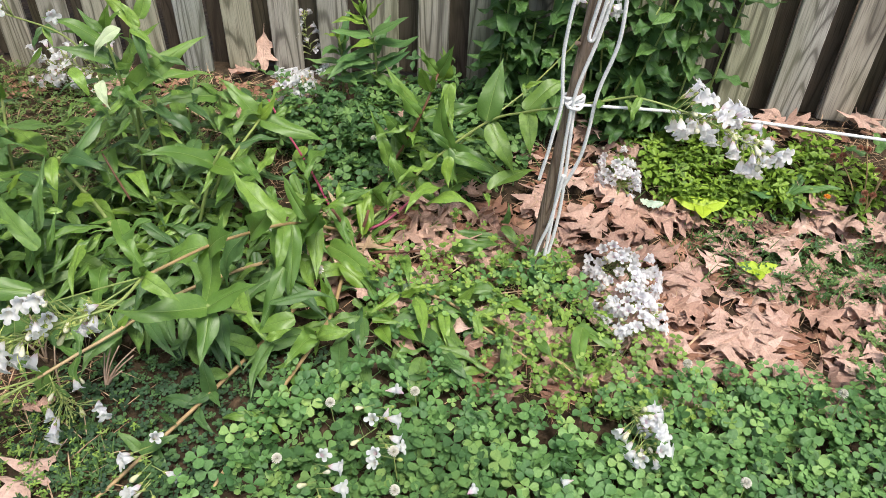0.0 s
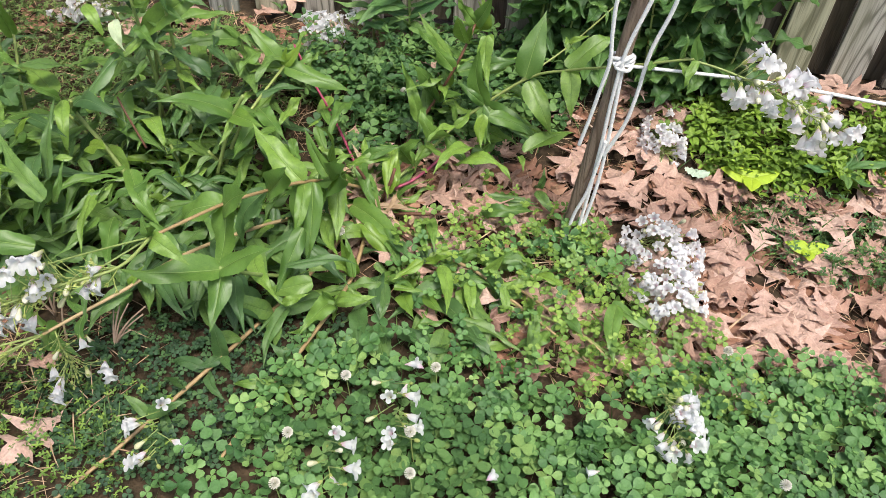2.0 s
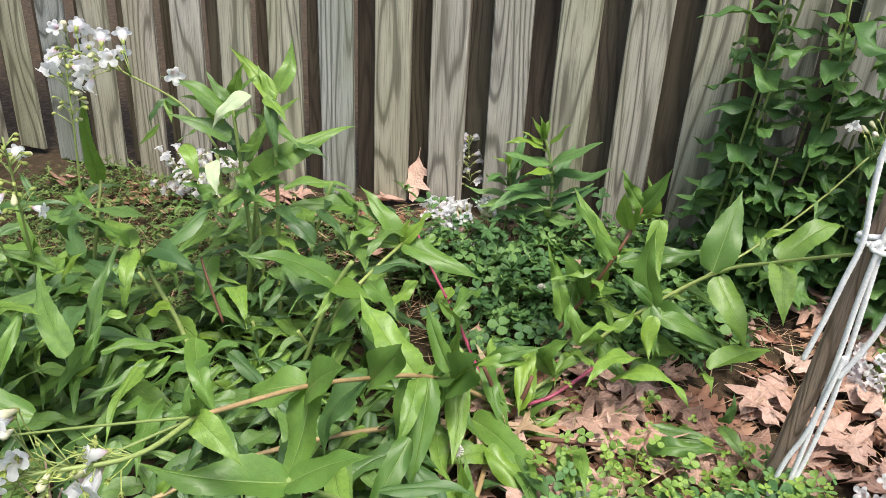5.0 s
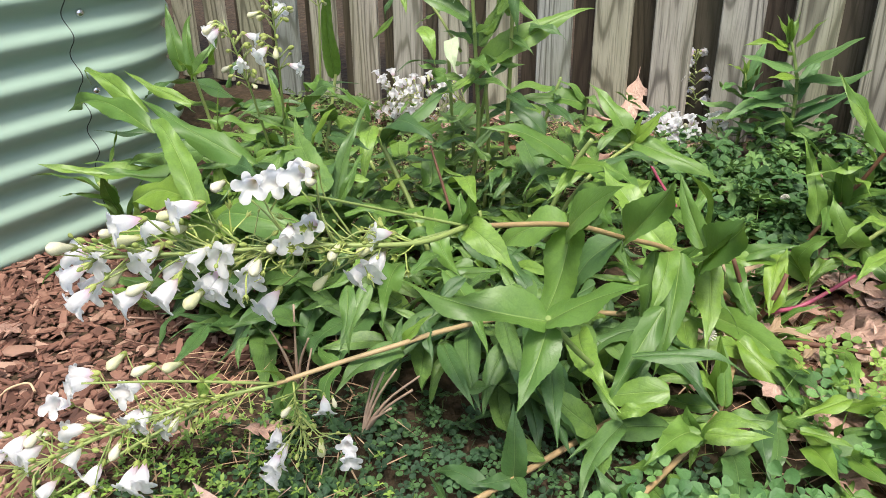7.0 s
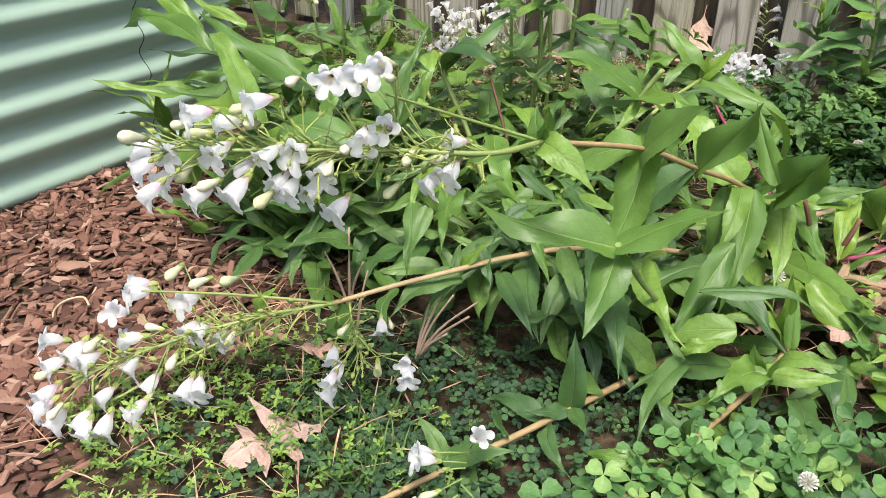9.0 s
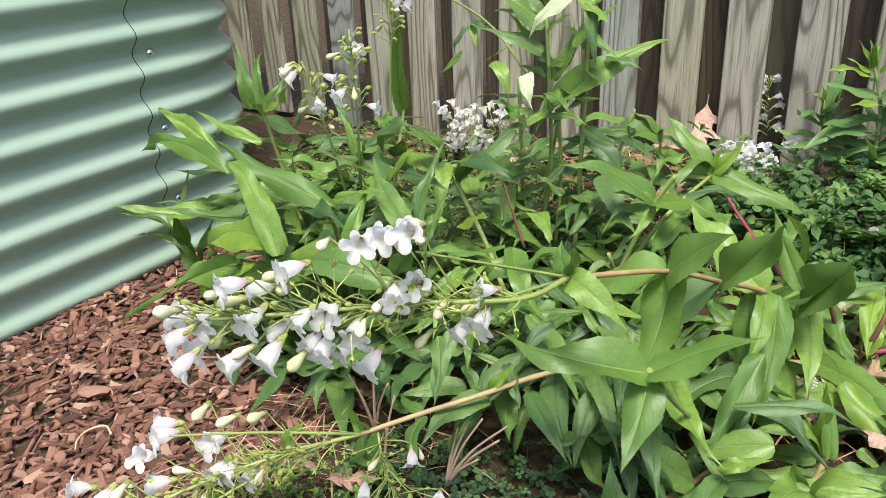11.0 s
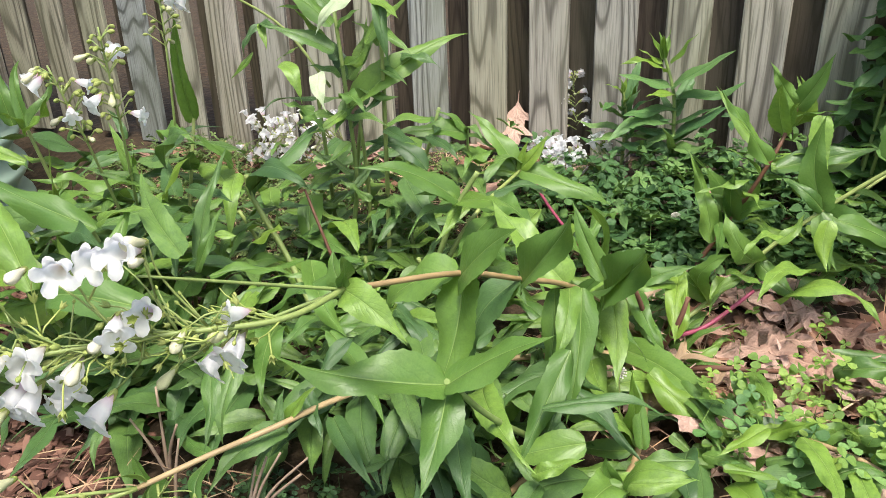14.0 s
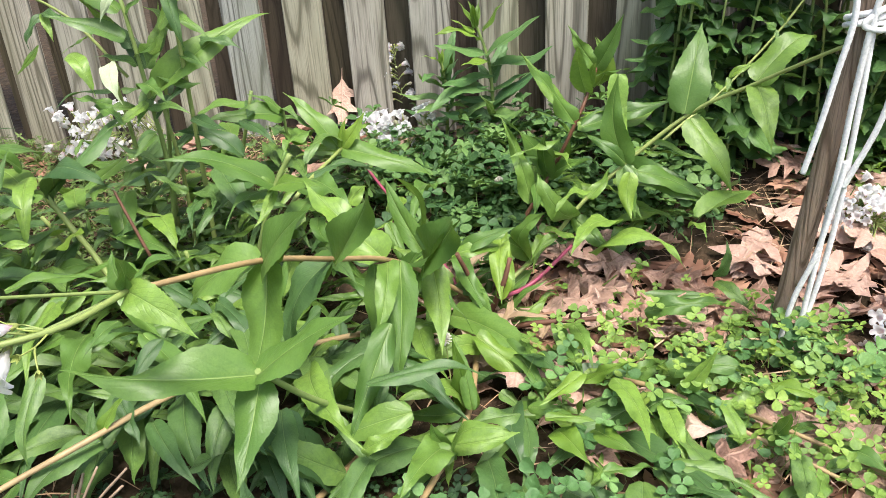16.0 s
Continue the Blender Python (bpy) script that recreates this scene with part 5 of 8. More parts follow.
    for base, tip in (((-0.10, 1.822, 0.14), (-0.16, 1.80, 0.235)), ((-0.10, 1.822, 0.14), (-0.02, 1.77, 0.10)), ((-0.165, 1.785, 0.085), (-0.13, 1.74, 0.19)), ((-0.165, 1.785, 0.085), (-0.25, 1.76, 0.14)), ((-0.145, 1.92, 0.17), (-0.15, 1.86, 0.27)), ((-0.145, 1.92, 0.17), (-0.07, 1.88, 0.22)), ((-0.085, 1.95, 0.31), (-0.10, 1.90, 0.40)), ((-0.07, 1.98, 0.345), (-0.03, 1.95, 0.44)), ((-0.07, 1.98, 0.345), (-0.12, 1.97, 0.42))):
        put_leaf(p, LEAVES, base, tip, (-0.2, -0.7, 0.6), rnd.uniform(1.2, 1.8))
    put_leaf(p, LEAVES, (0.151, 1.802, 0.367), (0.244, 1.881, 0.404), (0, -0.4, 1), 2.0)
    put_leaf(p, LEAVES, (0.153, 1.808, 0.364), (0.172, 1.746, 0.284), (0, -0.4, 1), 2.0)
    put_leaf(p, LEAVES, (-0.144, 2.094, 0.129), (-0.105, 2.198, 0.185), (0, -0.4, 1), 1.2)
    put_leaf(p, LEAVES, (-0.061, 2.070, 0.293), (-0.074, 2.063, 0.381), (0, -0.4, 1), 1.2)
    put_leaf(p, LEAVES, (-0.037, 1.929, 0.348), (-0.013, 1.859, 0.252), (0, -0.4, 1), 1.2)
    put_leaf(p, LEAVES, (-0.098, 1.920, 0.267), (0.059, 1.968, 0.296), (0, -0.4, 1), 1.2)
    put_leaf(p, LEAVES, (-0.112, 1.917, 0.288), (-0.195, 1.931, 0.386), (0, -0.4, 1), 1.2)
    put_leaf(p, LEAVES, (-0.186, 2.005, 0.073), (-0.234, 1.933, 0.279), (0, -0.4, 1), 1.2)
    put_leaf(p, LEAVES, (-0.014, 1.846, 0.212), (-0.004, 1.783, 0.154), (0, -0.4, 1), 1.2)
    put_leaf(p, LEAVES, (-0.005, 1.866, 0.202), (0.128, 1.856, 0.150), (0, -0.4, 1), 1.2)
    put_leaf(p, LEAVES_SHADED, (-0.575, 1.220, 0.142), (-0.609, 1.120, 0.121), (0.1, -0.5, 1), 1.5)
    put_leaf(p, LEAVES_YOUNG, (-0.576, 1.220, 0.143), (-0.540, 1.240, 0.195), (0.1, -0.5, 1), 0.7)
    put_leaf(p, LEAVES_SHADED, (-0.571, 1.260, 0.168), (-0.530, 1.220, 0.136), (0.1, -0.5, 1), 1.3)
    put_leaf(p, LEAVES_SHADED, (-0.538, 1.260, 0.137), (-0.458, 1.200, 0.104), (0.1, -0.5, 1), 1.3)
    put_leaf(p, LEAVES_SHADED, (-0.464, 1.300, 0.142), (-0.459, 1.220, 0.081), (0.1, -0.5, 1), 1.3)
    put_leaf(p, LEAVES_SHADED, (-0.445, 1.280, 0.137), (-0.389, 1.220, 0.142), (0.1, -0.5, 1), 1.5)
    put_leaf(p, LEAVES_SHADED, (-0.757, 1.240, 0.107), (-0.799, 1.140, 0.143), (0.1, -0.5, 1), 1.2)
    put_leaf(p, LEAVES_SHADED, (-0.910, 1.200, 0.084), (-0.879, 1.100, 0.079), (0.1, -0.5, 1), 1.4)
    put_leaf(p, LEAVES_SHADED, (-0.826, 1.200, 0.092), (-0.809, 1.160, 0.066), (0.1, -0.5, 1), 1.2)
    put_leaf(p, LEAVES_SHADED, (-0.631, 1.260, 0.114), (-0.708, 1.200, 0.106), (0.1, -0.5, 1), 1.2)
    put_leaf(p, LEAVES, (-0.545, 1.260, 0.267), (-0.550, 1.200, 0.259), (0.1, -0.5, 1), 1.2)
    put_leaf(p, LEAVES_SHADED, (-0.530, 1.300, 0.219), (-0.549, 1.250, 0.179), (0.1, -0.5, 1), 1.2)
    put_leaf(p, LEAVES_YOUNG, (-0.211, 1.760, 0.127), (-0.200, 1.660, 0.064), (0.1, -0.5, 1), 1.0)
    put_leaf(p, LEAVES_YOUNG, (-0.142, 1.820, 0.107), (-0.159, 1.760, 0.066), (0.1, -0.5, 1), 1.2)
    put_leaf(p, LEAVES_YOUNG, (-0.214, 1.740, 0.126), (-0.294, 1.660, 0.141), (0.1, -0.5, 1), 0.9)
    put_leaf(p, LEAVES, (-0.317, 1.500, 0.057), (-0.251, 1.480, 0.124), (0.1, -0.5, 1), 1.2)
    put_leaf(p, LEAVES, (-0.117, 1.600, 0.072), (-0.075, 1.500, 0.055), (0.1, -0.5, 1), 0.9)
    put_leaf(p, LEAVES_YOUNG, (-0.077, 1.500, 0.051), (-0.021, 1.480, 0.100), (0.1, -0.5, 1), 0.9)
    put_leaf(p, LEAVES, (-0.278, 1.720, 0.126), (-0.200, 1.600, 0.050), (0.1, -0.5, 1), 0.7)
    put_leaf(p, LEAVES, (-0.032, 1.860, 0.116), (0.038, 1.820, 0.155), (0.1, -0.5, 1), 1.2)
    put_leaf(p, LEAVES, (-0.314, 1.660, 0.131), (-0.319, 1.500, 0.110), (0.1, -0.5, 1), 1.1)
    put_leaf(p, LEAVES, (-0.347, 1.620, 0.108), (-0.284, 1.600, 0.209), (0.1, -0.5, 1), 1.3)
    put_leaf(p, LEAVES_SHADED, (-0.337, 1.29, 0.059), (-0.423, 1.24, 0.167), (0.1, -0.55, 0.8), 1.4)
    put_leaf(p, LEAVES, (-0.401, 1.38, 0.131), (-0.302, 1.27, 0.112), (0.1, -0.55, 0.8), 1)
    put_leaf(p, LEAVES, (-0.312, 1.28, 0.102), (-0.259, 1.3, 0.123), (0.1, -0.55, 0.8), 1.2)
    put_leaf(p, LEAVES, (-0.211, 1.41, 0.065), (-0.238, 1.46, 0.135), (0.1, -0.55, 0.8), 1.1)
    put_leaf(p, LEAVES, (-0.227, 1.34, 0.066), (-0.146, 1.36, 0.078), (0.1, -0.55, 0.8), 1.5)
    put_leaf(p, LEAVES, (-0.227, 1.34, 0.068), (-0.261, 1.22, 0.089), (0.1, -0.55, 0.8), 1.3)
    put_leaf(p, LEAVES, (-0.225, 1.41, 0.059), (-0.318, 1.42, 0.047), (0.1, -0.55, 0.8), 1.2)
    put_leaf(p, LEAVES, (-0.183, 1.55, 0.073), (-0.121, 1.45, 0.047), (0.1, -0.55, 0.8), 1.3)
    put_leaf(p, LEAVES, (-0.212, 1.56, 0.06), (-0.315, 1.5, 0.051), (0.1, -0.55, 0.8), 1.2)
    put_leaf(p, LEAVES, (-0.144, 1.44, 0.051), (-0.071, 1.4, 0.058), (0.1, -0.55, 0.8), 1.1)
    put_leaf(p, LEAVES_YOUNG, (-0.107, 1.4, 0.052), (-0.067, 1.33, 0.063), (0.1, -0.55, 0.8), 1.8)
    put_leaf(p, LEAVES_YOUNG, (-0.067, 1.42, 0.044), (-0.011, 1.36, 0.057), (0.1, -0.55, 0.8), 1.4)
    put_leaf(p, LEAVES_YOUNG, (-0.075, 1.52, 0.041), (-0.004, 1.55, 0.048), (0.1, -0.55, 0.8), 1.2)
    put_leaf(p, LEAVES, (0.028, 1.56, 0.025), (0.163, 1.56, 0.016), (0.1, -0.55, 0.8), 1.2)
    put_leaf(p, LEAVES_YOUNG, (0.065, 1.47, 0.033), (0.143, 1.5, 0.047), (0.1, -0.55, 0.8), 1.1)
    put_leaf(p, LEAVES, (0.005, 1.45, 0.039), (0.031, 1.35, 0.026), (0.1, -0.55, 0.8), 1.4)
    put_leaf(p, LEAVES_SHADED, (0.074, 1.46, 0.033), (0.119, 1.38, 0.038), (0.1, -0.55, 0.8), 1.2)
    put_leaf(p, LEAVES, (-0.092, 1.62, 0.062), (-0.064, 1.52, 0.056), (0.1, -0.55, 0.8), 1.1)
    put_leaf(p, LEAVES, (0.011, 1.68, 0.053), (0.133, 1.7, 0.061), (0.1, -0.55, 0.8), 0.9)
    put_leaf(p, LEAVES_SHADED, (-0.146, 1.42, 0.049), (-0.143, 1.32, 0.026), (0.1, -0.55, 0.8), 1.2)
    put_leaf(p, LEAVES_SHADED, (-0.621, 1.22, 0.222), (-0.612, 1.16, 0.155), (0.1, -0.55, 0.8), 1.4)
    put_leaf(p, LEAVES_SHADED, (-0.534, 1.32, 0.128), (-0.461, 1.22, 0.085), (0.1, -0.55, 0.8), 1.1)
    put_leaf(p, LEAVES_SHADED, (-0.47, 1.32, 0.117), (-0.457, 1.22, 0.086), (0.1, -0.55, 0.8), 1.2)
    put_leaf(p, LEAVES_SHADED, (-0.589, 1.32, 0.123), (-0.533, 1.2, 0.104), (0.1, -0.55, 0.8), 1.2)
    put_leaf(p, LEAVES, (-0.104, 1.89, 0.28), (-0.187, 1.85, 0.402), (0.1, -0.55, 0.8), 0.7)
    put_leaf(p, LEAVES, (-0.09, 1.89, 0.271), (0.06, 1.92, 0.309), (0.1, -0.55, 0.8), 1.1)
    put_leaf(p, LEAVES, (-0.034, 1.95, 0.339), (-0.018, 1.88, 0.251), (0.1, -0.55, 0.8), 1.3)
    put_leaf(p, LEAVES_YOUNG, (-0.066, 2.02, 0.306), (-0.072, 2.0, 0.393), (0.1, -0.55, 0.8), 2.2)
    put_leaf(p, LEAVES_YOUNG, (-0.151, 1.97, 0.177), (-0.105, 1.95, 0.251), (0.1, -0.55, 0.8), 2)
    put_leaf(p, LEAVES, (-0.17, 1.85, 0.151), (-0.223, 1.88, 0.293), (0.1, -0.55, 0.8), 0.6)
    put_leaf(p, LEAVES_YOUNG, (-0.015, 1.8, 0.228), (-0.009, 1.76, 0.164), (0.1, -0.55, 0.8), 1.6)
    put_leaf(p, LEAVES, (-0.003, 1.8, 0.229), (0.116, 1.82, 0.166), (0.1, -0.55, 0.8), 1.4)
    put_leaf(p, LEAVES_YOUNG, (-0.078, 1.8, 0.185), (-0.045, 1.82, 0.23), (0.1, -0.55, 0.8), 1.5)
    put_leaf(p, LEAVES_YOUNG, (0.145, 1.98, 0.33), (0.19, 1.98, 0.353), (0.1, -0.55, 0.8), 1)
    put_leaf(p, LEAVES_YOUNG, (0.145, 1.98, 0.328), (0.14, 1.96, 0.307), (0.1, -0.55, 0.8), 1.6)
    put_leaf(p, LEAVES, (0.215, 2.02, 0.398), (0.167, 2.0, 0.425), (0.1, -0.55, 0.8), 1.2)
    put_leaf(p, LEAVES, (0.215, 2.02, 0.397), (0.217, 2.0, 0.371), (0.1, -0.55, 0.8), 1.3)
    put_leaf(p, LEAVES_YOUNG, (-0.205, 1.68, 0.063), (-0.198, 1.72, 0.131), (0.1, -0.55, 0.8), 1)
    put_leaf(p, LEAVES, (-0.218, 1.62, 0.044), (-0.257, 1.7, 0.089), (0.1, -0.55, 0.8), 0.8)
    put_leaf(p, LEAVES_YOUNG, (-0.124, 1.78, 0.128), (-0.161, 1.76, 0.097), (0.1, -0.55, 0.8), 1.3)
    put_leaf(p, LEAVES, (-0.258, 1.7, 0.093), (-0.199, 1.62, 0.032), (0.1, -0.55, 0.8), 1)
    put_leaf(p, LEAVES_YOUNG, (-0.201, 1.72, 0.053), (-0.201, 1.76, 0.147), (0.1, -0.55, 0.8), 1.4)
    put_leaf(p, LEAVES, (-0.275, 1.72, 0.12), (-0.182, 1.74, 0.159), (0.1, -0.55, 0.8), 1.1)
    put_leaf(p, LEAVES, (-0.27, 1.62, 0.067), (-0.104, 1.5, 0.003), (0.1, -0.55, 0.8), 1.2)
    put_leaf(p, LEAVES_SHADED, (0.013, 1.75, 0.034), (0.136, 1.75, 0.041), (0.1, -0.55, 0.8), 1)
    put_leaf(p, LEAVES_SHADED, (0.125, 1.78, 0.062), (0.133, 1.78, 0.129), (0.1, -0.55, 0.8), 1.6)
    put_leaf(p, LEAVES_SHADED, (0.126, 1.78, 0.054), (0.182, 1.72, 0.029), (0.1, -0.55, 0.8), 1.2)
    put_leaf(p, LEAVES, (-0.783, 1.433, 0.12), (-0.656, 1.421, 0.08), (-0.1, -0.3, 0.9), 1)
    put_leaf(p, LEAVES, (-0.728, 1.387, 0.11), (-0.644, 1.38, 0.07), (-0.1, -0.3, 0.9), 1.2)
    put_leaf(p, LEAVES, (-0.729, 1.471, 0.12), (-0.669, 1.447, 0.08), (-0.1, -0.3, 0.9), 1.4)
    put_leaf(p, LEAVES, (-0.65, 1.427, 0.1), (-0.575, 1.432, 0.08), (-0.1, -0.3, 0.9), 1)
    put_leaf(p, LEAVES, (-0.659, 1.575, 0.07), (-0.624, 1.594, 0.15), (-0.1, -0.3, 0.9), 1.4)
    put_leaf(p, LEAVES, (-0.658, 1.564, 0.08), (-0.704, 1.565, 0.11), (-0.1, -0.3, 0.9), 1.2)
    put_leaf(p, LEAVES, (-0.74, 1.678, 0.12), (-0.636, 1.647, 0.08), (-0.1, -0.3, 0.9), 1)
    put_leaf(p, LEAVES_YOUNG, (-0.683, 1.697, 0.12), (-0.609, 1.718, 0.1), (-0.1, -0.3, 0.9), 0.8)
    put_leaf(p, LEAVES_YOUNG, (-0.796, 1.626, 0.1), (-0.688, 1.648, 0.1), (-0.1, -0.3, 0.9), 0.5)
    put_leaf(p, LEAVES_YOUNG, (-0.621, 1.659, 0.1), (-0.734, 1.647, 0.1), (-0.1, -0.3, 0.9), 0.4)
    put_leaf(p, LEAVES_YOUNG, (-0.697, 1.522, 0.09), (-0.593, 1.542, 0.06), (-0.1, -0.3, 0.9), 0.4)
    put_leaf(p, LEAVES_YOUNG, (-0.675, 1.521, 0.08), (-0.596, 1.502, 0.05), (-0.1, -0.3, 0.9), 0.3)
    put_leaf(p, LEAVES_SHADED, (-0.79, 1.588, 0.09), (-0.695, 1.554, 0.06), (-0.1, -0.3, 0.9), 0.5)
    put_leaf(p, LEAVES_YOUNG, (-0.594, 1.655, 0.1), (-0.634, 1.584, 0.06), (-0.1, -0.3, 0.9), 0.5)
    put_leaf(p, LEAVES, (-0.494, 1.498, 0.13), (-0.472, 1.533, 0.21), (-0.1, -0.3, 0.9), 1.1)
    put_leaf(p, LEAVES, (-0.341, 1.488, 0.22), (-0.344, 1.433, 0.08), (-0.1, -0.3, 0.9), 1.2)
    put_leaf(p, LEAVES, (-0.29, 1.509, 0.2), (-0.336, 1.503, 0.07), (-0.1, -0.3, 0.9), 1)
    put_leaf(p, LEAVES, (-0.402, 1.485, 0.11), (-0.433, 1.418, 0.07), (-0.1, -0.3, 0.9), 1.2)
    put_leaf(p, LEAVES, (-0.406, 1.8, 0.13), (-0.363, 1.748, 0.05), (-0.1, -0.3, 0.9), 0.9)
    put_leaf(p, LEAVES, (-0.249, 1.559, 0.07), (-0.31, 1.483, 0.06), (-0.1, -0.3, 0.9), 1.2)
    put_leaf(p, LEAVES, (-0.221, 1.416, 0.05), (-0.208, 1.36, 0.03), (-0.1, -0.3, 0.9), 1.2)
    put_leaf(p, LEAVES_SHADED, (-0.161, 1.442, 0.05), (-0.132, 1.33, 0.03), (-0.1, -0.3, 0.9), 1.2)
    put_leaf(p, LEAVES, (0.021, 1.456, 0.06), (0.045, 1.365, 0.03), (-0.1, -0.3, 0.9), 1.2)
    put_leaf(p, LEAVES_SHADED, (0.069, 1.407, 0.05), (0.124, 1.407, 0.03), (-0.1, -0.3, 0.9), 1)
    put_leaf(p, LEAVES_SHADED, (0.164, 1.387, 0.05), (0.157, 1.291, 0.03), (-0.1, -0.3, 0.9), 1.1)
    put_leaf(p, LEAVES_SHADED, (0.167, 1.326, 0.05), (0.182, 1.284, 0.03), (-0.1, -0.3, 0.9), 1)
    put_leaf(p, LEAVES, (-0.252, 1.239, 0.05), (-0.177, 1.176, 0.04), (-0.1, -0.3, 0.9), 0.9)
    put_leaf(p, LEAVES_SHADED, (-0.29, 1.214, 0.05), (-0.255, 1.232, 0.05), (-0.1, -0.3, 0.9), 1.4)
    put_leaf(p, LEAVES, (-0.741, 1.17, 0.051), (-0.618, 1.1, 0.079), (0.1, -0.55, 0.8), 1.6)
    put_leaf(p, LEAVES, (-0.741, 1.17, 0.055), (-0.757, 1.17, 0.101), (0.1, -0.55, 0.8), 1.5)
    put_leaf(p, LEAVES, (-0.749, 1.04, 0.115), (-0.713, 1.05, 0.167), (0.1, -0.55, 0.8), 1.6)
    put_leaf(p, LEAVES_SHADED, (-0.749, 1.04, 0.115), (-0.753, 1.02, 0.086), (0.1, -0.55, 0.8), 1.4)
    put_leaf(p, LEAVES, (-0.574, 1.12, 0.283), (-0.542, 1.06, 0.242), (0.1, -0.55, 0.8), 1.2)
    put_leaf(p, LEAVES_SHADED, (-0.585, 1.22, 0.15), (-0.584, 1.24, 0.18), (0.1, -0.55, 0.8), 1.4)
    for pts in ([(-0.235, 1.68, 0.02), (-0.245, 1.66, 0.10), (-0.262, 1.64, 0.16)], [(-0.225, 1.70, 0.02), (-0.20, 1.68, 0.09), (-0.19, 1.69, 0.13)], [(-0.25, 1.69, 0.02), (-0.29, 1.66, 0.06), (-0.33, 1.62, 0.07)], [(-0.24, 1.66, 0.02), (-0.18, 1.60, 0.035), (-0.10, 1.56, 0.03)], [(-0.21, 1.66, 0.02), (-0.14, 1.64, 0.05), (-0.05, 1.66, 0.05)]):
        part("stem", tube(glide(pts, 4), 0.0048, 0.0035, wobble=0.12), STEM_DEAD, p, "dead brown stem")
    for i in range(26):
        a, far = rnd.uniform(0, 6.28), rnd.uniform(0.02, 0.13)
        b = V((-0.22 + far * math.cos(a), 1.66 + far * math.sin(a), 0.03 + rnd.uniform(0, 0.05)))
        c = rnd.uniform(0, 6.28)
        put_leaf(p, LEAVES_DRY, b, b + V((0.07 * math.cos(c), 0.07 * math.sin(c), rnd.uniform(-0.025, 0.03))), (0, 0, 1), 1.0, label="withered tan leaf")
    drape(p, 150, (-0.92, -0.48, 1.48, 1.80), (0.01, 0.07), 0.12, LEAVES_BASAL, (0.3, -0.7), 0.15, 1.0)
    tuft(p, CROWN, 26, 0.13, LEAVES, 0.05, (0.1, 1.2))
    tuft(p, (-0.23, 1.66, 0), 10, 0.11, LEAVES, 0.05, (0.1, 1.0), 0.7)
    drape(p, 96, (-0.68, -0.28, 1.29, 1.54), (0.03, 0.15), 0.125, LEAVES_SHADED, (-0.4, -0.9), 0.5, 0.95)
    drape(p, 18, (-0.68, -0.36, 1.26, 1.38), (0.06, 0.15), 0.11, LEAVES_SHADED, (-0.2, -1), 0.9, 1.0)
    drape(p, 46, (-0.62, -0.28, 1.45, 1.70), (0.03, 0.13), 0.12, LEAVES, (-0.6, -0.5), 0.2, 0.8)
    drape(p, 30, (-0.30, 0.08, 1.30, 1.62), (0.02, 0.07), 0.135, LEAVES_SHADED, (0.3, -0.9), 0.35, 1.1)
    drape(p, 8, (-0.12, 0.34, 1.30, 1.50), (0.03, 0.10), 0.11, LEAVES, (0.5, -0.8), 0.4, 1.1)
    drape(p, 3, (-0.25, 0.16, 1.34, 1.60), (0.05, 0.11), 0.10, LEAVES_YOUNG, (0.3, -0.9), 0.3, 1.1)
    drape(p, 16, (-0.58, -0.30, 1.70, 1.98), (0.04, 0.18), 0.13, LEAVES, (-0.2, -0.8), 0.2, 0.9)
    drape(p, 16, (-0.20, 0.10, 1.75, 1.95), (0.06, 0.26), 0.12, LEAVES, (0.5, -0.5), 0.2, 1.0)
    return p


build_sprawling_penstemon()


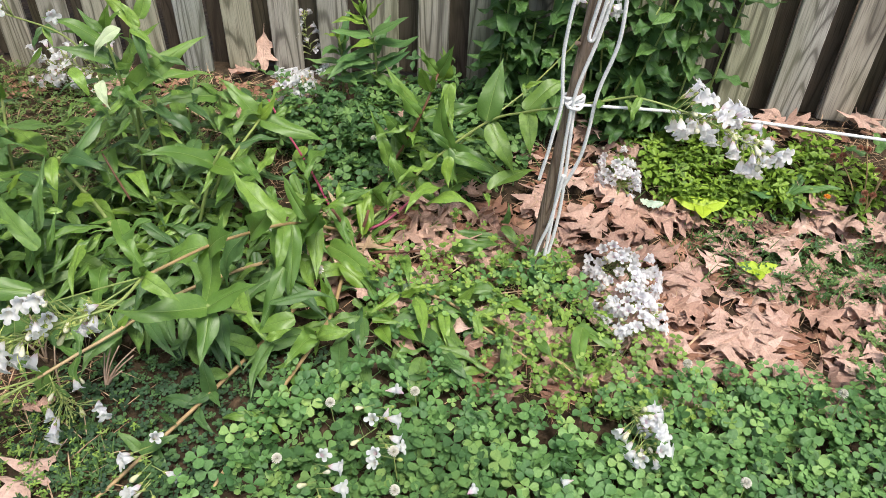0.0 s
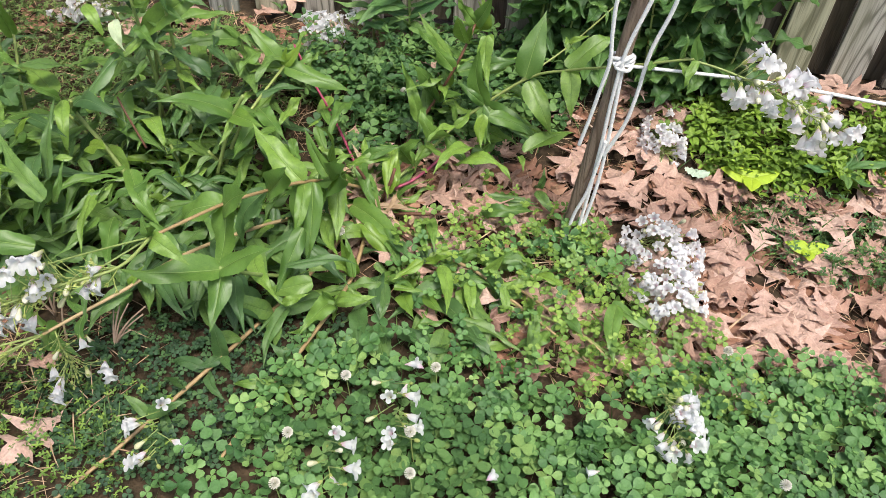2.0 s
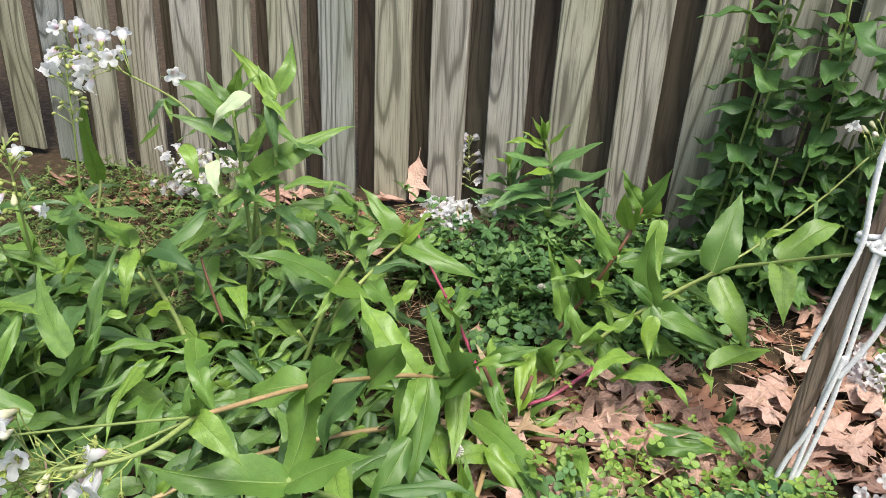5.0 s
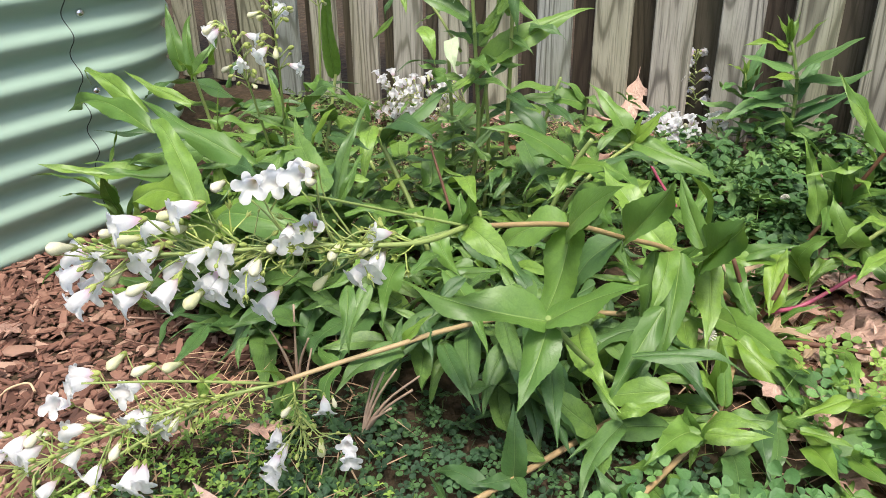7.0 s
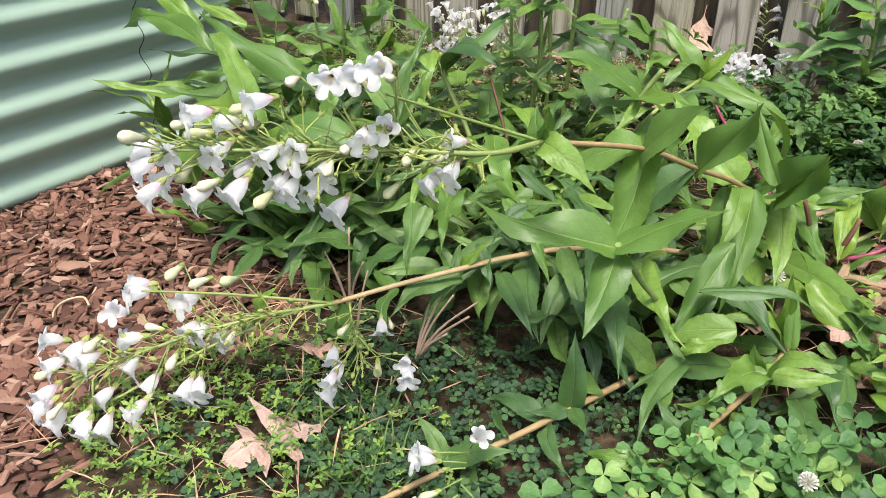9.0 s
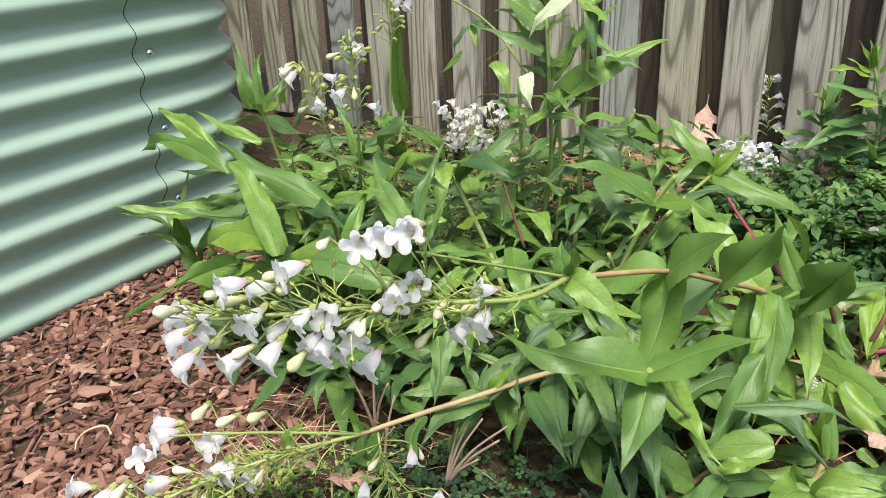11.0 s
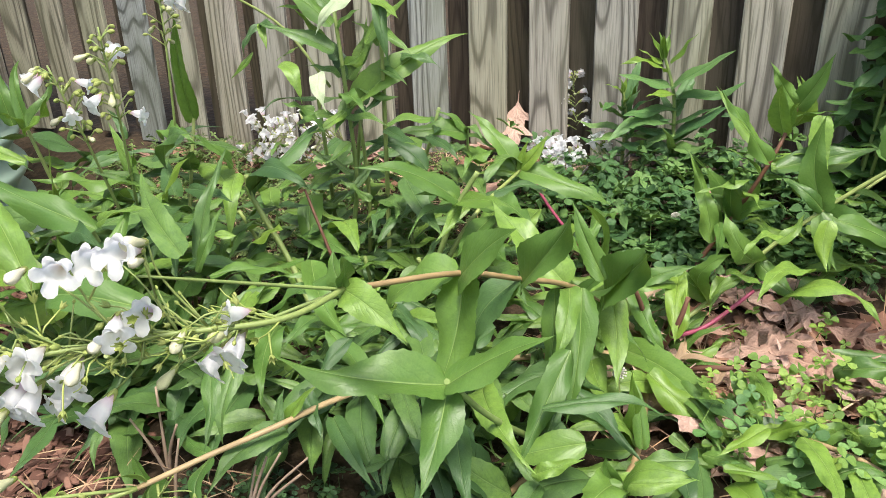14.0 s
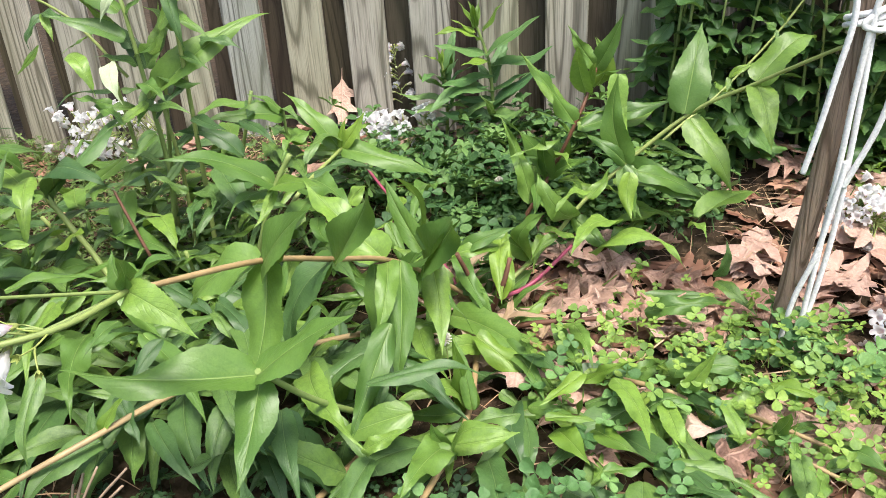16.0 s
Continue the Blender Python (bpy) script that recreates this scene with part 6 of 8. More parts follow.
def build_upright_penstemons():
    p = empty_thing("penstemon", (-0.78, 1.78, 0.0), "upright leafy penstemon with a pale curled leaf and white flowers", "flowering plant", "penstemons")
    for fx, fy, tx, ty, h, n in ((-0.80, 1.80, -0.72, 1.74, 0.40, 3), (-0.84, 1.82, -0.82, 1.76, 0.40, 3), (-0.72, 1.86, -0.64, 1.86, 0.34, 3)):
        shoot(p, [(fx, fy, 0.0), (fx + (tx - fx) * 0.35, fy + (ty - fy) * 0.35, h * 0.5), (tx, ty, h)], 0.0044, 0.003, STEM, pairs=n, length=0.12, start=0.3, end=0.96, family=LEAVES_SHADED, sag=0.3, turn=rnd.uniform(0, 1.5), broad=1.1, shrink=0.2)
    shoot(p, [(-0.782, 1.74, 0.056), (-0.737, 1.72, 0.229), (-0.729, 1.7, 0.372), (-0.734, 1.69, 0.525)], 0.0046, 0.003, STEM, pairs=0)
    shoot(p, [(-0.695, 1.74, 0.073), (-0.689, 1.74, 0.249), (-0.675, 1.72, 0.404), (-0.664, 1.7, 0.538)], 0.0044, 0.003, STEM, pairs=0)
    shoot(p, [(-0.745, 1.76, 0.054), (-0.725, 1.74, 0.224), (-0.722, 1.72, 0.353)], 0.004, 0.003, STEM, pairs=0)
    shoot(p, [(-0.572, 1.6, 0.105), (-0.536, 1.6, 0.206), (-0.512, 1.615, 0.272), (-0.487, 1.62, 0.316)], 0.0046, 0.0038, STEM, pairs=0)
    shoot(p, [(-0.568, 1.64, 0.106), (-0.543, 1.66, 0.172), (-0.511, 1.7, 0.229), (-0.497, 1.87, 0.236)], 0.0042, 0.003, STEM, pairs=0)
    shoot(p, [(-0.709, 1.5, 0.127), (-0.755, 1.52, 0.197), (-0.811, 1.53, 0.282), (-0.813, 1.53, 0.31)], 0.0046, 0.0036, STEM, pairs=0)
    shoot(p, [(-0.724, 1.6, 0.156), (-0.762, 1.62, 0.223), (-0.787, 1.64, 0.252)], 0.0028, 0.002, STEM_DEAD, pairs=0)
    shoot(p, [(-0.596, 1.88, 0.189), (-0.588, 1.86, 0.294), (-0.587, 1.86, 0.31)], 0.003, 0.002, STEM, pairs=0)
    put_leaf(p, LEAVES, (-0.734, 1.68, 0.503), (-0.847, 1.66, 0.56), (0.3, -0.5, 0.8), 1.1)
    put_leaf(p, LEAVES, (-0.74, 1.7, 0.521), (-0.786, 1.7, 0.57), (0.3, -0.5, 0.8), 1.8)
    put_leaf(p, LEAVES, (-0.757, 1.7, 0.514), (-0.814, 1.66, 0.528), (0.3, -0.5, 0.8), 1)
    put_leaf(p, LEAVES_YOUNG, (-0.662, 1.7, 0.535), (-0.739, 1.7, 0.613), (0.3, -0.5, 0.8), 1)
    put_leaf(p, LEAVES_YOUNG, (-0.729, 1.69, 0.527), (-0.7, 1.68, 0.596), (0.3, -0.5, 0.8), 1.3)
    put_leaf(p, LEAVES, (-0.678, 1.74, 0.536), (-0.67, 1.78, 0.621), (0.3, -0.5, 0.8), 1.5)
    put_leaf(p, LEAVES, (-0.691, 1.7, 0.474), (-0.622, 1.72, 0.541), (0.3, -0.5, 0.8), 1.2)
    put_leaf(p, LEAVES_SHADED, (-0.656, 1.68, 0.541), (-0.635, 1.66, 0.453), (0.3, -0.5, 0.8), 0.9)
    put_leaf(p, LEAVES_YOUNG, (-0.667, 1.68, 0.542), (-0.61, 1.65, 0.517), (0.3, -0.5, 0.8), 1.6)
    put_leaf(p, LEAVES, (-0.725, 1.7, 0.373), (-0.568, 1.82, 0.473), (0.3, -0.5, 0.8), 0.8)
    put_leaf(p, LEAVES_SHADED, (-0.654, 1.74, 0.447), (-0.582, 1.74, 0.426), (0.3, -0.5, 0.8), 1)
    put_leaf(p, LEAVES_SHADED, (-0.734, 1.68, 0.465), (-0.827, 1.64, 0.505), (0.3, -0.5, 0.8), 1.2)
    put_leaf(p, LEAVES, (-0.814, 1.66, 0.449), (-0.768, 1.63, 0.393), (0.3, -0.5, 0.8), 1.8)
    put_leaf(p, LEAVES, (-0.767, 1.66, 0.375), (-0.801, 1.62, 0.398), (0.3, -0.5, 0.8), 1.6)
    put_leaf(p, LEAVES_YOUNG, (-0.761, 1.7, 0.48), (-0.798, 1.68, 0.527), (0.3, -0.5, 0.8), 0.7)
    put_leaf(p, LEAVES_SHADED, (-0.735, 1.72, 0.414), (-0.801, 1.76, 0.46), (0.3, -0.5, 0.8), 1.3)
    put_leaf(p, LEAVES_SHADED, (-0.735, 1.72, 0.414), (-0.699, 1.76, 0.478), (0.3, -0.5, 0.8), 1.3)
    put_leaf(p, LEAVES_SHADED, (-0.726, 1.72, 0.389), (-0.735, 1.66, 0.34), (0.3, -0.5, 0.8), 1.3)
    put_leaf(p, LEAVES_SHADED, (-0.72, 1.72, 0.406), (-0.638, 1.7, 0.396), (0.3, -0.5, 0.8), 1)
    put_leaf(p, LEAVES, (-0.724, 1.72, 0.434), (-0.706, 1.74, 0.508), (0.3, -0.5, 0.8), 1.2)
    put_leaf(p, LEAVES_SHADED, (-0.759, 1.72, 0.35), (-0.814, 1.66, 0.342), (0.3, -0.5, 0.8), 1)
    put_leaf(p, LEAVES_SHADED, (-0.914, 1.76, 0.489), (-0.939, 1.74, 0.437), (0.3, -0.5, 0.8), 1.1)
    put_leaf(p, LEAVES, (-0.915, 1.76, 0.487), (-0.894, 1.74, 0.45), (0.3, -0.5, 0.8), 1.4)
    put_leaf(p, LEAVES_YOUNG, (-0.929, 1.75, 0.443), (-0.969, 1.73, 0.4), (0.3, -0.5, 0.8), 0.9)
    put_leaf(p, LEAVES_SHADED, (-0.914, 1.76, 0.491), (-0.862, 1.74, 0.493), (0.3, -0.5, 0.8), 1.2)
    put_leaf(p, LEAVES_SHADED, (-0.811, 1.53, 0.282), (-0.737, 1.71, 0.374), (-0.5, -0.6, 0.7), 0.7, 4)
    put_leaf(p, LEAVES_SHADED, (-0.813, 1.55, 0.277), (-0.662, 1.48, 0.312), (0.3, -0.5, 0.8), 1.2)
    put_leaf(p, LEAVES_YOUNG, (-0.782, 1.5, 0.225), (-0.698, 1.44, 0.275), (0.3, -0.5, 0.8), 1.4)
    put_leaf(p, LEAVES, (-0.813, 1.53, 0.282), (-0.83, 1.46, 0.295), (0.3, -0.5, 0.8), 1)
    put_leaf(p, LEAVES, (-0.822, 1.52, 0.315), (-0.788, 1.44, 0.237), (0.3, -0.5, 0.8), 1)
    put_leaf(p, LEAVES, (-0.514, 1.615, 0.272), (-0.632, 1.52, 0.341), (0.3, -0.5, 0.8), 1)
    put_leaf(p, LEAVES, (-0.514, 1.61, 0.269), (-0.527, 1.55, 0.232), (0.3, -0.5, 0.8), 1.3)
    put_leaf(p, LEAVES_SHADED, (-0.618, 1.66, 0.282), (-0.525, 1.58, 0.226), (0.3, -0.5, 0.8), 1.1)
    put_leaf(p, LEAVES, (-0.514, 1.61, 0.269), (-0.569, 1.58, 0.287), (0.3, -0.5, 0.8), 1.1)
    put_leaf(p, LEAVES, (-0.589, 1.86, 0.299), (-0.708, 1.78, 0.306), (0.3, -0.5, 0.8), 1.1)
    put_leaf(p, LEAVES, (-0.589, 1.86, 0.302), (-0.642, 1.84, 0.341), (0.3, -0.5, 0.8), 1.1)
    put_leaf(p, LEAVES_SHADED, (-0.592, 1.86, 0.304), (-0.544, 1.82, 0.296), (0.3, -0.5, 0.8), 1.2)
    put_leaf(p, LEAVES, (-0.495, 1.87, 0.237), (-0.336, 1.88, 0.184), (0.3, -0.5, 0.8), 1.2)
    put_leaf(p, LEAVES, (-0.502, 1.87, 0.24), (-0.602, 1.9, 0.328), (0.3, -0.5, 0.8), 1.3)
    put_leaf(p, LEAVES_YOUNG, (-0.495, 1.87, 0.239), (-0.45, 1.88, 0.302), (0.3, -0.5, 0.8), 1.2)
    put_leaf(p, LEAVES_YOUNG, (-0.497, 1.87, 0.238), (-0.482, 1.87, 0.294), (0.3, -0.5, 0.8), 1.2)
    put_leaf(p, LEAVES_YOUNG, (-0.51, 1.61, 0.273), (-0.418, 1.55, 0.296), (0.3, -0.5, 0.8), 1.5)
    put_leaf(p, LEAVES, (-0.478, 1.66, 0.264), (-0.388, 1.58, 0.246), (0.3, -0.5, 0.8), 1.2)
    put_leaf(p, LEAVES_YOUNG, (-0.502, 1.87, 0.233), (-0.567, 1.82, 0.235), (0.3, -0.5, 0.8), 0.9)
    put_leaf(p, LEAVES_SHADED, (-0.615, 1.74, 0.269), (-0.728, 1.74, 0.307), (0.3, -0.5, 0.8), 1.1)
    put_leaf(p, LEAVES_SHADED, (-0.692, 1.78, 0.308), (-0.73, 1.72, 0.277), (0.3, -0.5, 0.8), 1)
    put_leaf(p, LEAVES_SHADED, (-0.637, 1.8, 0.307), (-0.564, 1.76, 0.278), (0.3, -0.5, 0.8), 1.2)
    put_leaf(p, LEAVES_SHADED, (-0.701, 1.7, 0.221), (-0.748, 1.68, 0.263), (0.3, -0.5, 0.8), 0.9)
    put_leaf(p, LEAVES_SHADED, (-0.691, 1.7, 0.212), (-0.606, 1.64, 0.219), (0.3, -0.5, 0.8), 1)
    put_leaf(p, LEAVES_SHADED, (-0.747, 1.68, 0.18), (-0.78, 1.6, 0.187), (0.3, -0.5, 0.8), 0.9)
    put_leaf(p, LEAVES_SHADED, (-0.74, 1.7, 0.447), (-0.789, 1.72, 0.491), (0.3, -0.5, 0.8), 1.3)
    put_leaf(p, LEAVES, (-0.735, 1.7, 0.438), (-0.68, 1.68, 0.472), (0.3, -0.5, 0.8), 1.2)
    put_leaf(p, LEAVES_SHADED, (-0.738, 1.7, 0.424), (-0.775, 1.66, 0.445), (0.3, -0.5, 0.8), 1.2)
    put_leaf(p, LEAVES, (-0.73, 1.69, 0.399), (-0.665, 1.64, 0.381), (0.3, -0.5, 0.8), 1.2)
    put_leaf(p, LEAVES, (-0.729, 1.69, 0.37), (-0.765, 1.63, 0.346), (0.3, -0.5, 0.8), 1.2)
    put_leaf(p, LEAVES_SHADED, (-0.727, 1.69, 0.361), (-0.641, 1.66, 0.359), (0.3, -0.5, 0.8), 1)
    put_leaf(p, LEAVES, (-0.678, 1.72, 0.495), (-0.614, 1.7, 0.458), (0.3, -0.5, 0.8), 1)
    put_leaf(p, LEAVES, (-0.678, 1.72, 0.468), (-0.722, 1.72, 0.503), (0.3, -0.5, 0.8), 1.2)
    put_leaf(p, LEAVES, (-0.678, 1.72, 0.432), (-0.624, 1.7, 0.413), (0.3, -0.5, 0.8), 1)
    put_leaf(p, LEAVES_SHADED, (-0.677, 1.72, 0.395), (-0.698, 1.68, 0.366), (0.3, -0.5, 0.8), 1)
    put_leaf(p, LEAVES_SHADED, (-0.676, 1.72, 0.338), (-0.602, 1.68, 0.329), (0.3, -0.5, 0.8), 1)
    put_leaf(p, LEAVES, (-0.733, 1.69, 0.499), (-0.688, 1.69, 0.526), (0.3, -0.5, 0.8), 1.3)
    put_leaf(p, LEAVES, (-0.735, 1.69, 0.521), (-0.687, 1.7, 0.575), (0.3, -0.5, 0.8), 1.2)
    put_leaf(p, LEAVES, (-0.664, 1.7, 0.535), (-0.695, 1.71, 0.591), (0.3, -0.5, 0.8), 1.2)
    put_leaf(p, LEAVES, (-0.79, 1.66, 0.378), (-0.724, 1.62, 0.354), (0.3, -0.5, 0.8), 1.2)
    put_leaf(p, LEAVES, (-0.727, 1.69, 0.322), (-0.753, 1.64, 0.296), (0.3, -0.5, 0.8), 1.1)
    put_leaf(p, LEAVES, (-0.682, 1.73, 0.274), (-0.607, 1.68, 0.262), (0.3, -0.5, 0.8), 1.1)
    put_leaf(p, LEAVES_SHADED, (-0.713, 1.73, 0.27), (-0.745, 1.68, 0.222), (0.3, -0.5, 0.8), 1)
    put_leaf(p, LEAVES_PALE, (-0.679, 1.66, 0.55), (-0.73, 1.624, 0.497), (0.3, -0.6, 0.8), 1.0)
    put_leaf(p, LEAVES_PALE, (-0.735, 1.63, 0.442), (-0.711, 1.603, 0.391), (0.3, -0.6, 0.8), 1.4)
    for i in range(6):
        fx, fy = rnd.uniform(-0.90, -0.50), rnd.uniform(1.62, 1.84)
        tx, ty, h = fx + rnd.uniform(-0.06, 0.06), fy - rnd.uniform(0.0, 0.08), rnd.uniform(0.14, 0.24)
        shoot(p, [(fx, fy, 0.0), (fx + (tx - fx) * 0.35, fy + (ty - fy) * 0.35, h * 0.5), (tx, ty, h)], 0.004, 0.003, STEM, pairs=3, length=0.10, start=0.45, end=0.98, family=LEAVES_SHADED, sag=0.2, open_=0.8, turn=rnd.uniform(0, 1.5), broad=0.8, shrink=0.2)
    tuft(p, (-0.76, 1.78, 0), 18, 0.14, LEAVES_SHADED, 0.13, (0.3, 2.0), 0.7)
    tuft(p, (-0.60, 1.66, 0), 16, 0.12, LEAVES_SHADED, 0.14, (0.2, 1.6), 0.7)
    drape(p, 70, (-1.0, -0.48, 1.66, 2.0), (0.04, 0.22), 0.115, LEAVES_SHADED, (0.3, -0.8), 0.1, 1.3)
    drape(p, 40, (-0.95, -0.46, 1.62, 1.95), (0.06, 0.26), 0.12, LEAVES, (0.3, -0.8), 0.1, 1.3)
    drape(p, 30, (-0.95, -0.5, 1.60, 1.9), (0.04, 0.16), 0.10, LEAVES_SHADED, (0.2, -0.8), 0.2, 0.9)
    axis = [(-0.77, 1.72, 0.40), (-0.845, 1.72, 0.49), (-0.912, 1.672, 0.549), (-0.995, 1.62, 0.60)]
    shoot(p, axis, 0.0026, 0.0014, STEM, pairs=1, length=0.06, start=0.25)
    panicle(p, axis[2:], 18, 5, 0.05, 0.028, droop=0.7)
    put_flower(p, (-0.83, 1.67, 0.57), (0.6, -0.6, -0.1), 0.028)
    q = empty_thing("penstemon", (-1.05, 1.42, -0.03), "leafy penstemon with seed heads beside the steel bed", "flowering plant", "penstemons")
    put_leaf(q, LEAVES, (-0.851, 1.28, 0.321), (-1.07, 1.28, 0.387), (0.3, -0.5, 0.8), 0.65)
    put_leaf(q, LEAVES, (-1.114, 1.33, 0.311), (-1.393, 1.37, 0.297), (0.3, -0.5, 0.8), 0.25)
    put_leaf(q, LEAVES, (-1.164, 1.36, 0.331), (-1.377, 1.42, 0.336), (0.3, -0.5, 0.8), 0.25)
    put_leaf(q, LEAVES, (-1.19, 1.48, 0.313), (-1.347, 1.47, 0.357), (0.3, -0.5, 0.8), 0.45)
    put_leaf(q, LEAVES, (-1.259, 1.53, 0.353), (-1.299, 1.55, 0.472), (0.3, -0.5, 0.8), 0.85)
    put_leaf(q, LEAVES, (-1.226, 1.53, 0.356), (-1.254, 1.57, 0.453), (0.3, -0.5, 0.8), 0.85)
    put_leaf(q, LEAVES_YOUNG, (-1.222, 1.52, 0.349), (-1.105, 1.48, 0.425), (0.3, -0.5, 0.8), 0.45)
    put_leaf(q, LEAVES_YOUNG, (-1.224, 1.52, 0.351), (-1.201, 1.46, 0.394), (0.3, -0.5, 0.8), 0.65)
    put_leaf(q, LEAVES_SHADED, (-1.221, 1.52, 0.353), (-1.199, 1.58, 0.438), (0.3, -0.5, 0.8), 0.35)
    put_leaf(q, LEAVES, (-0.883, 1.2, 0.273), (-1.055, 1.28, 0.349), (0.3, -0.5, 0.8), 0.75)
    put_leaf(q, LEAVES, (-0.756, 1.19, 0.305), (-0.77, 1.27, 0.369), (0.3, -0.5, 0.8), 0.55)
    put_leaf(q, LEAVES_SHADED, (-0.672, 1.22, 0.338), (-0.812, 1.33, 0.383), (0.3, -0.5, 0.8), 0.75)
    put_leaf(q, LEAVES_SHADED, (-0.77, 1.35, 0.263), (-0.765, 1.44, 0.388), (0.3, -0.5, 0.8), 0.45)
    put_leaf(q, LEAVES, (-0.685, 1.25, 0.303), (-0.675, 1.3, 0.364), (0.3, -0.5, 0.8), 0.55)
    put_leaf(q, LEAVES, (-1.027, 1.69, 0.336), (-0.969, 1.62, 0.537), (0.5, -0.85, 0.1), 0.6, 3)
    put_leaf(q, LEAVES_YOUNG, (-0.909, 1.4, 0.338), (-0.866, 1.38, 0.388), (0.3, -0.5, 0.8), 1.15)
    put_leaf(q, LEAVES_YOUNG, (-0.826, 1.38, 0.326), (-0.76, 1.36, 0.395), (0.3, -0.5, 0.8), 0.55)
    put_leaf(q, LEAVES, (-0.81, 1.5, 0.333), (-0.837, 1.44, 0.399), (0.3, -0.5, 0.8), 0.65)
    put_leaf(q, LEAVES, (-0.806, 1.24, 0.276), (-1.154, 1.25, 0.142), (0.3, -0.5, 0.8), 0.3)
    put_leaf(q, LEAVES_YOUNG, (-0.899, 1.22, 0.271), (-1.136, 1.27, 0.173), (0.3, -0.5, 0.8), 0.8)
    put_leaf(q, LEAVES, (-0.63, 1.12, 0.334), (-0.79, 1.15, 0.272), (0.3, -0.5, 0.8), 0.9)
    put_leaf(q, LEAVES_YOUNG, (-0.998, 1.36, 0.309), (-0.964, 1.34, 0.402), (0.3, -0.5, 0.8), 0.05)
    put_leaf(q, LEAVES, (-0.834, 1.27, 0.336), (-0.702, 1.22, 0.387), (0.3, -0.5, 0.8), 0.55)
    put_leaf(q, LEAVES_SHADED, (-0.993, 1.33, 0.303), (-1.165, 1.3, 0.256), (0.3, -0.5, 0.8), 0.45)
    put_leaf(q, LEAVES, (-0.863, 1.4, 0.33), (-0.957, 1.36, 0.365), (0.3, -0.5, 0.8), 0.35)
    put_leaf(q, LEAVES, (-0.912, 1.42, 0.316), (-0.962, 1.44, 0.404), (0.3, -0.5, 0.8), 0.65)
    put_leaf(q, LEAVES_SHADED, (-0.93, 1.5, 0.325), (-0.797, 1.45, 0.38), (0.3, -0.5, 0.8), 0.55)
    put_leaf(q, LEAVES_SHADED, (-0.792, 1.35, 0.293), (-0.854, 1.28, 0.28), (0.3, -0.5, 0.8), 0.35)
    put_leaf(q, LEAVES_SHADED, (-0.912, 1.3, 0.277), (-0.761, 1.22, 0.31), (0.3, -0.5, 0.8), 0.55)
    put_leaf(q, LEAVES_SHADED, (-0.877, 1.3, 0.3), (-0.759, 1.26, 0.307), (0.3, -0.5, 0.8), 0.35)
    put_leaf(q, LEAVES_SHADED, (-0.989, 1.36, 0.274), (-1.037, 1.3, 0.254), (0.3, -0.5, 0.8), 0.35)
    put_leaf(q, LEAVES, (-0.986, 1.22, 0.213), (-1.182, 1.24, 0.118), (0.3, -0.5, 0.8), 0.7)
    put_leaf(q, LEAVES, (-0.992, 1.22, 0.23), (-1.135, 1.1, 0.137), (0.3, -0.5, 0.8), -0.05)
    put_leaf(q, LEAVES_SHADED, (-1.009, 1.5, 0.333), (-1.06, 1.44, 0.289), (0.3, -0.5, 0.8), 0.55)
    put_leaf(q, LEAVES_SHADED, (-0.86, 1.46, 0.309), (-0.739, 1.4, 0.323), (0.3, -0.5, 0.8), 0.55)
    put_leaf(q, LEAVES, (-1.032, 1.62, 0.333), (-0.916, 1.56, 0.338), (0.3, -0.5, 0.8), 0.75)
    put_leaf(q, LEAVES_SHADED, (-1.076, 1.58, 0.33), (-1.125, 1.6, 0.372), (0.3, -0.5, 0.8), 0.65)
    put_leaf(q, LEAVES_SHADED, (-1.198, 1.58, 0.318), (-1.182, 1.62, 0.372), (0.3, -0.5, 0.8), 0.55)
    for fx, fy, tx, ty, h, n in ((-1.18, 1.55, -1.227, 1.527, 0.354, 1), (-1.0, 1.45, -0.93, 1.38, 0.26, 3), (-1.08, 1.48, -1.20, 1.45, 0.22, 3), (-0.95, 1.42, -0.856, 1.278, 0.32, 1), (-1.05, 1.38, -1.05, 1.28, 0.18, 3), (-0.92, 1.36, -0.84, 1.24, 0.17, 2), (-1.02, 1.60, -1.024, 1.688, 0.34, 2)):
        shoot(q, [(fx, fy, -0.02), (fx + (tx - fx) * 0.35, fy + (ty - fy) * 0.35, h * 0.5), (tx, ty, h)], 0.0044, 0.003, STEM, pairs=n, length=0.13, start=0.35, end=0.8, family=LEAVES_SHADED, sag=0.15, open_=0.75, turn=rnd.uniform(0, 1.5), broad=1.2, shrink=0.15)
    for i in range(5):
        fx, fy = rnd.uniform(-1.24, -0.74), rnd.uniform(1.32, 1.60)
        tx, ty, h = fx + rnd.uniform(-0.06, 0.06), fy - rnd.uniform(0.0, 0.08), rnd.uniform(0.16, 0.27)
        shoot(q, [(fx, fy, -0.02), (fx + (tx - fx) * 0.35, fy + (ty - fy) * 0.35, h * 0.5), (tx, ty, h)], 0.0042, 0.003, STEM, pairs=4, length=0.14, start=0.3, end=0.98, sag=-0.2, open_=0.6, turn=rnd.uniform(0, 1.5), broad=1.2, shrink=0.2)
    tuft(q, (-1.03, 1.42, 0), 34, 0.17, LEAVES, 0.17, (0.3, 1.5), 1.2)
    drape(q, 40, (-1.34, -0.90, 1.48, 1.72), (0.10, 0.30), 0.15, LEAVES_SHADED, (0.1, -0.9), -0.3, 1.3)
    drape(q, 24, (-1.28, -0.85, 1.42, 1.66), (0.16, 0.31), 0.13, LEAVES, (0.1, -0.9), -0.2, 1.4)
    drape(q, 46, (-1.24, -0.82, 1.36, 1.62), (0.08, 0.27), 0.15, LEAVES, (0.0, -0.9), -0.1, 1.2)
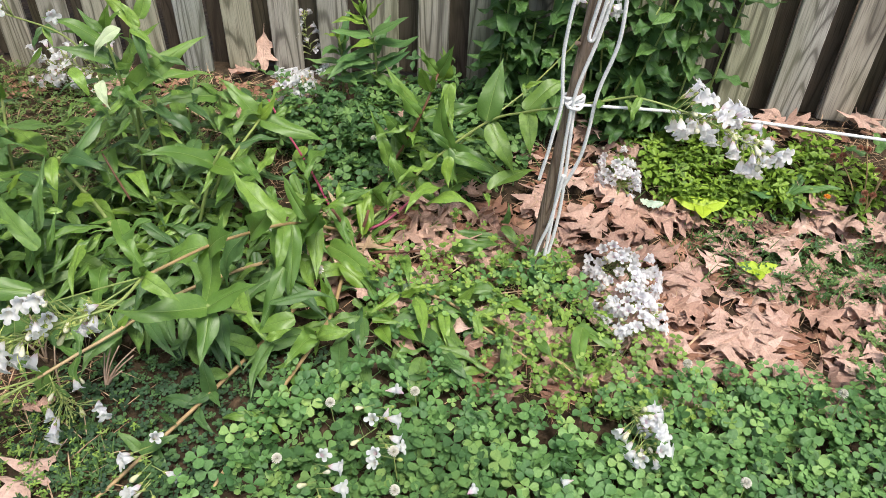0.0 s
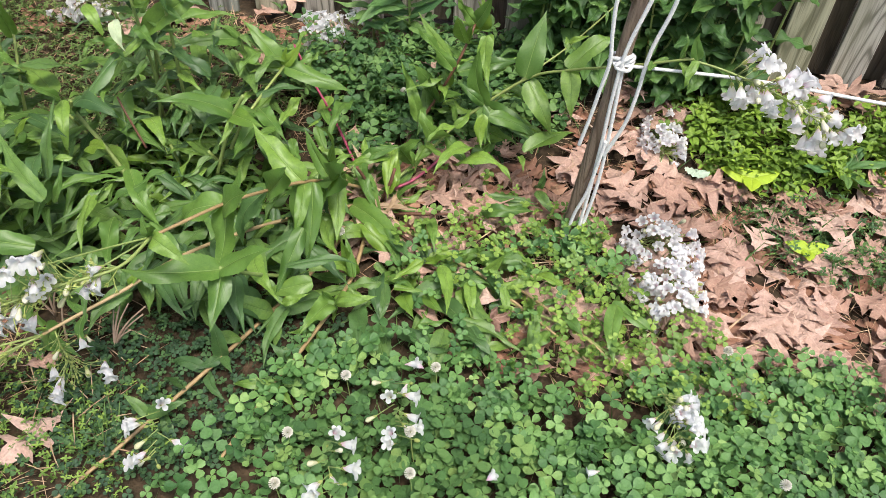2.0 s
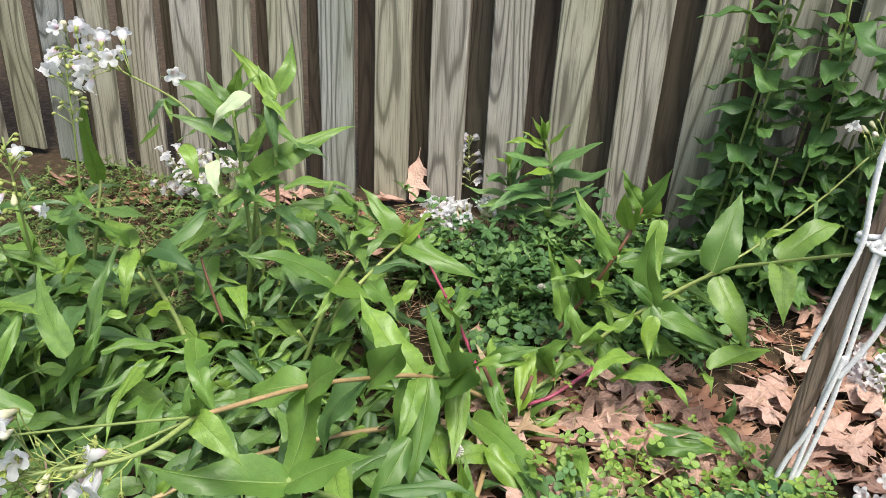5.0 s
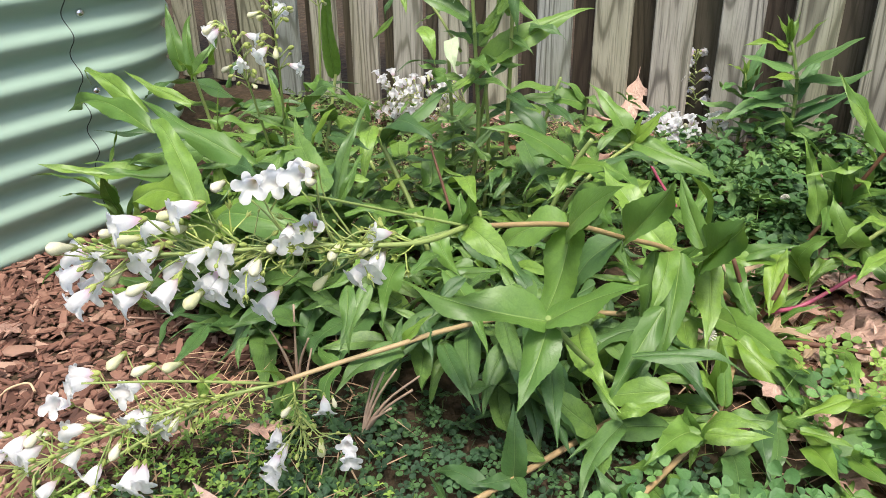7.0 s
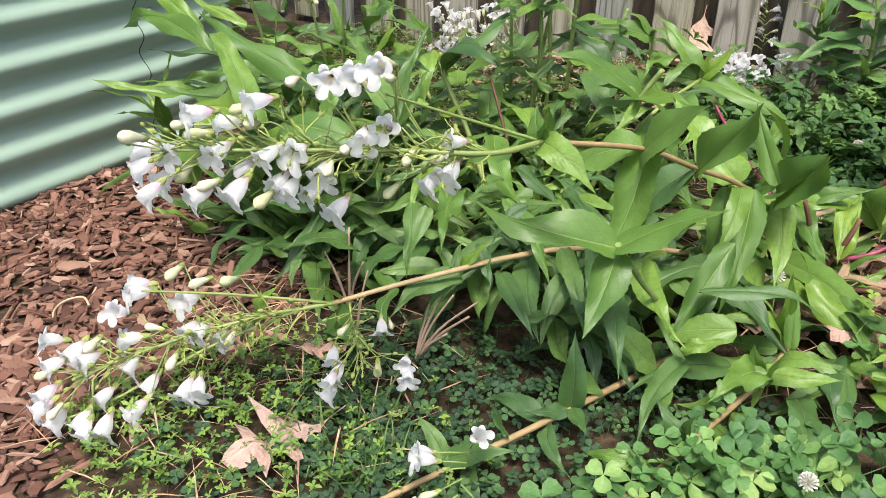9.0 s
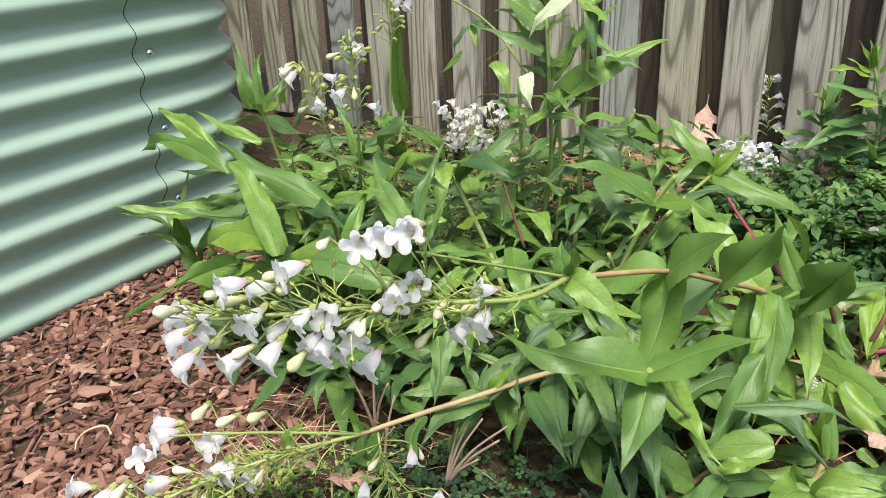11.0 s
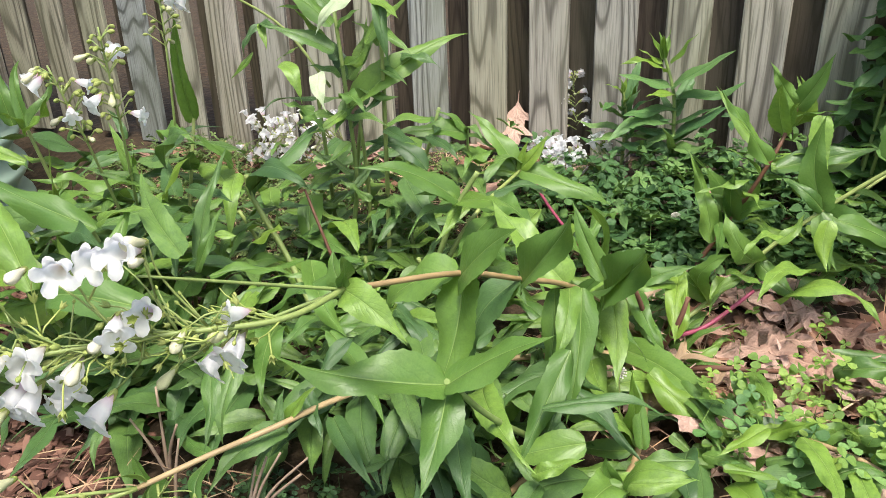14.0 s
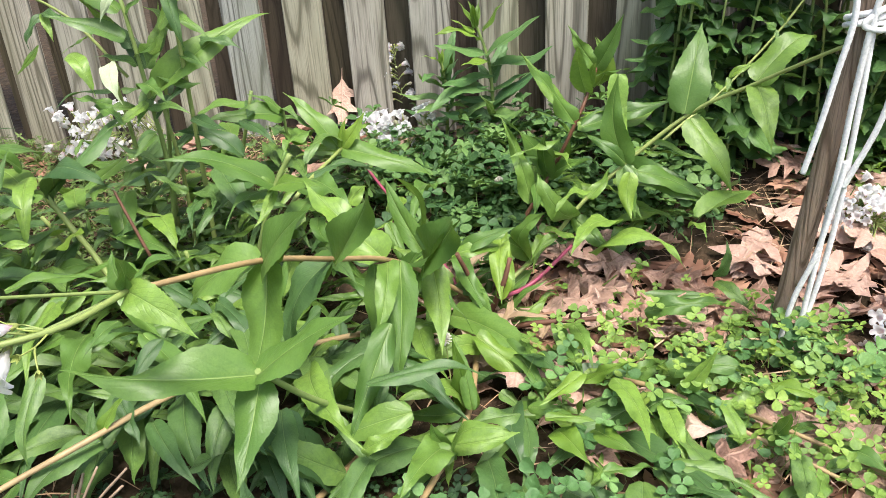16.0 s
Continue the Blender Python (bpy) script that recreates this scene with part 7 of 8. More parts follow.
    tuft(q, (-0.86, 1.36, 0), 34, 0.17, LEAVES_SHADED, 0.12, (0.2, 1.2), 1.2)
    drape(q, 34, (-1.12, -0.70, 1.27, 1.40), (0.03, 0.12), 0.13, LEAVES_SHADED, (-0.3, -1), 0.7, 1.0)
    drape(q, 34, (-1.08, -0.78, 1.34, 1.50), (0.16, 0.30), 0.125, LEAVES_SHADED, (-0.1, -1), 0.2, 0.9)
    drape(q, 16, (-0.84, -0.56, 1.33, 1.46), (0.16, 0.27), 0.13, LEAVES, (-0.2, -1), 0.5, 0.7)
    for top, foot, heads in (((-0.853, 1.35, 0.545), (-0.90, 1.40, 0.30), 3), ((-0.935, 1.34, 0.50), (-0.93, 1.40, 0.28), 4), ((-0.974, 1.60, 0.60), (-0.99, 1.60, 0.34), 1)):
        mid = [(top[i] + foot[i]) / 2 + (0.012, -0.01, 0.01)[i] for i in range(3)]
        shoot(q, [foot, mid, top], 0.0022, 0.0012, STEM, pairs=0)
        panicle(q, [mid, top], heads, 5, 0.024, 0.024, little=26, droop=0.9)


build_upright_penstemons()


def build_low_clusters():
    """Flower heads that lie on the ground."""
    for at, n, size, spread, label in (((0.425, 1.62, 0.0), 215, 0.0245, 0.10, "dense white penstemon flower head lying on dry leaves"), ((0.405, 2.05, 0.065), 88, 0.0235, 0.055, "white penstemon flower head beside the stake"),
                                       ((0.42, 1.20, 0.07), 26, 0.026, 0.045, "white penstemon flowers over the clover"), ((-0.466, 2.204, 0.142), 66, 0.027, 0.062, "white penstemon flowers at the foot of the fence"),
                                       ((-1.15, 2.20, 0.15), 64, 0.025, 0.085, "white penstemon flowers in the shade of the fence"), ((-0.05, 1.10, 0.09), 7, 0.026, 0.05, "few white flowers among clover"), ((-0.13, 0.98, 0.09), 6, 0.026, 0.04, "few white flowers among clover"),
                                       ((-0.42, 0.98, 0.08), 6, 0.026, 0.04, "few white flowers among clover")):
        g = ground_z(at[0], at[1])
        p = empty_thing("penstemon_spray", (at[0], at[1], g), label, "flowers", "flower heads on the ground")
        a = V(at)
        run = V((-0.02, 1.3 * spread, 0)) if at[1] < 2.1 else V((1.3 * spread, 0.02, 0))
        panicle(p, [a + run, a, a - run], n, max(2, n // 5), spread * 0.75, size, droop=-0.2, little=2 + n // 6)


build_low_clusters()


# ---- shrub and ironweed before the fence ----
def build_shrub():
    p = empty_thing("shrub", (0.38, 2.2, 0.08), "bushy shrub with toothed ovate dark green leaves", "shrub")
    for i in range(30):
        x, y = 0.05 + 0.0185 * i + rnd.uniform(-0.02, 0.02), rnd.uniform(2.14, 2.27)
        h = rnd.uniform(0.4, 1.0)
        lx, ly = rnd.uniform(-0.1, 0.1), rnd.uniform(-0.16, 0.0)
        shoot(p, [(x, y, 0.06), (x + lx * 0.4, y + ly * 0.3, h * 0.5), (x + lx, y + ly, h)], 0.0035, 0.002, STEM, pairs=9, length=0.105, start=0.22, family=LEAVES_SHRUB, sag=0.35, shrink=0.2)
    drape(p, 34, (0.04, 0.36, 2.10, 2.22), (0.06, 0.30), 0.085, LEAVES_SHRUB, (0, -1), 0.9, 1.0)


def build_ironweed():
    p = empty_thing("ironweed", (-0.30, 2.22, 0.1), "young ironweed with spaced narrow toothed leaves and yellowish tips", "plant")
    for line in ([(-0.274, 2.225, 0.13), (-0.279, 2.225, 0.272), (-0.291, 2.225, 0.33), (-0.309, 2.225, 0.379)],
                 [(-0.378, 2.235, 0.138), (-0.375, 2.235, 0.238), (-0.384, 2.235, 0.298)]):
        low = line[0]
        part("stem", tube(glide([(low[0], low[1], ground_z(low[0], low[1]))] + line), 0.0046, 0.003), STEM, p)
    for base, tip, broad, family in (
        ((-0.288, 2.225, 0.315), (-0.175, 2.17, 0.4), 1.6, LEAVES_LANCE),
        ((-0.292, 2.225, 0.317), (-0.384, 2.16, 0.349), 1.9, LEAVES_LANCE),
        ((-0.275, 2.225, 0.284), (-0.247, 2.26, 0.322), 2.0, LEAVES_LANCE),
        ((-0.276, 2.22, 0.3), (-0.326, 2.13, 0.315), 1.1, LEAVES_YOUNG),
        ((-0.302, 2.22, 0.344), (-0.383, 2.16, 0.367), 1.0, LEAVES_YOUNG),
        ((-0.293, 2.225, 0.36), (-0.245, 2.2, 0.425), 1.2, LEAVES_YOUNG),
        ((-0.277, 2.22, 0.238), (-0.391, 2.12, 0.224), 1.6, LEAVES_LANCE),
        ((-0.275, 2.225, 0.216), (-0.174, 2.2, 0.291), 1.6, LEAVES_LANCE),
        ((-0.279, 2.22, 0.173), (-0.387, 2.14, 0.225), 1.6, LEAVES_LANCE),
        ((-0.309, 2.22, 0.361), (-0.353, 2.19, 0.393), 1.2, LEAVES_YOUNG),
        ((-0.31, 2.225, 0.368), (-0.322, 2.22, 0.424), 0.9, LEAVES_YOUNG),
        ((-0.31, 2.225, 0.368), (-0.301, 2.24, 0.427), 0.9, LEAVES_YOUNG),
        ((-0.311, 2.22, 0.372), (-0.338, 2.2, 0.424), 1.0, LEAVES_YOUNG),
        ((-0.307, 2.22, 0.372), (-0.309, 2.19, 0.421), 0.9, LEAVES_YOUNG),
        ((-0.276, 2.225, 0.264), (-0.314, 2.27, 0.289), 1.8, LEAVES_LANCE),
        ((-0.279, 2.225, 0.192), (-0.198, 2.15, 0.23), 1.6, LEAVES_LANCE),
        ((-0.374, 2.235, 0.234), (-0.301, 2.19, 0.306), 1.6, LEAVES_LANCE),
        ((-0.379, 2.235, 0.242), (-0.42, 2.17, 0.291), 1.6, LEAVES_LANCE),
        ((-0.38, 2.235, 0.274), (-0.35, 2.2, 0.328), 1.2, LEAVES_YOUNG),
        ((-0.383, 2.235, 0.29), (-0.394, 2.22, 0.332), 1.2, LEAVES_YOUNG),
        ((-0.385, 2.235, 0.294), (-0.418, 2.19, 0.32), 1.1, LEAVES_YOUNG),
        ((-0.381, 2.235, 0.258), (-0.409, 2.15, 0.277), 1.6, LEAVES_LANCE),
        ((-0.383, 2.235, 0.294), (-0.378, 2.24, 0.33), 1.0, LEAVES_YOUNG),
        ((-0.375, 2.235, 0.205), (-0.427, 2.16, 0.211), 1.6, LEAVES_LANCE),
        ((-0.376, 2.235, 0.189), (-0.316, 2.15, 0.199), 1.6, LEAVES_LANCE),
        ((-0.378, 2.235, 0.27), (-0.354, 2.27, 0.297), 1.6, LEAVES_LANCE),
    ):
        put_leaf(p, family, base, tip, (0, -0.45, 1), broad)
    r = random.Random(12)
    for x, y, low, high, n in ((-0.277, 2.225, 0.15, 0.31, 9), (-0.377, 2.235, 0.15, 0.26, 7)):
        for k in range(n):
            a, big = 2.4 * k + r.uniform(-0.4, 0.4), r.uniform(0.09, 0.14)
            base = V((x, y, low + (high - low) * k / n))
            put_leaf(p, LEAVES_LANCE, base, base + V((math.cos(a), 0.45 * math.sin(a) - 0.2, r.uniform(0.0, 0.7))).normalized() * big, (0, -0.45, 1), 1.1)


build_shrub()
build_ironweed()


# ---- stake and cord ----
def build_stake():
    s = empty_thing("stake", (0.205, 1.70, 0.0), "leaning rough brown weathered wooden garden stake", "stake")
    foot, run = V((0.2045, 1.712, -0.05)), V((0.054, -0.05, 0.80))
    line = [foot + run * (k / 20 * 1.35) for k in range(21)]
    part("pole", tube(line, 0.0152, 0.0135, 9, wobble=0.05), STAKE, s)
    for k, side in ((5, 1), (12, -1), (17, 1)):
        q = line[k] + V((0.014 * side, -0.008, 0))
        part("knot", tube([q, q + V((0.006 * side, -0.004, 0.004))], 0.006, 0.004, 6), STAKE, s, "stub of a cut side branch")


build_stake()


def braid(points, r=0.0046):
    """A cord whose surface shows the strands of a braid."""
    line = glide(points, 8)
    total = sum((b - a).length for a, b in zip(line, line[1:]))
    n = max(8, int(total / 0.0028))
    fine, acc, k = [], 0.0, 0
    for i in range(n + 1):
        want = total * i / n
        while k < len(line) - 2 and acc + (line[k + 1] - line[k]).length < want:
            acc += (line[k + 1] - line[k]).length
            k += 1
        seg = (line[k + 1] - line[k]).length
        fine.append(line[k].lerp(line[k + 1], min(1, (want - acc) / max(seg, 1e-6))))
    bm, rings, up = bmesh.new(), [], V((0.3, -1, 0.1)).normalized()
    for i, q in enumerate(fine):
        d = (fine[min(i + 1, n)] - fine[max(i - 1, 0)]).normalized()
        s = d.cross(up).normalized()
        w = s.cross(d)
        ring = []
        for j in range(10):
            a = 6.2832 * j / 10
            rr = r * (1 + 0.07 * math.sin(3 * a + i * 0.9) * math.sin(3 * a - i * 0.9))
            ring.append(bm.verts.new(q + rr * (math.cos(a) * s + math.sin(a) * w)))
        rings.append(ring)
    for a, b in zip(rings, rings[1:]):
        for j in range(10):
            bm.faces.new((a[j], a[(j + 1) % 10], b[(j + 1) % 10], b[j])).smooth = True
    bm.faces.new(rings[0][::-1])
    bm.faces.new(rings[-1])
    return bm


def cord(name, points, label, r=0.0037):
    return tagged(part(name, braid(points, r), ROPE, None), label, "rope", "cords on the stake")


def build_cords():
    f = -0.009
    cord("tie_line", [(0.225, 1.66, 0.472), (0.486, 1.655, 0.479), (0.785, 1.625, 0.479), (1.981, 1.505, 0.479)], "taut thin white cord tied from the stake", 0.0030)
    cord("tie_line", [(0.27, 1.62, 0.805), (0.40, 1.615, 0.81), (1.2, 1.52, 0.815), (2.6, 1.35, 0.82)], "upper taut white cord tied to the stake", 0.0034)
    for pts in ([(0.25, 1.641, 0.788), (0.22, 1.645, 0.726), (0.208, 1.652, 0.612), (0.211, 1.656, 0.543), (0.218, 1.66, 0.48), (0.211, 1.664, 0.415), (0.204, 1.668, 0.352), (0.194, 1.672, 0.283)],
                [(0.270, 1.641, 0.789), (0.258, 1.646, 0.699), (0.249, 1.651, 0.628), (0.2545, 1.651, 0.616), (0.260, 1.651, 0.629), (0.272, 1.646, 0.711), (0.281, 1.641, 0.787)],
                [(0.290, 1.645, 0.789), (0.280, 1.65, 0.704), (0.265, 1.656, 0.612), (0.242, 1.660, 0.506), (0.237, 1.668, 0.404), (0.237, 1.674, 0.306), (0.235, 1.683, 0.163), (0.229, 1.688, 0.03)],
                ):
        cord("cord", [(x, y + f, z) for x, y, z in pts], "white braided cord hanging down the wooden stake")
    for pts in ([(0.291, 1.64, 0.793), (0.299, 1.643, 0.753), (0.305, 1.651, 0.623), (0.284, 1.658, 0.513), (0.279, 1.664, 0.418), (0.271, 1.668, 0.348), (0.246, 1.673, 0.264)],
                [(0.243, 1.668, 0.475), (0.247, 1.674, 0.351), (0.249, 1.684, 0.199), (0.240, 1.69, 0.08), (0.228, 1.69, 0.02)],
                [(0.244, 1.672, 0.30), (0.231, 1.676, 0.17), (0.214, 1.682, 0.093), (0.206, 1.686, 0.02)]):
        cord("cord", [(x, y + f, z) for x, y, z in pts], "white braided cord hanging down the wooden stake")
    for c, r in (((0.2400, 1.680, 0.476), 0.0215), ((0.262, 1.659, 0.802), 0.0205)):
        c = V(c)
        ring = [c + V((r * math.cos(0.8 * k - 0.8), r * math.sin(0.8 * k - 0.8), 0.0011 * k - 0.010 + 0.25 * r * math.cos(0.8 * k))) for k in range(17)]
        ring += [c + V((0.006, -r - 0.004, 0.012)), c + V((-0.010, -r - 0.006, -0.004)), c + V((0.012, -r - 0.005, -0.010)), c + V((0.020, -r + 0.002, 0.0))]
        cord("cord_knot", ring, "white cord wound and knotted round the stake", 0.0038)


build_cords()


# ---- clover blossoms ----
def clover_head_data():
    bm = bmesh.new()
    r = random.Random(5)
    for i in range(60):
        z = 1 - 1.7 * (i + 0.5) / 60
        a = i * 2.4
        q = math.sqrt(max(0, 1 - z * z))
        d = V((q * math.cos(a), q * math.sin(a), z))
        m = aim(d * 0.35, d + V((0, 0, 0.35)), (0, 0, 1), (0.75, 0.16, 0.12))
        bmesh.ops.create_cone(bm, segments=4, radius1=0.5, radius2=0.9, depth=1, matrix=m @ Matrix.Translation((0.5, 0, 0)) @ Matrix.Rotation(1.5708, 4, "Y"))
    me = bpy.data.meshes.new("head")
    bm.to_mesh(me)
    bm.free()
    me.materials.append(CLOVER_HEAD)
    return me


CLOVER_HEADS = clover_head_data()


def clover_flower(x, y, z):
    g = ground_z(x, y)
    p = empty_thing("clover_flower", (x, y, g), "round white clover blossom on a thin stalk", "flower", "clover blossoms")
    part("stalk", tube(glide([(x + 0.01, y, g), (x + 0.004, y, (g + z) / 2), (x, y, z)], 3), 0.0011, 0.0009, 5), STEM, p)
    part("head", CLOVER_HEADS, None, p, "", Matrix.Translation((x, y, z)) @ Matrix.Diagonal((0.0085, 0.0085, 0.0085, 1)))


for _x, _y, _z in ((-0.24, 1.998, 0.13), (-0.253, 1.478, 0.12), (-0.147, 1.144, 0.108), (-0.013, 1.051, 0.12), (-0.21, 1.02, 0.10), (0.0, 0.99, 0.1), (-0.2, 0.93, 0.1), (0.52, 1.36, 0.09), (0.81, 1.33, 0.09), (0.59, 1.1, 0.09), (0.93, 1.24, 0.09), (0.0, 1.2, 0.1)):
    clover_flower(_x, _y, _z)

oak_leaf((-0.635, 0.965, 0.045), 0.15, (3, -4, 250), "large tan oak leaf lying at the edge of the clover", 1)
LEANING = part("oak_leaf", oak_data(44, ((0.42, 0.38), (0.66, 0.30)), 1.9), OAK_PALE, None, "", aim((-0.644, 2.368, 0.256), (0.012, -0.078, -0.115), (0, -1, 0.4), (0.142, 0.115, 0.05)))
tagged(LEANING, "dry oak leaf leaning upright against the fence", "leaf", "fallen oak leaves")


# ---- small things ----
def build_twigs():
    for at, tips in (((-0.612, 1.172), ((0.075, 0.028, 0.11), (0.005, 0.028, 0.08), (0.041, 0.028, 0.108), (0.064, 0.028, 0.085), (0.03, 0.02, 0.06), (0.05, 0.0, 0.07), (0.02, 0.03, 0.095))), ((-0.76, 1.22), ((0.0, 0.01, 0.13), (-0.02, -0.02, 0.10), (0.03, 0.0, 0.09))), ((-0.70, 1.16), ((0.02, 0.01, 0.12), (0.03, -0.03, 0.05)))):
        g = ground_z(*at)
        t = empty_thing("dead_stalk", (*at, g), "dry grey-brown twiggy stalk of last year", "twigs", "dead stalks")
        for dx, dy, dz in tips:
            part("twig", tube(glide([(at[0], at[1], g), (at[0] + dx * 0.4, at[1] + dy * 0.5, g + dz * 0.55), (at[0] + dx, at[1] + dy, g + dz)], 4), 0.0026, 0.0014, 5, wobble=0.15), TWIG, t)


build_twigs()


def build_dry_stalks():
    """Thin tan stalks of last year that lie about between the leaves."""
    r = random.Random(31)
    for x, y, a, n in ((0.10, 1.56, 20, 0.22), (0.22, 1.50, -35, 0.20), (0.02, 1.62, 60, 0.16), (0.30, 1.45, 10, 0.18), (0.14, 1.68, -10, 0.24), (-0.02, 1.70, 35, 0.18), (0.36, 1.40, -30, 0.20), (-0.60, 1.98, 15, 0.25), (-0.75, 2.06, -20, 0.22), (0.62, 1.48, 40, 0.16), (0.70, 1.44, -15, 0.2)):
        d = V((math.cos(radians(a)), math.sin(radians(a)), 0)) * n / 2
        line = [V((x, y, 0)) + d * k + V((0, 0, ground_z(x + d.x * k, y + d.y * k) + 0.03 + r.uniform(0, 0.015))) for k in (-1, -0.3, 0.4, 1)]
        tagged(part("dry_stalk", tube(glide(line, 4), 0.0021, 0.0012, 5, wobble=0.1), STRAW, None), "thin tan dry stalk lying on leaf litter", "stalk", "dry stalks")


build_dry_stalks()


def broad_leaves(mat):
    return leaf_family("leaf", mat, 3, 0.62, wide_at=0.75, fold=0.12, twist=0.1, wave=0.03, curl=0.0, bend=0.3)


def build_seedlings():
    fam = broad_leaves(LEAF_SEEDLING)
    for x, y, big in ((0.634, 1.96, 0.078), (0.757, 1.78, 0.055)):
        g = ground_z(x, y)
        t = empty_thing("seedling", (x, y, g), "seedling with broad yellow-green leaves", "plant", "seedlings")
        part("stem", tube([V((x, y, g)), V((x, y, g + 0.05))], 0.0016, 0.0012, 5), STEM, t)
        for a in (0.5, 2.9, 4.6):
            put_leaf(t, fam, (x, y, g + 0.05), (x + big * math.cos(a), y + big * 0.8 * math.sin(a), g + 0.055), (0, -0.3, 1))
    x, y = 0.857, 2.03
    t = empty_thing("dandelion", (x, y, ground_z(x, y)), "dandelion rosette of long dark toothed leaves", "plant")
    for k in range(7):
        a = 0.9 * k
        put_leaf(t, LEAVES_LANCE, (x, y, ground_z(x, y) + 0.03), (x + 0.13 * math.cos(a), y + 0.13 * math.sin(a), ground_z(x, y) + 0.07), (0, 0, 1), 1.1)
    x, y, z = 0.941, 1.997, 0.09
    t = empty_thing("orange_flower", (x, y, ground_z(x, y)), "small bright orange flower above green leaves", "flower")
    part("stalk", tube([V((x, y, ground_z(x, y))), V((x, y, z))], 0.0012, 0.001, 5), STEM, t)
    part("head", CLOVER_HEADS.copy(), None, t, "", Matrix.Translation((x, y, z)) @ Matrix.Diagonal((0.008, 0.008, 0.005, 1))).data.materials[0] = plain("orange_petal", [(0.85, 0.28, 0.02), (0.9, 0.35, 0.03)], 0.5)


build_seedlings()


def build_scrap():
    """A round ribbed scrap, pleated like a fan."""
    bm = bmesh.new()
    c = bm.verts.new((0, 0, 0.008))
    rings = []
    for r in (0.35, 0.7, 1.0):
        rings.append([bm.verts.new((r * math.cos(6.2832 * k / 28), 0.8 * r * math.sin(6.2832 * k / 28), 0.06 * r * (1 if k % 2 else -1) + 0.12 * math.sin(3 * r + k * 0.4))) for k in range(28)])
    for k in range(28):
        bm.faces.new((c, rings[0][k], rings[0][(k + 1) % 28]))
        for a, b in zip(rings, rings[1:]):
            bm.faces.new((a[k], b[k], b[(k + 1) % 28], a[(k + 1) % 28]))
    m = plain("pale_scrap", [(0.42, 0.56, 0.42), (0.5, 0.62, 0.48)], 0.5, through_amount=0.2)
    ob = part("ribbed_scrap", bm, m, None, "", pose(0.503, 1.955, ground_z(0.503, 1.955) + 0.045, -12, 8, 20) @ Matrix.Diagonal((0.032, 0.032, 0.032, 1)))
    tagged(ob, "pale green ribbed scrap lying on dry leaves", "scrap")


build_scrap()


def build_seedy_weed():
    x, y = 1.06, 2.02
    t = empty_thing("seedy_weed", (x, y, ground_z(x, y)), "weed with toothed leaves and reddish-brown seed heads", "plant")
    red = plain("brown_seed", [(0.32, 0.12, 0.07), (0.42, 0.2, 0.12)], 0.8, scale=120)
    head = CLOVER_HEADS.copy()
    head.materials[0] = red
    for dx, dy, h in ((-0.07, 0.0, 0.24), (-0.03, -0.05, 0.19), (0.02, 0.02, 0.27), (-0.10, 0.05, 0.17), (-0.05, -0.07, 0.14)):
        top = V((x + dx, y + dy, h))
        part("stem", tube(glide([(x, y, 0.0), (x + dx * 0.5, y + dy * 0.6, h * 0.6), top], 4), 0.0022, 0.0014, 5), STEM_TAN, t)
        for k in range(3):
            part("seed_head", head, None, t, "reddish-brown seed head", Matrix.Translation(top + V((rnd.uniform(-0.015, 0.015), rnd.uniform(-0.01, 0.01), rnd.uniform(-0.02, 0.01)))) @ Matrix.Diagonal((0.008, 0.008, 0.008, 1)))
    for k in range(16):
        a = rnd.uniform(0, 6.28)
        b = V((x + rnd.uniform(-0.06, 0.1), y + rnd.uniform(-0.06, 0.06), rnd.uniform(0.08, 0.26)))
        put_leaf(t, LEAVES_SHRUB, b, b + V((0.06 * math.cos(a), 0.06 * math.sin(a), 0.0)), (0, -0.2, 1))


build_seedy_weed()

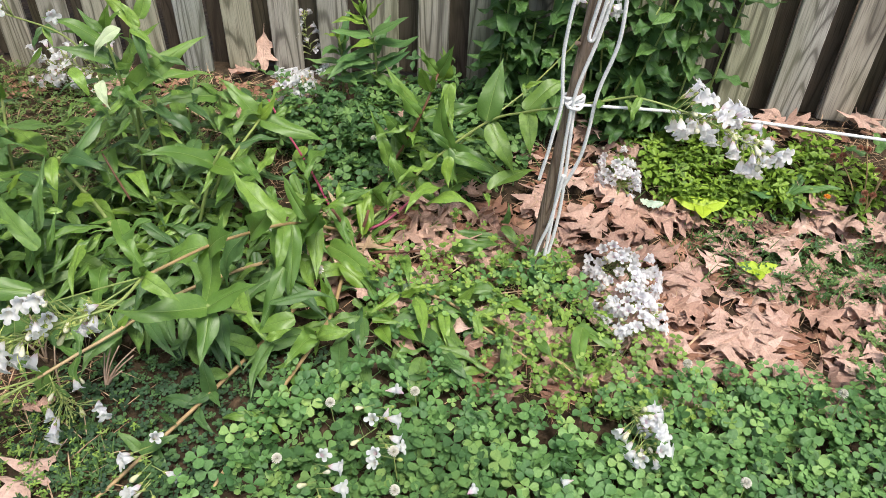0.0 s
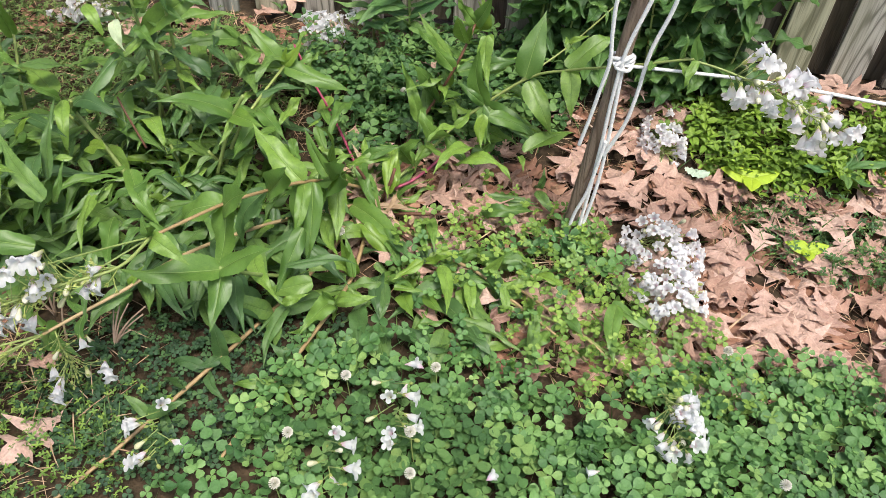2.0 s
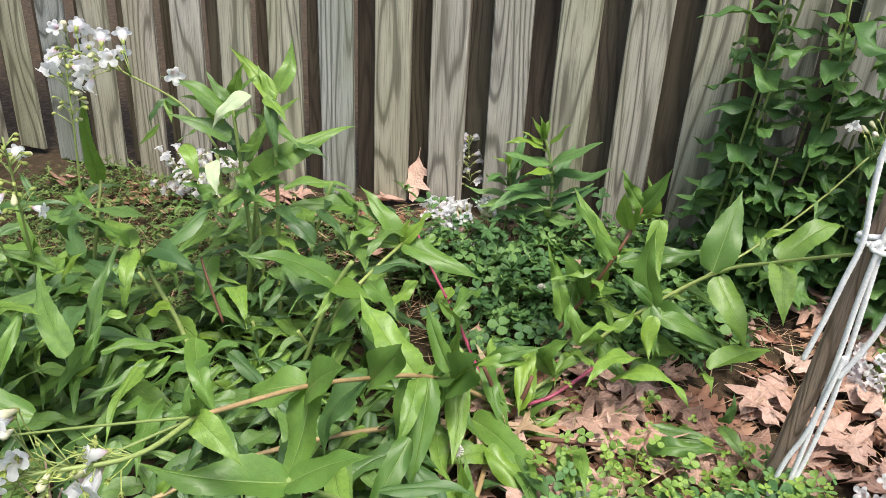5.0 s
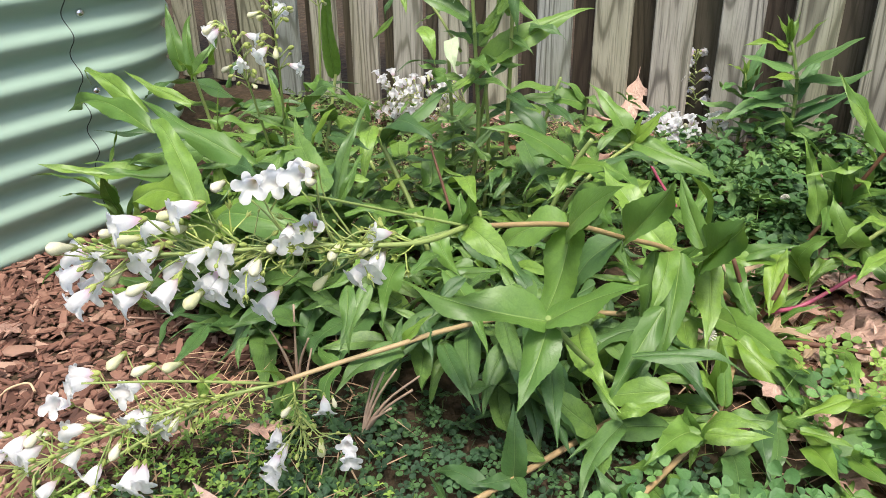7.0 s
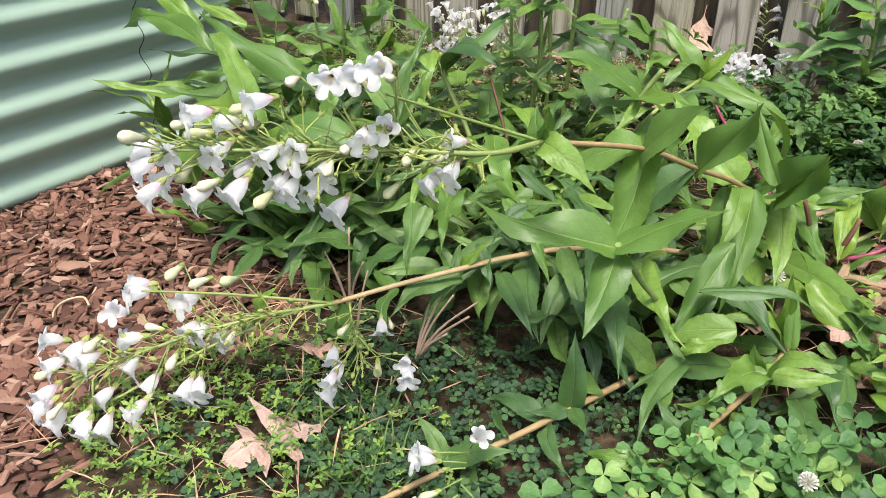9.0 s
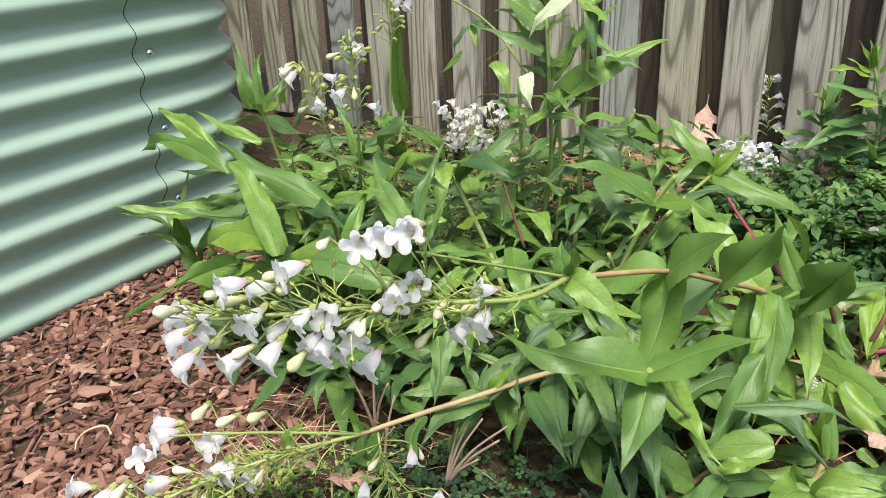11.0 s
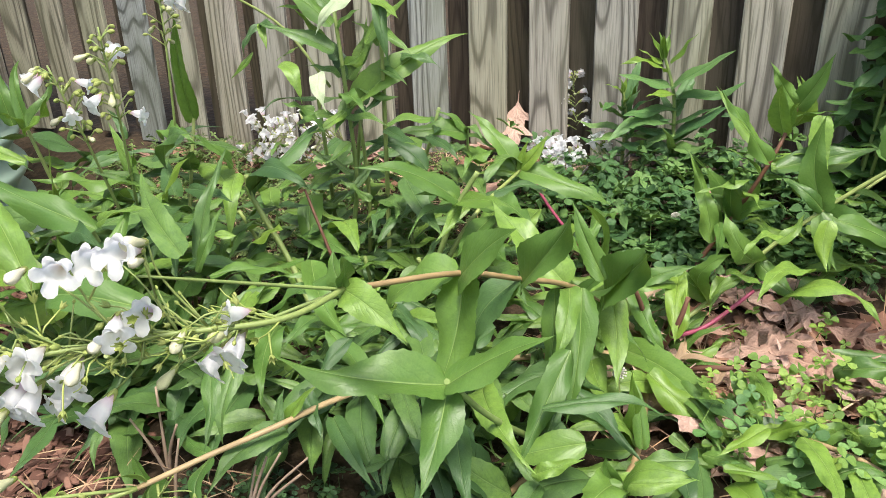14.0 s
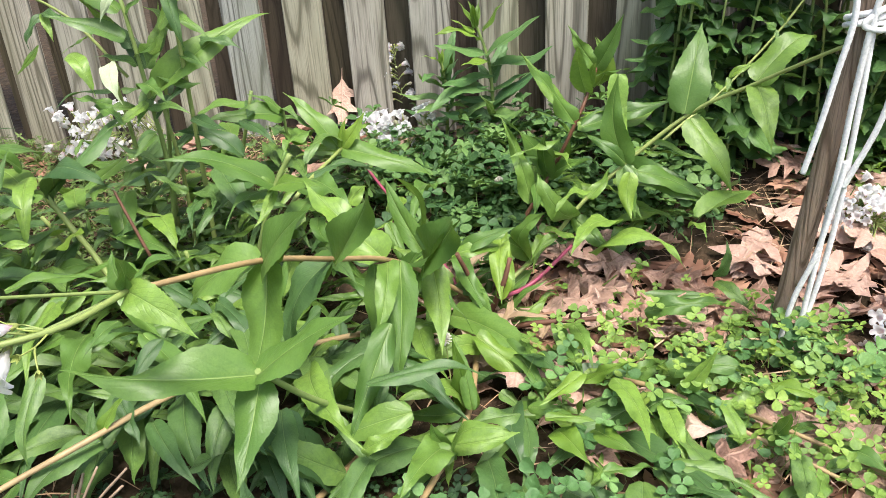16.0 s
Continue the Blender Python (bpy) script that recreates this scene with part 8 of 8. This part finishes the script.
BETWEEN = empty_thing("penstemon_spray", (-0.505, 2.345, 0.1), "white flowers standing between two fence boards", "flowers", "flower heads on the ground")
panicle(BETWEEN, [(-0.50, 2.345, 0.18), (-0.507, 2.345, 0.25), (-0.51, 2.345, 0.31)], 16, 4, 0.018, 0.020)
for _x, _y, _s, _a in ((0.904, 1.95, 0.15, 20), (0.99, 1.90, 0.16, 200), (0.694, 1.54, 0.14, 100), (0.889, 1.642, 0.17, 320), (0.463, 1.92, 0.15, 250), (-0.70, 1.09, 0.075, 40), (-1.30, 1.11, 0.07, 10)):
    oak_leaf((_x, _y, ground_z(_x, _y) + 0.04), _s, (rnd.uniform(-6, 6), rnd.uniform(-6, 6), _a))


# ---- odds and ends ----
def build_odds():
    bm = bmesh.new()
    bmesh.ops.create_icosphere(bm, subdivisions=2, radius=1)
    r = random.Random(4)
    for v in bm.verts:
        v.co = V((v.co.x * 0.028, v.co.y * 0.015, v.co.z * 0.006)) * r.uniform(0.8, 1.15)
    x, y = BARK_AT
    tagged(part("bark_piece", bm, MULCH_PIECE, None, "", pose(x, y, ground_z(x, y) + 0.018, 5, -4, 25)), "large reddish-brown piece of bark on mulch", "bark")
    x, y = CURL_AT
    z = ground_z(x, y) + 0.02
    line = glide([(x + 0.02, y + 0.02, z), (x, y + 0.024, z + 0.006), (x - 0.016, y + 0.004, z + 0.004), (x - 0.008, y - 0.018, z + 0.004), (x + 0.004, y - 0.03, z)], 5)
    tagged(part("curled_straw", tube(line, 0.0022, 0.0014, 5, wobble=0.1), STRAW, None), "pale curled dry stalk lying on mulch", "straw")
    for x, y, a in ((-0.058, 1.21, 20), (-0.024, 1.212, 140), (-0.045, 1.171, 260), (0.12, 1.02, 60), (0.30, 1.08, 200), (-0.02, 0.93, 310)):
        m = pose(x, y, ground_z(x, y) + 0.085, rnd.uniform(-40, 40), rnd.uniform(-30, 30), a) @ Matrix.Diagonal((0.022, 0.022, 0.022, 1))
        tagged(part("fallen_flower", COROLLAS[rnd.randrange(7)], None, None, "", m), "fallen white flower caught on clover leaves", "flower", "fallen flowers")


BARK_AT, CURL_AT = (-1.257, 1.10), (-1.15, 1.025)
build_odds()
